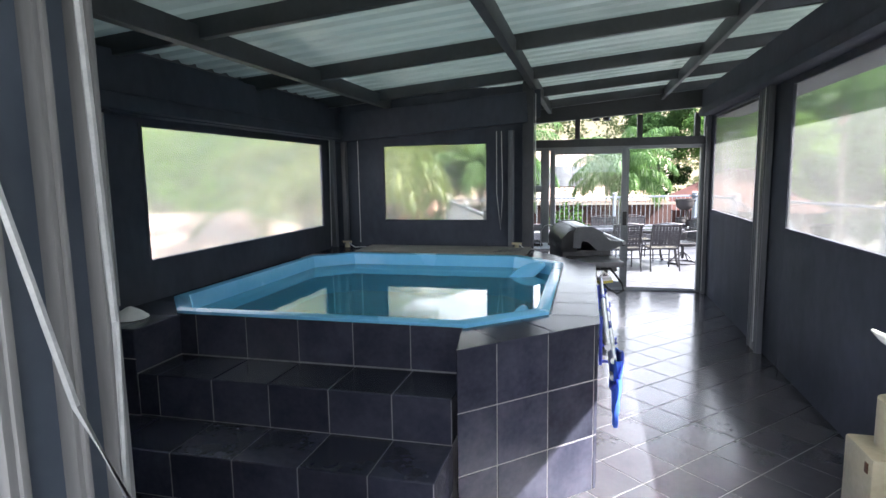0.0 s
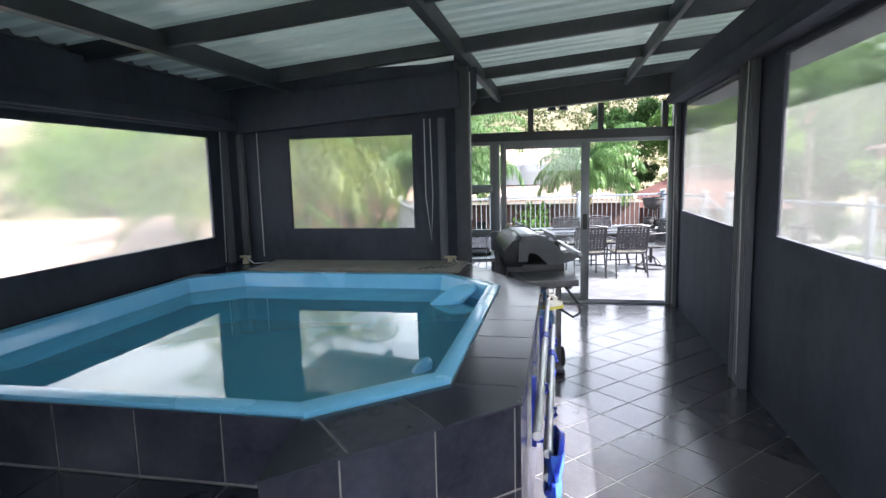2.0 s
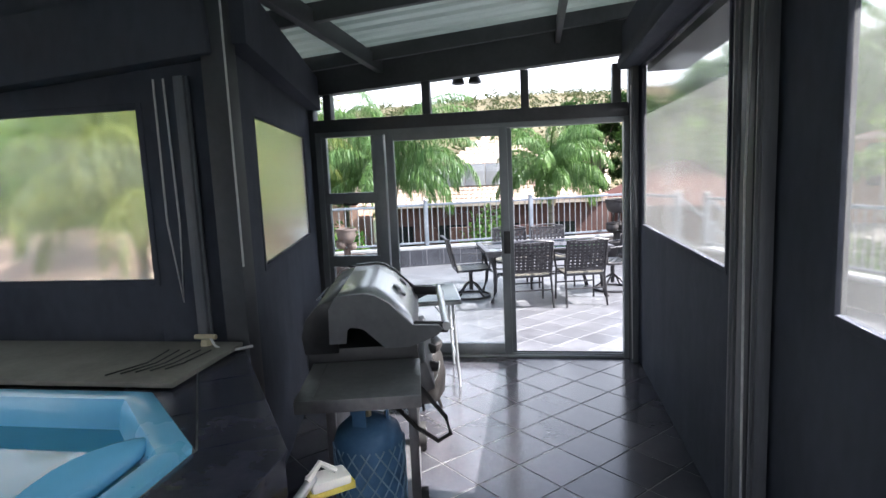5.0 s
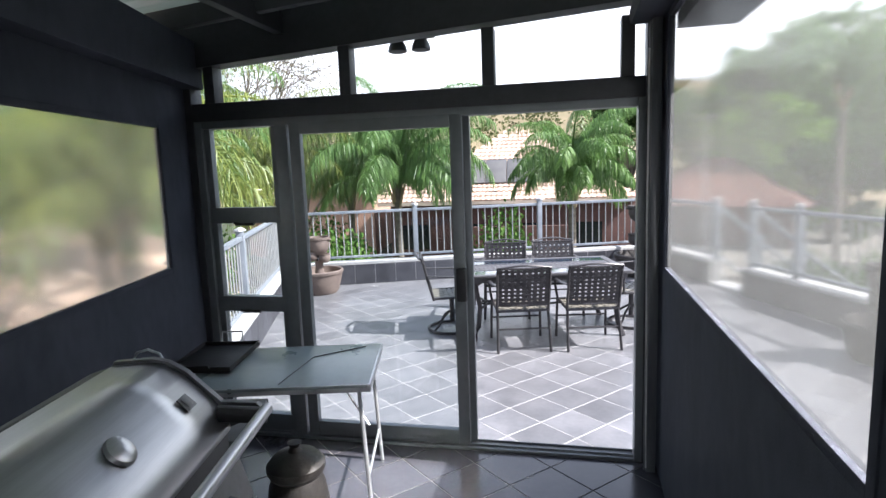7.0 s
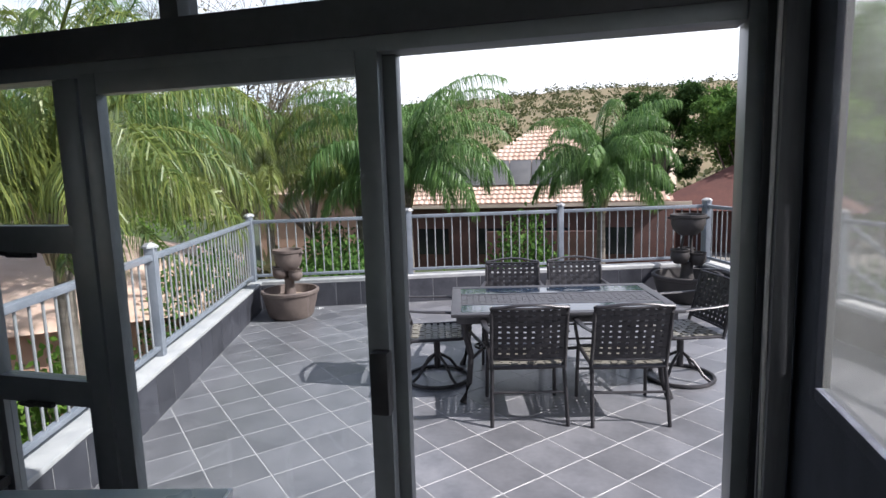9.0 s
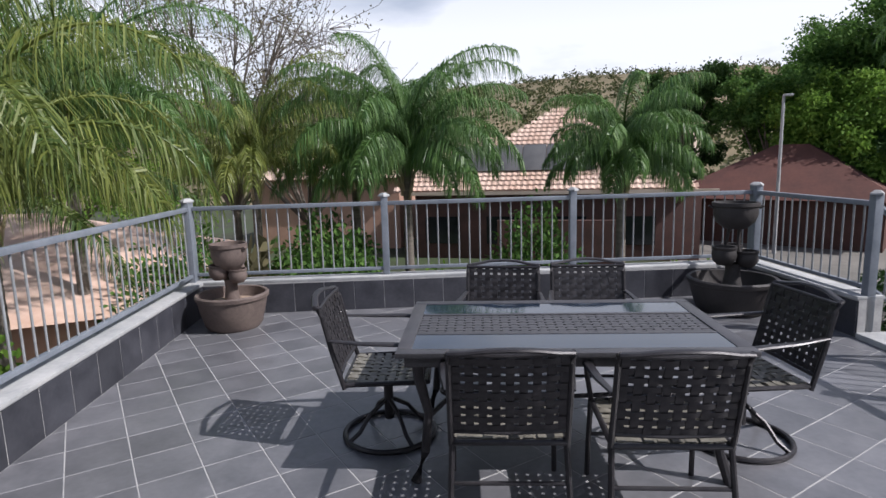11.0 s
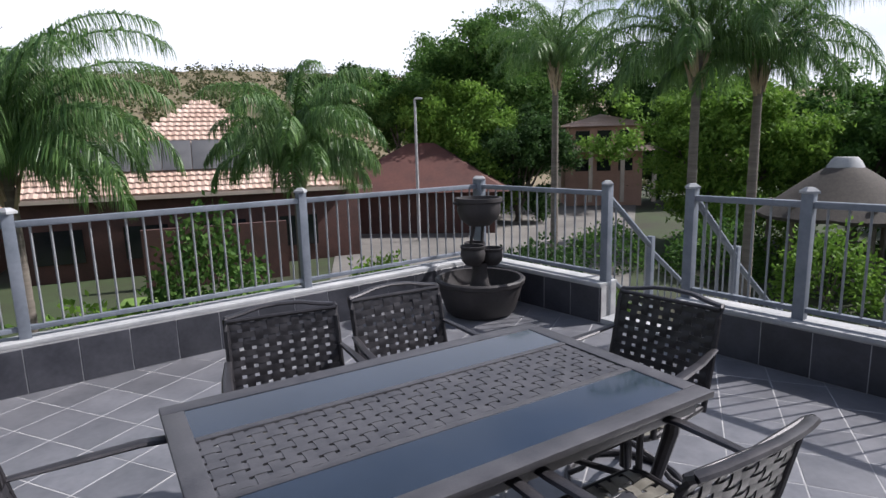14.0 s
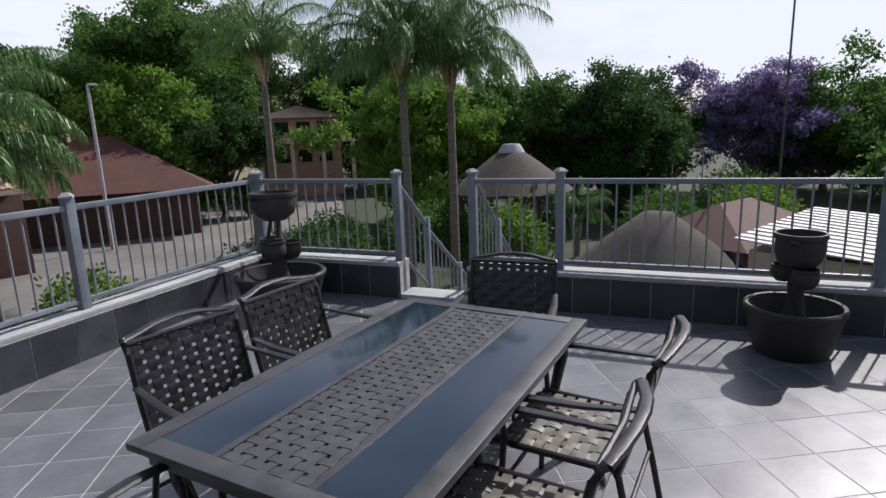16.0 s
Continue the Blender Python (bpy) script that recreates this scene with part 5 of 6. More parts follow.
for sx in (-1, 1):
    for sy in (-1, 1):
        bm = B()
        sweep(bm, [(sx * 0.77, sy * 0.42, TH - 0.03), (sx * 0.76, sy * 0.42, 0.55), (sx * 0.72, sy * 0.39, 0.36), (sx * 0.74, sy * 0.41, 0.15), (sx * 0.79, sy * 0.44, 0.0)], [0.03, 0.028, 0.024, 0.024, 0.03], 10)
        sweep(bm, [(sx * 0.74, sy * 0.4, 0.6), (sx * 0.62, sy * 0.36, 0.66), (sx * 0.55, sy * 0.36, TH - 0.04)], 0.013, 8)
        part("leg", bm, M_CAST, tb, "curved cast leg")
bm = B()
for s in (-1, 1):
    sweep(bm, [(s * 0.72, -0.39, 0.33), (s * 0.6, 0, 0.3), (s * 0.72, 0.39, 0.33)], 0.014, 8)
    sweep(bm, [(s * 0.6 + 0.1 * math.cos(a) * (1 - a / 16), 0.1 * math.sin(a) * (1 - a / 16), 0.31) for a in [k * 0.5 for k in range(20)]], 0.01, 6)
sweep(bm, [(-0.6, 0, 0.3), (0, 0, 0.27), (0.6, 0, 0.3)], 0.014, 8)
part("scroll_stretcher", bm, M_CAST, tb)


def fountain(label, m, mat, s, top_h):
    """A tiered pot fountain: a wide basin, two small pots and a bowl on top."""
    f = thing("pot_fountain", label, "fountain", m)
    bm = B()
    lathe(bm, [(0, 0.0), (0.3 * s, 0.0), (0.34 * s, 0.04), (0.39 * s, 0.2), (0.415 * s, 0.3), (0.435 * s, 0.31), (0.44 * s, 0.345), (0.425 * s, 0.36), (0.395 * s, 0.355), (0.385 * s, 0.3), (0.35 * s, 0.2), (0, 0.19)], 36)
    part("basin", bm, mat, f, "wide round basin")
    bm = B()
    lathe(bm, [(0, 0.19), (0.12 * s, 0.2), (0.09 * s, 0.3), (0.07 * s, 0.42), (0.08 * s, 0.5), (0, 0.5)], 18)
    sweep(bm, [(0.06 * s, 0, 0.5), (0.05 * s, 0.05 * s, 0.7), (0.05 * s, 0.03 * s, top_h - 0.26)], 0.018, 8)
    sweep(bm, [(-0.06 * s, 0.03, 0.5), (-0.07 * s, 0.04 * s, 0.7), (-0.05 * s, 0, top_h - 0.26)], 0.018, 8)
    part("stem", bm, mat, f)
    for x, y, r, z in ((-0.1 * s, -0.08 * s, 0.115, 0.5), (0.12 * s, -0.02 * s, 0.105, 0.47), (0.0, 0.12 * s, 0.1, 0.52)):
        r *= s
        bm = B()
        lathe(bm, [(0, 0), (0.6 * r, 0.0), (0.95 * r, 0.4 * r), (1.05 * r, 0.9 * r), (0.95 * r, 1.3 * r), (1.05 * r, 1.45 * r), (1.05 * r, 1.6 * r), (0.9 * r, 1.6 * r), (0.85 * r, 1.2 * r), (0, 1.1 * r)], 22, (x, y, z))
        part("small_pot", bm, mat, f)
    bm = B()
    r = 0.215 * s
    lathe(bm, [(0, -0.27), (0.5 * r, -0.265), (0.85 * r, -0.2), (0.98 * r, -0.12), (0.96 * r, -0.05), (1.04 * r, -0.035), (1.04 * r, 0.0), (0.93 * r, 0.0), (0.88 * r, -0.07), (0, -0.09)], 30, (0, 0, top_h))
    for s2 in (-1, 1):
        sweep(bm, [(s2 * r * 0.98, -0.02, top_h - 0.06), (s2 * r * 1.14, -0.02, top_h - 0.04), (s2 * r * 1.14, 0.02, top_h - 0.04), (s2 * r * 0.98, 0.02, top_h - 0.06)], 0.012, 6)
    part("top_bowl", bm, mat, f)
    return f


f1 = fountain("tall dark cement pot fountain in the terrace corner", pose(2.86, 14.82, GZ), M_CLAYDARK, 1.0, 1.13)
f2 = fountain("small brown pot fountain filled with gravel in the corner", pose(-2.02, 13.22, GZ), M_CLAY, 0.82, 0.86)
bm = B()
lathe(bm, [(0.3, 0.24), (0.24, 0.265), (0.12, 0.28), (0, 0.285)], 24)
part("gravel", bm, M_GRAVEL, f2, "loose brown gravel")
f3 = fountain("dark pot fountain against the terrace's side parapet", pose(4.42, 10.76, GZ), M_CLAYDARK, 0.74, 0.87)

# ---- outside: ground, neighbours, trees ----
GROUND = -3.3
bm = B()


def hill_z(x, y):
    """Height of the land: flat gardens, then a long dry ridge beyond."""
    z = GROUND + max(0, math.hypot(x, y) - 110) * 0.012
    k = max(0.0, min(1.0, (y * 0.97 - x * 0.1 - 75) / 190))
    return z + k * (33 + 6 * noise.noise((x * 0.01, 1.3, 0)) + 2.5 * noise.noise((x * 0.04, y * 0.02, 5)))


n = 110
g = []
for i in range(n + 1):
    row = []
    for j in range(n + 1):
        x, y = -700 + 1400 * (i / n), -500 + 1400 * (j / n)
        z = hill_z(x, y)
        row.append(bm.verts.new((x, y, z)))
    g.append(row)
for i in range(n):
    for j in range(n):
        bm.faces.new((g[i][j], g[i + 1][j], g[i + 1][j + 1], g[i][j + 1]))
ground = solid("ground", bm, M_HILL, "dry grassy ground rising to a hillside", smooth=60)
bm = B()
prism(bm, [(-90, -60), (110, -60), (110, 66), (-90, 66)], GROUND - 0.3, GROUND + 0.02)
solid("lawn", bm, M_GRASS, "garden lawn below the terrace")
# brighter strip: sunlight on the grass is put into its colour
bm = B()
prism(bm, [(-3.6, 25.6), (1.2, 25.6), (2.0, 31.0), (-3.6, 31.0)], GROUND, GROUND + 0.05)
solid("lawn_patch", bm, M_LAWN, "lawn strip with sunlight painted in, before the neighbouring house")
bm = B()
prism(bm, [(3.0, 29.4), (12.2, 25.1), (31.4, 50.6), (11.2, 57.2), (4.9, 40.2)], GROUND, GROUND + 0.06)
solid("driveway", bm, M_PAVE, "grey paved driveway between the garden and the houses")
bm = B()
prism(bm, [(-34, -14), (-4.5, -14), (-4.5, 11), (-10, 15), (-34, 15)], GROUND - 0.1, GROUND + 0.04)
solid("yard", bm, M_YARD, "pale sunlit paved yard beside the house")
bm = B()
box(bm, (-15, 2, GROUND + 1.1), (0.3, 26, 2.2), bev=0.02)
solid("boundary_wall", bm, M_PINK, "low pink plastered boundary wall")
bm = B()
box(bm, (-0.5, 8.9, (GROUND + FLOOR_OUT - 0.4) / 2), (3, 10, FLOOR_OUT - 0.4 - GROUND))
solid("storey_below", bm, M_HOUSE, "plastered storey under the terrace")


def hip_roof(bm, x0, x1, y0, y1, z, h, over=0.5, ridge=None):
    """A hipped roof over a rectangle, as solid slopes."""
    x0, x1, y0, y1 = x0 - over, x1 + over, y0 - over, y1 + over
    k = min(x1 - x0, y1 - y0) / 2
    if ridge is not None:
        k = ridge
    if x1 - x0 >= y1 - y0:
        r = [(x0 + k, (y0 + y1) / 2), (x1 - k, (y0 + y1) / 2)]
    else:
        r = [((x0 + x1) / 2, y0 + k), ((x0 + x1) / 2, y1 - k)]
    e = [bm.verts.new(p) for p in ((x0, y0, z), (x1, y0, z), (x1, y1, z), (x0, y1, z))]
    u = [bm.verts.new((*p, z + h)) for p in r]
    if x1 - x0 >= y1 - y0:
        for f in ((e[0], e[1], u[1], u[0]), (e[1], e[2], u[1]), (e[2], e[3], u[0], u[1]), (e[3], e[0], u[0])):
            bm.faces.new(f)
    else:
        for f in ((e[0], e[1], u[0]), (e[1], e[2], u[1], u[0]), (e[2], e[3], u[1]), (e[3], e[0], u[0], u[1])):
            bm.faces.new(f)
    bm.faces.new(e[::-1])


def tile_courses(ob, name, x0, x1, y0, z0, y1, z1, mat, cut0=0.0, cut1=0.0, pitch=0.34, wav=0.28):
    """Rolls of roof tile up one slope, from the eave (y0, z0) to (y1, z1); the ends draw in by cut0 and cut1."""
    bm = B()
    rows = round(math.hypot(y1 - y0, z1 - z0) / pitch)
    for r in range(rows):
        f0, f1 = r / rows, (r + 1) / rows
        a, b = x0 + cut0 * f0, x1 - cut1 * f0
        nn = max(2, round((b - a) / (wav / 2)))
        lo, hi = [], []
        for i in range(nn + 1):
            x = a + (b - a) * i / nn
            dz = 0.045 if i % 2 else 0.0
            lo.append(bm.verts.new((x, y0 + (y1 - y0) * f0 - 0.03, z0 + (z1 - z0) * f0 + 0.07 + dz)))
            hi.append(bm.verts.new((x, y0 + (y1 - y0) * f1, z0 + (z1 - z0) * f1 + 0.025 + dz)))
        for i in range(nn):
            bm.faces.new((lo[i], lo[i + 1], hi[i + 1], hi[i]))
    return tagged(part(name, bm, mat, ob, smooth=0), kind="stuff")


h1 = thing("neighbour_house", "neighbouring house with a hipped clay tile roof and solar panels", "house", pose(-1.2, 35.5, 0, 0, 0, 4))
bm = B()
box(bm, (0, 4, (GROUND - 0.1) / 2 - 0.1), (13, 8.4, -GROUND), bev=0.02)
# wall colour already holds the shade under the roof edge
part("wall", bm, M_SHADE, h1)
bm = B()
ap = bm.verts.new((0.3, 4.56, 4.05))
ev = [bm.verts.new(p) for p in ((-5.9, -0.6, -0.05), (6.3, -0.6, -0.05), (6.3, 9.7, -0.05), (-5.9, 9.7, -0.05))]
for i in range(4):
    bm.faces.new((ev[i], ev[(i + 1) % 4], ap))
bm.faces.new(ev[::-1])
hip_roof(bm, -7.0, 3.0, -0.05, 8.6, -0.06, 2.62, over=0.5, ridge=3.4)
part("roof", bm, M_ROOFTILE, h1, "pinkish clay tile roof", smooth=0)
tile_courses(h1, "roof_tiles", -5.9, 6.3, -0.6, -0.05, 4.4, 3.94, M_ROOFTILE, 6.0, 5.9)
tile_courses(h1, "wing_roof_tiles", -7.5, -4.6, -0.56, -0.06, 2.8, 2.5, M_ROOFTILE, 3.0, -2.6)
bm = B()
box(bm, (0, -0.62, -0.12), (14.2, 0.1, 0.16))
part("gutter", bm, M_HOUSE, h1)
slope1 = math.degrees(math.atan2(4.1, 5.16))
for i in range(6):
    bm = B()
    box(bm, (0, 0, 0.13), (1.115, 1.95, 0.04), bev=0.004)
    p = part("solar_panel", bm, M_SOLAR, h1, "dark solar water panel", m=pose(-4.3 + 1.15 * i, 1.2, 1.38, slope1, 0, 0))
for x in (-5.2, -2.2, 0.8, 3.8):
    bm = B()
    box(bm, (x, -0.26, -1.9), (1.6, 0.08, 1.3))
    part("window", bm, M_WINDARK, h1)
bm = B()
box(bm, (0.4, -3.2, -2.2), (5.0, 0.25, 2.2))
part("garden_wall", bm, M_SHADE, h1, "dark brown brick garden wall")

h2 = thing("far_house", "two-storey pink plastered house among the trees", "house", pose(26.4, 48.0, 0.9, 0, 0, -25) @ Matrix.Diagonal((1.15, 0.9, 0.78, 1.0)))
bm = B()
box(bm, (0, 3, -1.5), (5, 6, 8.4))
part("wall", bm, M_PINK, h2)
bm = B()
hip_roof(bm, -2.5, 2.5, 0, 6, 2.4, 1.3, over=0.7)
part("roof", bm, M_ROOFTILE, h2, "clay tile roof", smooth=0)
bm = B()
hip_roof(bm, -3.2, 3.2, -1.6, 0.0, 0.0, 0.5, over=0.2, ridge=0.5)
part("veranda_roof", bm, M_ROOFTILE, h2, smooth=0)
for x in (-1.4, 0.0, 1.4):
    for z in (1.4, -1.3):
        bm = B()
        box(bm, (x, -0.03, z), (0.9, 0.08, 1.2))
        part("window", bm, M_WINDARK, h2)
for x in (-3, -1, 1, 3):
    bm = B()
    box(bm, (x, -1.5, -2.4), (0.25, 0.25, 4.8))
    part("pillar", bm, M_HOUSE, h2)

h3 = thing("red_roof_house", "low house with a dark red tile roof", "house", pose(9.3, 40.5, 0, 0, 0, -25))
bm = B()
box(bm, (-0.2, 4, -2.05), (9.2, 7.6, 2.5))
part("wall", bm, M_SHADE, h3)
bm = B()
hip_roof(bm, -5.0, 4.6, 0, 8, -0.9, 2.7, over=0.6)
part("roof", bm, M_ROOFTILE_DARK, h3, "dark red tile roof", smooth=0)

h4 = thing("orange_house", "orange plastered house behind the palms", "house", pose(-13.5, 37, 0, 0, 0, 8))
bm = B()
box(bm, (0, 3, -1.4), (8, 6, 4.0))
part("wall", bm, M_PINK, h4)
bm = B()
hip_roof(bm, -4, 4, 0, 6, 0.6, 1.9, over=0.5)
part("roof", bm, M_ROOFTILE, h4, smooth=0)
h6 = thing("low_house", "low neighbouring house with a pale tiled roof", "house", pose(-11.5, 14.0, 0, 0, 0, 42))
bm = B()
box(bm, (0, 4.5, -2.3), (15, 9, 2.2))
part("wall", bm, M_PINK, h6)
bm = B()
hip_roof(bm, -7.5, 7.5, 0, 9, -1.3, 1.75, over=0.6)
part("roof", bm, M_ROOFTILE, h6, "pale pinkish tile roof", smooth=0)
h5 = thing("green_roof_house", "distant house with a green roof", "house", pose(4.5, 58, 0, 0, 0, -20))
bm = B()
box(bm, (0, 0, 0), (6, 5, 7))
part("wall", bm, M_HOUSE, h5)
bm = B()
hip_roof(bm, -3, 3, -2.5, 2.5, 3.5, 1.7, over=0.4)
part("roof", bm, M_LEAFDRY, h5, smooth=0)


def thatched(label, m, r, z0, h, cap=True, walls=True):
    """A round or oval thatched roof on poles."""
    t = thing("thatched_gazebo", label, "gazebo", m)
    bm = B()
    prof = [(0.0, z0 + h), (0.12 * r, z0 + h * 0.97), (0.35 * r, z0 + h * 0.74), (0.7 * r, z0 + h * 0.36), (1.0 * r, z0), (0.98 * r, z0 - 0.12), (0.6 * r, z0 + h * 0.3), (0, z0 + h * 0.8)]
    lathe(bm, prof, 36)
    for v in bm.verts:
        v.co += Vector((noise.noise(v.co * 1.3), noise.noise(v.co * 1.3 + Vector((9, 0, 0))), noise.noise(v.co * 2.0))) * 0.06
    part("thatch", bm, M_THATCH, t, "grey weathered thatch")
    if cap:
        bm = B()
        lathe(bm, [(0, z0 + h + 0.12), (0.13 * r, z0 + h + 0.11), (0.17 * r, z0 + h + 0.0), (0.22 * r, z0 + h * 0.87), (0.18 * r, z0 + h * 0.85)], 20)
        part("ridge_cap", bm, M_COPING, t, "pale cement ridge cap")
    for k in range(6):
        a = 2 * math.pi * k / 6
        bm = B()
        tube(bm, (0.85 * r * math.cos(a), 0.85 * r * math.sin(a), GROUND), (0.85 * r * math.cos(a), 0.85 * r * math.sin(a), z0 + 0.25 * h), 0.09, 8)
        part("pole", bm, M_BARK, t)
    return t


thatched("thatched gazebo with a pale ridge cap in the garden", pose(19.4, 23.7, 0), 2.5, -1.0, 1.75)
thatched("large grey thatched roof just below the terrace", pose(13.2, 15.2, 0), 2.8, -2.6, 2.1, cap=False)
oh = thing("outhouse", "small outhouse with a dark red tiled hip roof", "outhouse", pose(16.2, 14.3, 0, 0, 0, -12))
bm = B()
box(bm, (0, 0, -2.35), (3.8, 2.2, 1.9))
part("wall", bm, M_HOUSE, oh)
bm = B()
hip_roof(bm, -2.0, 2.0, -1.2, 1.2, -1.4, 0.85, over=0.3)
part("roof", bm, M_ROOFTILE_DARK, oh, "dark red tile roof", smooth=0)
sh = thing("sheet_roof_shed", "shed with a pale ribbed sheet roof", "shed", pose(14.7, 11.2, 0, 0, 0, -6))
bm = B()
for i in range(26):
    box(bm, (-2.5 + 0.2 * i, 0, -0.95 + 0.03 * (i % 2)), (0.2, 3.6, 0.03), rx=4)
part("roof", bm, M_WHITEROOF, sh, "pale ribbed sheet roof", smooth=0)
bm = B()
box(bm, (0, 0, -2.2), (4.6, 3.2, 2.2))
part("wall", bm, M_HOUSE, sh)
swing = thing("swing_frame", "thin pale metal swing frame on the far lawn", "swing", pose(32.0, 21.0, GROUND, 0, 0, -71))
bm = B()
tube(bm, (-0.75, 0, 3.3), (0.75, 0, 3.3), 0.035, 8)
part("crossbar", bm, M_COPING, swing)
for x in (-0.75, 0.75):
    bm = B()
    tube(bm, (x, 0, 0), (x, 0, 3.3), 0.035, 8)
    part("post", bm, M_COPING, swing)
pl = thing("lamp_pole", "pale thin lamp pole beyond the houses", "pole", pose(8.8, 38.1, 0))
bm = B()
tube(bm, (0, 0, GROUND), (0, 0, 3.9), 0.09, 10, 0.06)
part("shaft", bm, M_COPING, pl)
bm = B()
box(bm, (0.15, -0.1, 3.93), (0.4, 0.16, 0.1), bev=0.03)
part("lamp_head", bm, M_COPING, pl)
ant = thing("radio_mast", "thin dark aerial mast held by a stay", "mast", pose(21.4, 14.4, 0))
bm = B()
tube(bm, (0, 0, GROUND), (0.15, 0, 9.5), 0.05, 8, 0.02)
part("mast", bm, M_STEEL, ant)

# -- foliage --


def quads(name, centres, dirs, widths, mat, parent=None, label=""):
    """Leaves as folded blades: centre lines with a width, joined in one mesh."""
    c, d = np.asarray(centres, float), np.asarray(dirs, float)
    w = np.asarray(widths, float)[:, None]
    rnd = np.random.RandomState(len(c))
    s = np.cross(d, rnd.normal(size=d.shape))
    s /= np.linalg.norm(s, axis=1)[:, None] + 1e-9
    v = np.stack([c, c + d * 0.45 + s * w, c + d, c + d * 0.5 - s * w], 1).reshape(-1, 3)
    k = np.arange(len(c))[:, None] * 4
    me = bpy.data.meshes.new(name)
    me.from_pydata(v.tolist(), [], (k + np.array([[0, 1, 2, 3]])).tolist())
    me.materials.append(mat)
    ob = new(name, me)
    if parent:
        ob.parent = parent
    return tagged(ob, label)


def sprigs(name, centres, dirs, widths, mat, parent, label=""):
    """Small pointed leaves, one facet each, joined in one mesh."""
    c, d = np.asarray(centres, float), np.asarray(dirs, float)
    rnd = np.random.RandomState(len(c))
    sd = np.cross(d, rnd.normal(size=d.shape))
    sd *= (np.asarray(widths, float) / (np.linalg.norm(sd, axis=1) + 1e-9))[:, None]
    v = np.stack([c - sd, c + sd, c + d], 1).reshape(-1, 3)
    me = bpy.data.meshes.new(name)
    me.from_pydata(v.tolist(), [], np.arange(len(v)).reshape(-1, 3).tolist())
    me.materials.append(mat)
    ob = new(name, me)
    ob.parent = parent
    return tagged(ob, label)


def blades(name, pts, widths, mat, parent, label=""):
    """Long leaflets as bent strips: rows of four points each, tapering to the tip."""
    p = np.asarray(pts, float)
    n = len(p)
    rnd = np.random.RandomState(n)
    sd = np.cross(p[:, 1] - p[:, 0], rnd.normal(size=(n, 3)))
    sd /= np.linalg.norm(sd, axis=1)[:, None] + 1e-9
    w = np.asarray(widths, float)[:, None] * sd
    v = np.stack([p[:, 0] - w * 0.5, p[:, 0] + w * 0.5, p[:, 1] - w, p[:, 1] + w, p[:, 2] - w * 0.8, p[:, 2] + w * 0.8, p[:, 3]], 1).reshape(-1, 3)
    k = np.arange(n)[:, None] * 7
    faces = np.concatenate([k + np.array([[0, 1, 3, 2]]), k + np.array([[2, 3, 5, 4]])]).tolist() + (k + np.array([[4, 5, 6]])).tolist()
    me = bpy.data.meshes.new(name)
    me.from_pydata(v.tolist(), [], faces)
    me.materials.append(mat)
    ob = new(name, me)
    ob.parent = parent
    return tagged(ob, label)


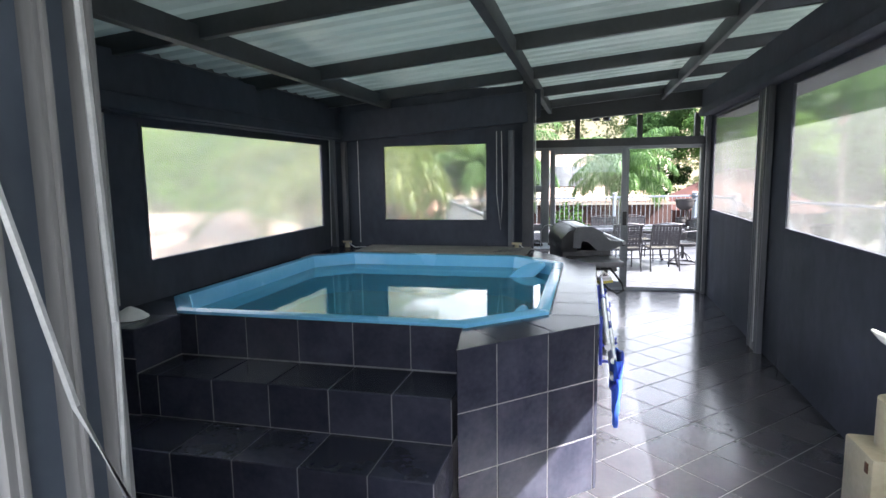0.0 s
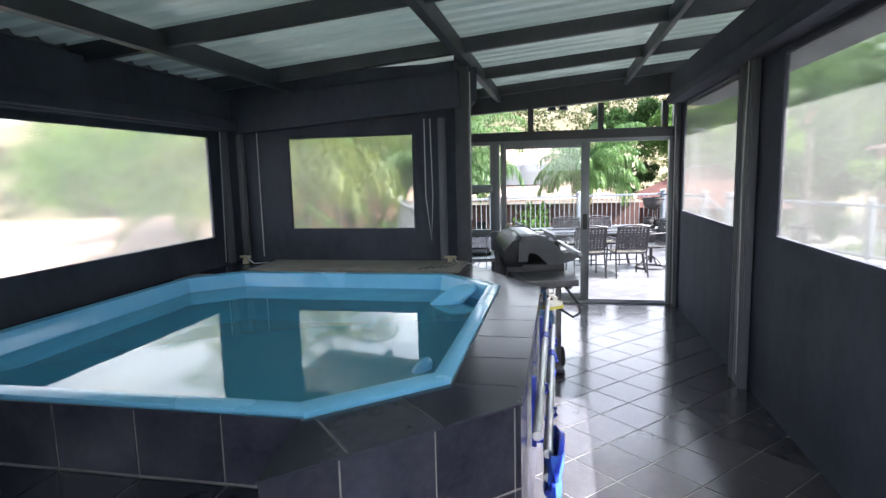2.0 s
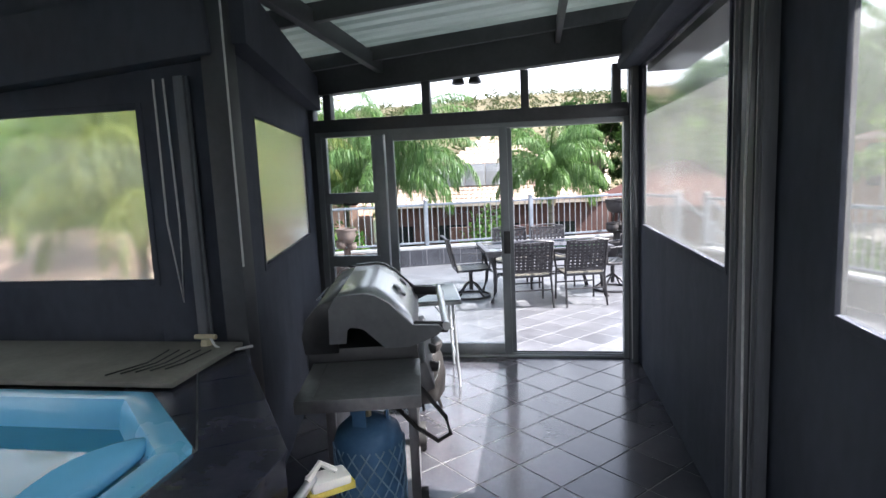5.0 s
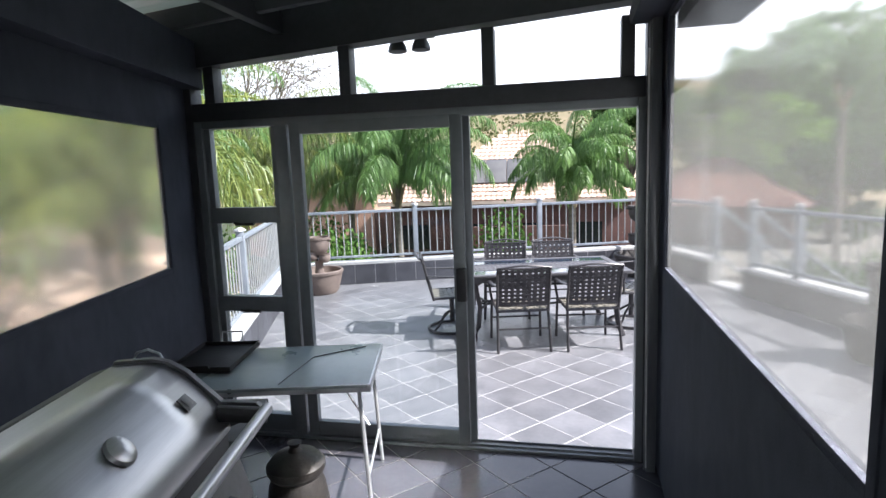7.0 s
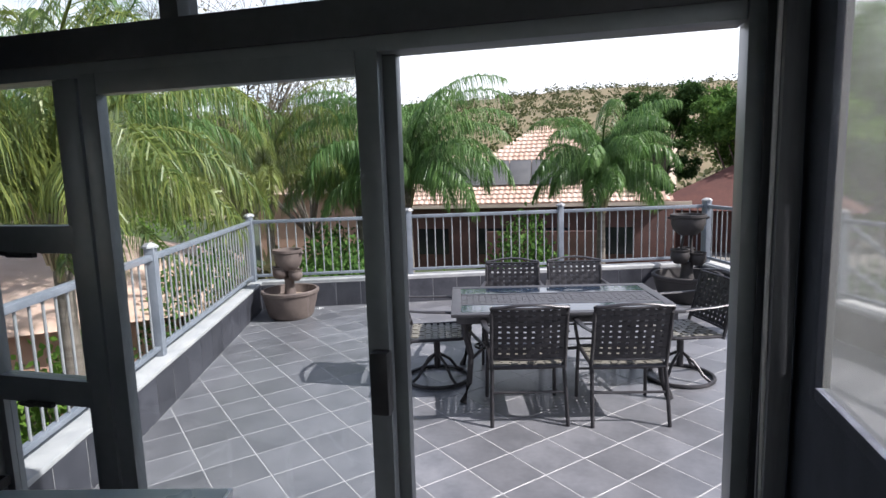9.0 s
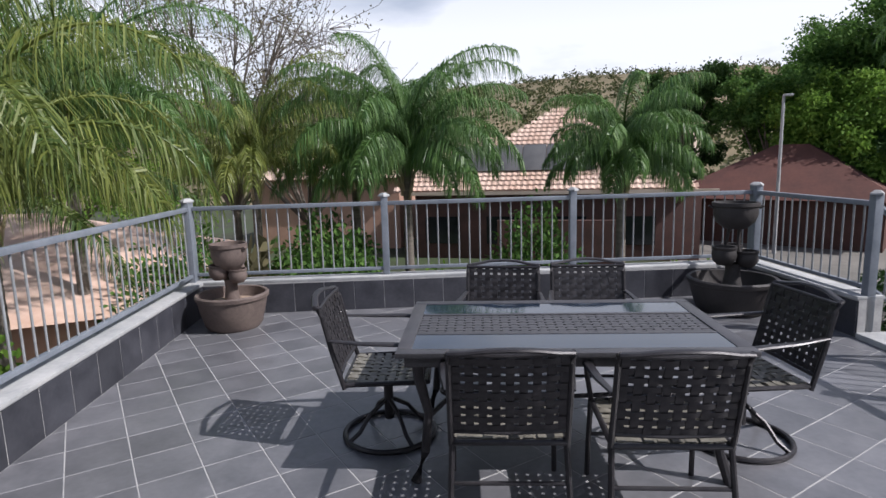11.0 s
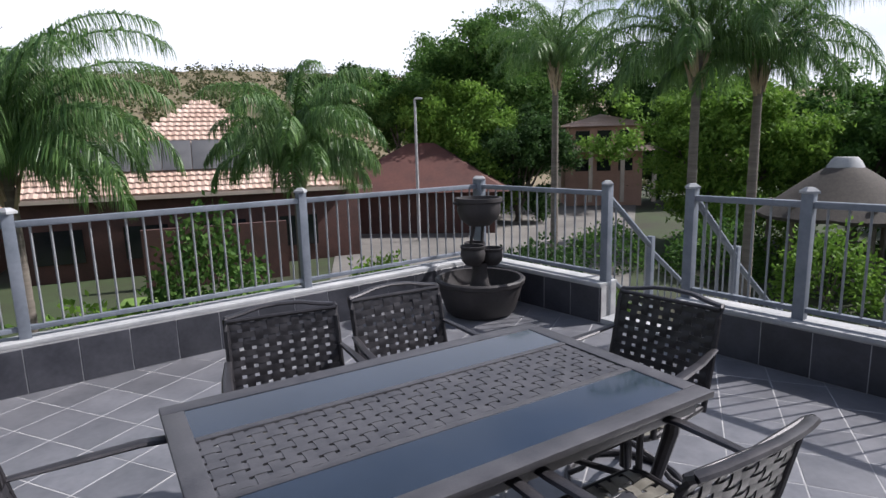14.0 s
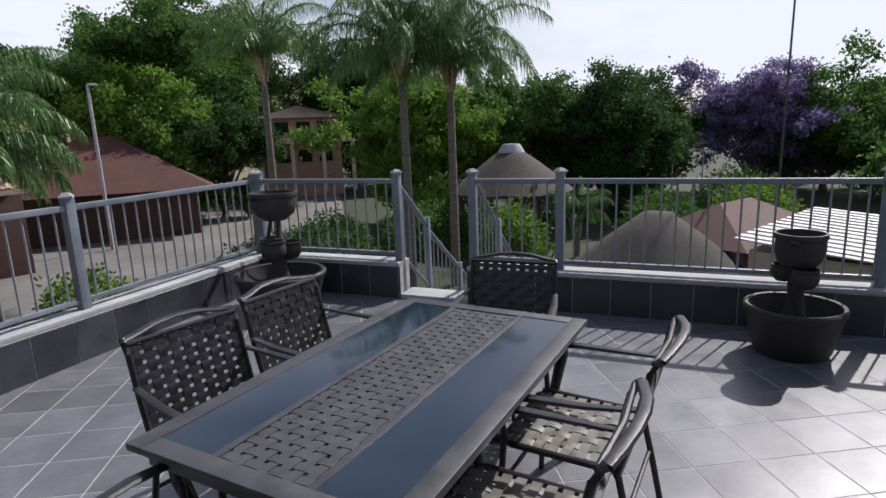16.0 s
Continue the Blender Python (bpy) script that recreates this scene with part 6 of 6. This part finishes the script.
def palm(label, m, height, fronds, length, mat, seed, droop=1.0, trunk_r=0.12, leaf_len=0.6, per=70, oldest=18):
    """A feather palm: ringed trunk, dry boots, arching fronds with curtains of hanging leaflets."""
    rnd = np.random.RandomState(seed)
    p = thing("palm_tree", label, "palm tree", m)
    bm = B()
    prof = []
    for i in range(41):
        f = i / 40
        r = trunk_r * (1.2 - 0.4 * f) * (1 + 0.05 * (i % 2)) * (1.2 if f > 0.93 else 1)
        prof.append((r, height * f))
    lathe(bm, prof + [(0, height)], 14)
    part("trunk", bm, M_PALMBARK, p, "grey ringed trunk")
    bm = B()
    for i in range(16):
        a, f = rnd.uniform(0, 6.28), rnd.uniform(0.0, 1.0)
        z = height - 0.7 * f
        sweep(bm, [(trunk_r * 0.9 * math.cos(a), trunk_r * 0.9 * math.sin(a), z - 0.25), (trunk_r * 1.5 * math.cos(a), trunk_r * 1.5 * math.sin(a), z + 0.05), (trunk_r * 2.6 * math.cos(a), trunk_r * 2.6 * math.sin(a), z + 0.4)], [0.07, 0.05, 0.02], 5, 0.5)
    part("dry_skirt", bm, M_STRAW, p, "dry straw-coloured frond bases")
    pts4, ws = [], []
    bm = B()
    nseg = 16
    for k in range(fronds):
        age = (k + rnd.uniform(0.2, 0.8)) / fronds
        az = 2.4 * k + rnd.uniform(-0.3, 0.3)
        e0 = math.radians(88 - (88 - oldest) * age + rnd.uniform(-6, 6))
        e1 = math.radians(-20 - 62 * min(1.0, age * 1.6) + rnd.uniform(-8, 8)) * droop
        ln = length * (1.2 - 0.48 * age) * rnd.uniform(0.92, 1.06)
        twist = rnd.uniform(-0.25, 0.25)
        line, pos = [], np.array([0, 0, height], float)
        for q in range(nseg + 1):
            line.append(pos.copy())
            f = q / nseg
            e = e0 - (e0 - e1) * f ** 1.5
            a = az + twist * f
            pos = pos + np.array([math.cos(a) * math.cos(e), math.sin(a) * math.cos(e), math.sin(e)]) * ln / nseg
        sweep(bm, line, [0.032 * (1 - i / (nseg + 1)) + 0.005 for i in range(nseg + 1)], 5)
        line = np.array(line)
        f = 0.13 + 0.87 * (np.arange(per * 2) // 2 + rnd.rand(per * 2)) / per
        f = np.minimum(f, 0.999)
        i0 = (f * nseg).astype(int)
        t = line[i0 + 1] - line[i0]
        base = line[i0] + t * (f * nseg - i0)[:, None]
        t /= np.linalg.norm(t, axis=1)[:, None]
        sd = np.cross(t, [0, 0, 1.0])
        sd /= np.linalg.norm(sd, axis=1)[:, None] + 1e-9
        upv = np.cross(sd, t)
        sg = np.where(np.arange(per * 2) % 2, 1.0, -1.0)[:, None]
        L2 = (leaf_len * (0.35 + 0.65 * np.sin(math.pi * np.minimum(f * 0.85 + 0.12, 1.0))) * rnd.uniform(0.8, 1.2, per * 2))[:, None]
        d0 = t * 0.5 + sd * sg * 0.8 + upv * rnd.uniform(-0.35, 0.75, (per * 2, 1))
        d0 /= np.linalg.norm(d0, axis=1)[:, None]
        g1 = d0 * 0.6 + np.array([0, 0, -0.9]) * droop
        g1 /= np.linalg.norm(g1, axis=1)[:, None]
        g2 = d0 * 0.18 + np.array([0, 0, -1.0]) * droop
        g2 /= np.linalg.norm(g2, axis=1)[:, None]
        p1 = base + d0 * L2 * 0.2
        p2 = p1 + g1 * L2 * 0.4
        pts4.append(np.stack([base, p1, p2, p2 + g2 * L2 * 0.5], 1))
        ws.append(rnd.uniform(0.008, 0.013, per * 2))
    part("rachis", bm, mat, p)
    blades("fronds", np.concatenate(pts4), np.concatenate(ws), mat, p, "arching feathery fronds")
    return p


def tree(name, label, m, height, crown_r, mat, seed, leaves=5000, leaf=0.22, trunk_r=0.22, lobes=9, flat=0.75, bare=False, base=0.35):
    """A broad-leaved tree: tapered trunk, forking limbs, a ragged crown of leaf clumps."""
    rnd = np.random.RandomState(seed)
    t = thing(name, label, "tree", m)
    bm = B()
    fork = height * base
    sweep(bm, [(0, 0, 0), (0.08, 0.03, fork * 0.5), (0.02, 0.1, fork)], [trunk_r * 1.3, trunk_r, trunk_r * 0.85], 10)
    tips = []
    for k in range(lobes):
        a = 2.4 * k + rnd.uniform(-0.4, 0.4)
        rr = crown_r * (0.25 + 0.6 * math.sqrt((k + 0.5) / lobes))
        tip = np.array([rr * math.cos(a), rr * math.sin(a), height - crown_r * flat * (0.25 + 1.0 * (rr / crown_r) ** 2) * rnd.uniform(0.7, 1.25)])
        tip[2] = max(tip[2], fork + 0.3)
        mid = tip * 0.5 + np.array([0, 0, fork * 0.45]) + rnd.normal(size=3) * 0.15 * crown_r * 0.4
        sweep(bm, [(0.02, 0.1, fork * 0.9), mid, tip], [trunk_r * 0.55, trunk_r * 0.3, trunk_r * 0.08], 6)
        tips.append(tip)
        if not bare:
            zz = rnd.uniform(0.22, 0.75) * height
            aa = rnd.uniform(0, 6.28)
            tips.append(np.array([0.62 * crown_r * math.cos(aa), 0.62 * crown_r * math.sin(aa), zz]))
        for q in range(5 if bare else 2):
            e = tip + rnd.normal(size=3) * crown_r * 0.28
            sweep(bm, [mid * 0.4 + tip * 0.6, tip * 0.5 + e * 0.5 + rnd.normal(size=3) * 0.1, e], [trunk_r * 0.14, trunk_r * 0.09, trunk_r * 0.03], 4)
            if bare:
                for _ in range(5):
                    e2 = e + rnd.normal(size=3) * crown_r * 0.17 + np.array([0, 0, 0.2])
                    sweep(bm, [tip * 0.4 + e * 0.6, e * 0.4 + e2 * 0.6 + rnd.normal(size=3) * 0.08, e2], [trunk_r * 0.07, trunk_r * 0.05, 0.008], 4)
            else:
                tips.append(e)
    part("trunk", bm, M_BARK, t, "forking trunk and limbs")
    tips = np.array(tips)
    leaves = int(leaves * (1.5 if bare else 5.0))
    k = rnd.randint(0, len(tips), leaves)
    sub = rnd.normal(size=(len(tips), 7, 3)) * crown_r * 0.17
    cen = tips[k] + sub[k, rnd.randint(0, 7, leaves)] + rnd.normal(size=(leaves, 3)) * crown_r * np.array([0.085, 0.085, 0.06])
    d = rnd.normal(size=(leaves, 3))
    d[:, 2] -= 0.3
    d /= np.linalg.norm(d, axis=1)[:, None]
    sprigs("crown", cen, d * leaf * 0.8 * rnd.uniform(0.6, 1.3, (leaves, 1)), leaf * 0.27 * np.ones(leaves), mat, t, "ragged leafy crown")
    return t


def bush(label, m, r, h, mat, seed, leaves=1800, leaf=0.16):
    rnd = np.random.RandomState(seed)
    b = thing("bush", label, "bush", m)
    leaves = int(leaves * max(1.0, r * h / 2.2))
    u = rnd.normal(size=(leaves, 3))
    u /= np.linalg.norm(u, axis=1)[:, None]
    rad = rnd.uniform(0.55, 1.0, (leaves, 1)) ** 0.5
    c = u * rad * np.array([r, r, h])
    for i in range(leaves):
        c[i] *= 1 + 0.3 * noise.noise(Vector(u[i] * 2.5) + Vector((seed, 0, 0)))
    c[:, 2] = np.abs(c[:, 2])
    d = u + rnd.normal(size=(leaves, 3)) * 0.7
    d /= np.linalg.norm(d, axis=1)[:, None]
    quads("foliage", c, d * leaf * rnd.uniform(0.6, 1.3, (leaves, 1)), leaf * 0.3 * np.ones(leaves), mat, b)
    bm = B()
    for k in range(5):
        a = 1.3 * k
        tube(bm, (0, 0, 0), (0.5 * r * math.cos(a), 0.5 * r * math.sin(a), 0.7 * h), 0.03, 6, 0.012)
    part("stems", bm, M_BARK, b)
    return b


G = GROUND
palm("queen palm with drooping green fronds beyond the railing", pose(-3.55, 22.6, G), 4.7, 36, 3.9, M_PALM, 3, leaf_len=0.8, per=170)
palm("queen palm with drooping green fronds before the tiled roof", pose(1.83, 23.7, G), 4.6, 30, 2.75, M_PALM, 4, leaf_len=0.7, per=150, oldest=10)
palm("slender palm behind the first", pose(-5.6, 23.8, G), 4.6, 26, 3.6, M_PALM, 5, leaf_len=0.8, per=110)
palm("yellow-green palm with hanging fronds", pose(-7.4, 21.5, G), 4.7, 26, 3.6, M_PALMYEL, 16, leaf_len=0.8, per=110)
palm("yellowing palm with arching fronds close to the terrace", pose(-6.9, 14.3, G), 4.6, 22, 4.3, M_PALMMIX, 6, 0.8, leaf_len=0.5, per=150, oldest=0)
palm("tall palm behind the yellowing one", pose(-8.6, 17.2, G), 5.6, 34, 4.4, M_PALM, 7, leaf_len=0.85, per=130)
palm("yellow-green palm beyond the spa windows", pose(-4.9, 12.6, G), 4.6, 26, 3.6, M_PALMYEL, 17, leaf_len=0.85, per=80)
palm("tall palm at the stair side", pose(11.53, 21.80, G), 7.0, 28, 3.7, M_PALM, 8, 0.9, leaf_len=0.75, per=120, oldest=5)
palm("second tall palm at the stair side", pose(13.2, 21.5, G), 6.8, 26, 3.7, M_PALM, 9, 0.9, leaf_len=0.75, per=120, oldest=5)
palm("palm before the pink house", pose(11.03, 28.00, G), 7.4, 24, 3.4, M_PALM, 10, 0.8, leaf_len=0.75, per=80, oldest=30)
palm("young palm in the garden", pose(18.5, 20.2, G), 1.6, 14, 1.6, M_PALM, 12, leaf_len=0.45)
bush("spiky palm clump below the rail", pose(-6.5, 19.0, G), 1.7, 2.6, M_LEAFDRY, 1, 1500, 0.5)
tree("tree", "half-bare tree with thin grey branches", pose(-9.6, 23.5, G), 10.4, 3.6, M_LEAFDRY, 20, 1800, 0.12, trunk_r=0.14, lobes=18, bare=True)
tree("tree", "dry feathery tree with bare twigs behind the palms", pose(-8.8, 26.5, G), 8.2, 3.2, M_LEAFDRY, 21, 2600, 0.12, trunk_r=0.12, lobes=18, bare=True)
tree("tree", "rounded dark tree beyond the tiled roof", pose(6.2, 52, G), 9.6, 2.4, M_LEAFDARK, 22, 9000, 0.3, lobes=10)
tree("tree", "tall broad green tree", pose(14.0, 45, G), 7.4, 3.6, M_LEAFBRIGHT, 23, 13000, 0.3, lobes=12)
tree("tree", "tall broad dark tree", pose(17.0, 50, G), 12.4, 4.6, M_LEAF, 24, 14000, 0.3, lobes=14)
tree("tree", "dense dark leafy shade tree", pose(33, 50, G), 10.5, 5.0, M_LEAFDARK, 25, 14000, 0.32, lobes=14, base=0.2)
tree("tree", "dark shady tree beside the road", pose(11.0, 49, G), 9.4, 3.0, M_LEAF, 26, 8000, 0.26, lobes=12, base=0.2)
tree("tree", "tall dark tree behind the pink house", pose(23.5, 55, G), 13.0, 5.0, M_LEAF, 41, 13000, 0.32, lobes=14, base=0.15)
tree("tree", "dark leafy tree before the pink house", pose(16.8, 43, G), 6.6, 2.8, M_LEAFDARK, 42, 11000, 0.24, lobes=12, base=0.1)
tree("tree", "dark shady garden tree beside the pink house", pose(35, 46, G), 9.0, 3.8, M_LEAFDARK, 43, 12000, 0.26, lobes=12, base=0.1)
tree("tree", "sunlit bright green tree behind the palms", pose(21.5, 31.0, G), 6.6, 3.4, M_LEAFBRIGHT, 27, 12000, 0.24, lobes=12, base=0.2)
tree("tree", "leafy tree by the gazebo", pose(26.5, 28.5, G), 6.8, 3.2, M_LEAF, 28, 13000, 0.24, lobes=14, base=0.15)
tree("tree", "dense dark green tree behind the gazebo", pose(29.5, 24.5, G), 6.6, 3.6, M_LEAFDARK, 29, 13000, 0.24, lobes=14, base=0.12)
tree("jacaranda_tree", "jacaranda in mauve bloom", pose(42.5, 20.4, G), 6.9, 3.6, M_LEAFPURPLE, 30, 12000, 0.28, lobes=14, base=0.15)
tree("tree", "dark hedge-like evergreen garden tree", pose(37, 27.5, G), 6.2, 4.0, M_LEAFDARK, 31, 12000, 0.28, lobes=14, base=0.12)
tree("tree", "green tree at the garden's far side", pose(44, 16.5, G), 6.0, 4.0, M_LEAF, 32, 11000, 0.28, lobes=12, base=0.12)
tree("tree", "low green tree at the garden's far side", pose(40, 10, G), 6.4, 4.2, M_LEAF, 36, 11000, 0.28, lobes=12, base=0.12)
tree("tree", "low dark tree beside the tiled roof", pose(-2.5, 51, G), 5.6, 3.2, M_LEAF, 33, 7000, 0.28, lobes=12, base=0.2)
tree("tree", "green tree on the slope", pose(1.8, 55, G), 6.2, 3.0, M_LEAFDARK, 34, 7000, 0.28, lobes=12, base=0.2)
tree("tree", "bare-limbed tree beyond the spa", pose(-24, 30.0, G), 9.0, 5.0, M_LEAFBRIGHT, 35, 5000, 0.25, lobes=12, base=0.2)
tree("tree", "leafy green tree beyond the side windows", pose(15, 2.5, G), 8.5, 4.2, M_LEAF, 37, 7000, 0.3, lobes=12, base=0.15)
tree("tree", "second leafy tree beyond the side windows", pose(24, 8.5, G), 4.8, 3.0, M_LEAF, 38, 5000, 0.3, lobes=12, base=0.15)
tree("tree", "leafy green tree beyond the spa windows", pose(-18, 6.0, G), 7.2, 3.8, M_LEAFBRIGHT, 39, 6000, 0.3, lobes=12, base=0.15)
for i, (x, y, r, h, mt) in enumerate(((-0.2, 22.0, 1.4, 3.5, M_LEAF), (-4.4, 19.7, 2.0, 3.1, M_LEAF), (-2.2, 21.0, 0.9, 2.2, M_LEAFBRIGHT), (-7.2, 18.2, 1.6, 3.0, M_LEAF), (-6.0, 22.8, 1.8, 3.2, M_LEAF), (4.4, 26.5, 1.3, 1.6, M_LEAFBRIGHT), (-6.4, 11.4, 1.1, 2.8, M_LEAF), (-5.9, 13.2, 1.0, 2.6, M_LEAFBRIGHT), (-2.4, 24.6, 1.0, 1.2, M_LEAFBRIGHT), (-8.6, 20.5, 2.0, 2.8, M_LEAF), (8.6, 21.5, 1.0, 1.4, M_LEAFBRIGHT),
                                      (16.2, 21.5, 1.4, 2.2, M_LEAFBRIGHT), (9.6, 26.5, 1.6, 1.6, M_LEAFDARK), (19.5, 27.5, 2.2, 2.6, M_LEAFBRIGHT), (16.5, 26.0, 1.8, 2.0, M_LEAF), (14.0, 29.0, 1.8, 1.6, M_LEAF),
                                      (23.5, 19.0, 1.8, 2.0, M_LEAF), (27.5, 16.5, 2.0, 2.2, M_LEAFBRIGHT), (31.0, 18.0, 2.4, 2.4, M_LEAFDARK))):
    bush("rounded green garden bush below the terrace", pose(x, y, G + 0.05), r, h, mt, 40 + i)
# wooded hillside
rnd = np.random.RandomState(77)
cs, ds = [], []
for k in range(3000):
    x, y = rnd.uniform(-160, 170), rnd.uniform(62, 285)
    z = hill_z(x, y)
    r = rnd.uniform(0.8, 2.4)
    for q in range(16):
        cs.append((x + rnd.normal() * r * 0.6, y + rnd.normal() * r * 0.6, z + abs(rnd.normal()) * r * 0.6))
        v = rnd.normal(size=3)
        ds.append(v / np.linalg.norm(v) * 0.9)
tagged(quads("hillside_woods", cs, ds, np.full(len(cs), 0.36), M_SCRUB, None, "scattered scrub and trees over the dry hillside"), category="woods", kind="stuff")

# ---- tile pieces of floors, spa and parapets ----
lay_tiles(floor, [[(-2.18, 0.4), (2.19, 0.4), (2.19, YD - 0.06), (-0.64, YD - 0.06), (-2.18, YB)]], 0.312, 47, (-0.098, 0.084), M_TILE_IN, pose(0, 0, 0), thick=0.006, gap=0.006, name="floor_tile", near=(1.2, 4.5))


def upright(x0, y0, x1, y1, z0, n):
    """A plane standing on the line from (x0, y0) to (x1, y1): local x along, local y up, local z to the right-hand side."""
    a = math.degrees(math.atan2(y1 - y0, x1 - x0))
    return pose(x0, y0, z0, 0, 0, a) @ pose(0, 0, 0, 90, 0, 0)


def clad(parent, x0, y0, x1, y1, z0, z1, size, mat, start=0.0, name="tile"):
    """Tiles on an upright face; the face looks to the right of the line."""
    ln = math.hypot(x1 - x0, y1 - y0)
    lay_tiles(parent, [[(0, 0), (ln, 0), (ln, z1 - z0), (0, z1 - z0)]], size, 0, (start, 0), mat, upright(x0, y0, x1, y1, z0, 0), name=name)


clad(spa_base, 0.02, 2.29, 0.645, 2.885, 0.006, SPA_H, (0.31, 0.308), M_TILE_SPA, 0.22)
clad(spa_base, 0.645, 2.885, 0.645, 4.845, 0.006, SPA_H, (0.33, 0.308), M_TILE_SPA)
clad(spa_base, 0.645, 4.845, -0.01, YB - 0.09, 0.006, SPA_H, (0.33, 0.308), M_TILE_SPA)
clad(spa_base, -2.16, 2.29, -1.72, 2.29, 0.46, SPA_H, (0.33, 0.31), M_TILE_SPA)
clad(spa_base, -1.72, 2.29, -1.72, 2.645, 0.69, SPA_H, (0.36, 0.31), M_TILE_SPA)
clad(spa_base, -1.72, 2.645, -0.03, 2.645, 0.69, SPA_H, (0.325, 0.31), M_TILE_SPA, 0.11)
flat = pose(0, 0, SPA_H - 0.006)
cop = [[(0.655, 2.875), (0.655, 4.85), (0.39, 4.83), (0.39, 3.03)], [(0.655, 4.85), (0.0, YB - 0.08), (0.0, 5.2), (0.39, 4.83)],
       [(0.02, 2.278), (0.655, 2.875), (0.39, 3.03), (-0.03, 2.64)], [(-2.15, 5.21), (0.0, 5.21), (0.0, YB - 0.08), (-2.15, YB - 0.03)],
       [(-2.15, 2.28), (-1.71, 2.28), (-1.71, 2.67), (-2.05, 3.0), (-2.15, 3.0)], [(-2.15, 3.0), (-2.05, 3.0), (-2.05, 4.9), (-2.15, 4.9)]]
lay_tiles(spa_base, [cop[0]], (0.5, 0.31), 0, (0.3, 3.03), M_TILE_SPA, flat)
lay_tiles(spa_base, [cop[1]], (0.9, 0.3), 32, (0.39, 4.83), M_TILE_SPA, flat)
lay_tiles(spa_base, [cop[2]], (0.31, 0.6), 42.5, (0.02, 2.2), M_TILE_SPA, flat)
lay_tiles(spa_base, cop[3:], 0.33, 0, (-2.15, 2.28), M_TILE_SPA, flat)
for i in range(3):
    top, yf = 0.69 - 0.23 * i, 2.30 - 0.33 * i
    xa = -1.995 if i else -1.725
    lay_tiles(steps, [[(xa, yf), (-0.012, yf), (-0.012, yf + 0.34), (xa, yf + 0.34)]], (0.325, 0.34), 0, (-0.3, yf), M_TILE_SPA, pose(0, 0, top - 0.0065))
    clad(steps, xa, yf, -0.012, yf, top - 0.228, top - 0.006, (0.325, 0.228), M_TILE_SPA, -0.3 - xa + 0.325)
    clad(steps, -0.012, yf, -0.012, yf + 0.34, top - 0.228, top - 0.006, (0.35, 0.228), M_TILE_SPA)
inner1 = clip_poly([tw(-6.27, -DEEP), tw(-0.1, -DEEP), tw(-0.1, -0.1), tw(-6.27, -0.1)], [(-12, 8.57), (12, 8.57), (12, 25), (-12, 25)])
inner2 = clip_poly([tw(-6.27, -DEEP), tw(-0.1, -DEEP), tw(-0.1, -0.1), tw(-6.27, -0.1)], [(2.36, 3.5), (12, 3.5), (12, 8.57), (2.36, 8.57)])
lay_tiles(terrace, [inner1, inner2], 0.326, 49, (0.066, 0.0), M_TILE_OUT, pose(0, 0, FLOOR_OUT - 0.006), thick=0.006, gap=0.006, name="floor_tile", near=(0.8, 11.2))
for nm, a, b in (("parapet_back", (-6.26, -0.11), (-0.11, -0.11)), ("parapet_left", (-6.26, -DEEP + 8.6), (-6.26, -0.11)), ("parapet_right", (-0.11, -0.11), (-0.11, -1.78)), ("parapet_gate", (-0.11, -2.49), (-0.11, -9.5))):
    ln = math.hypot(b[0] - a[0], b[1] - a[1])
    lay_tiles(parapets[nm], [[(0, 0), (ln, 0), (ln, 0.325), (0, 0.325)]], (0.33, 0.33), 0, (0, 0), M_TILE_PAR, upright(*a, *b, FLOOR_OUT, 0), name="tile")
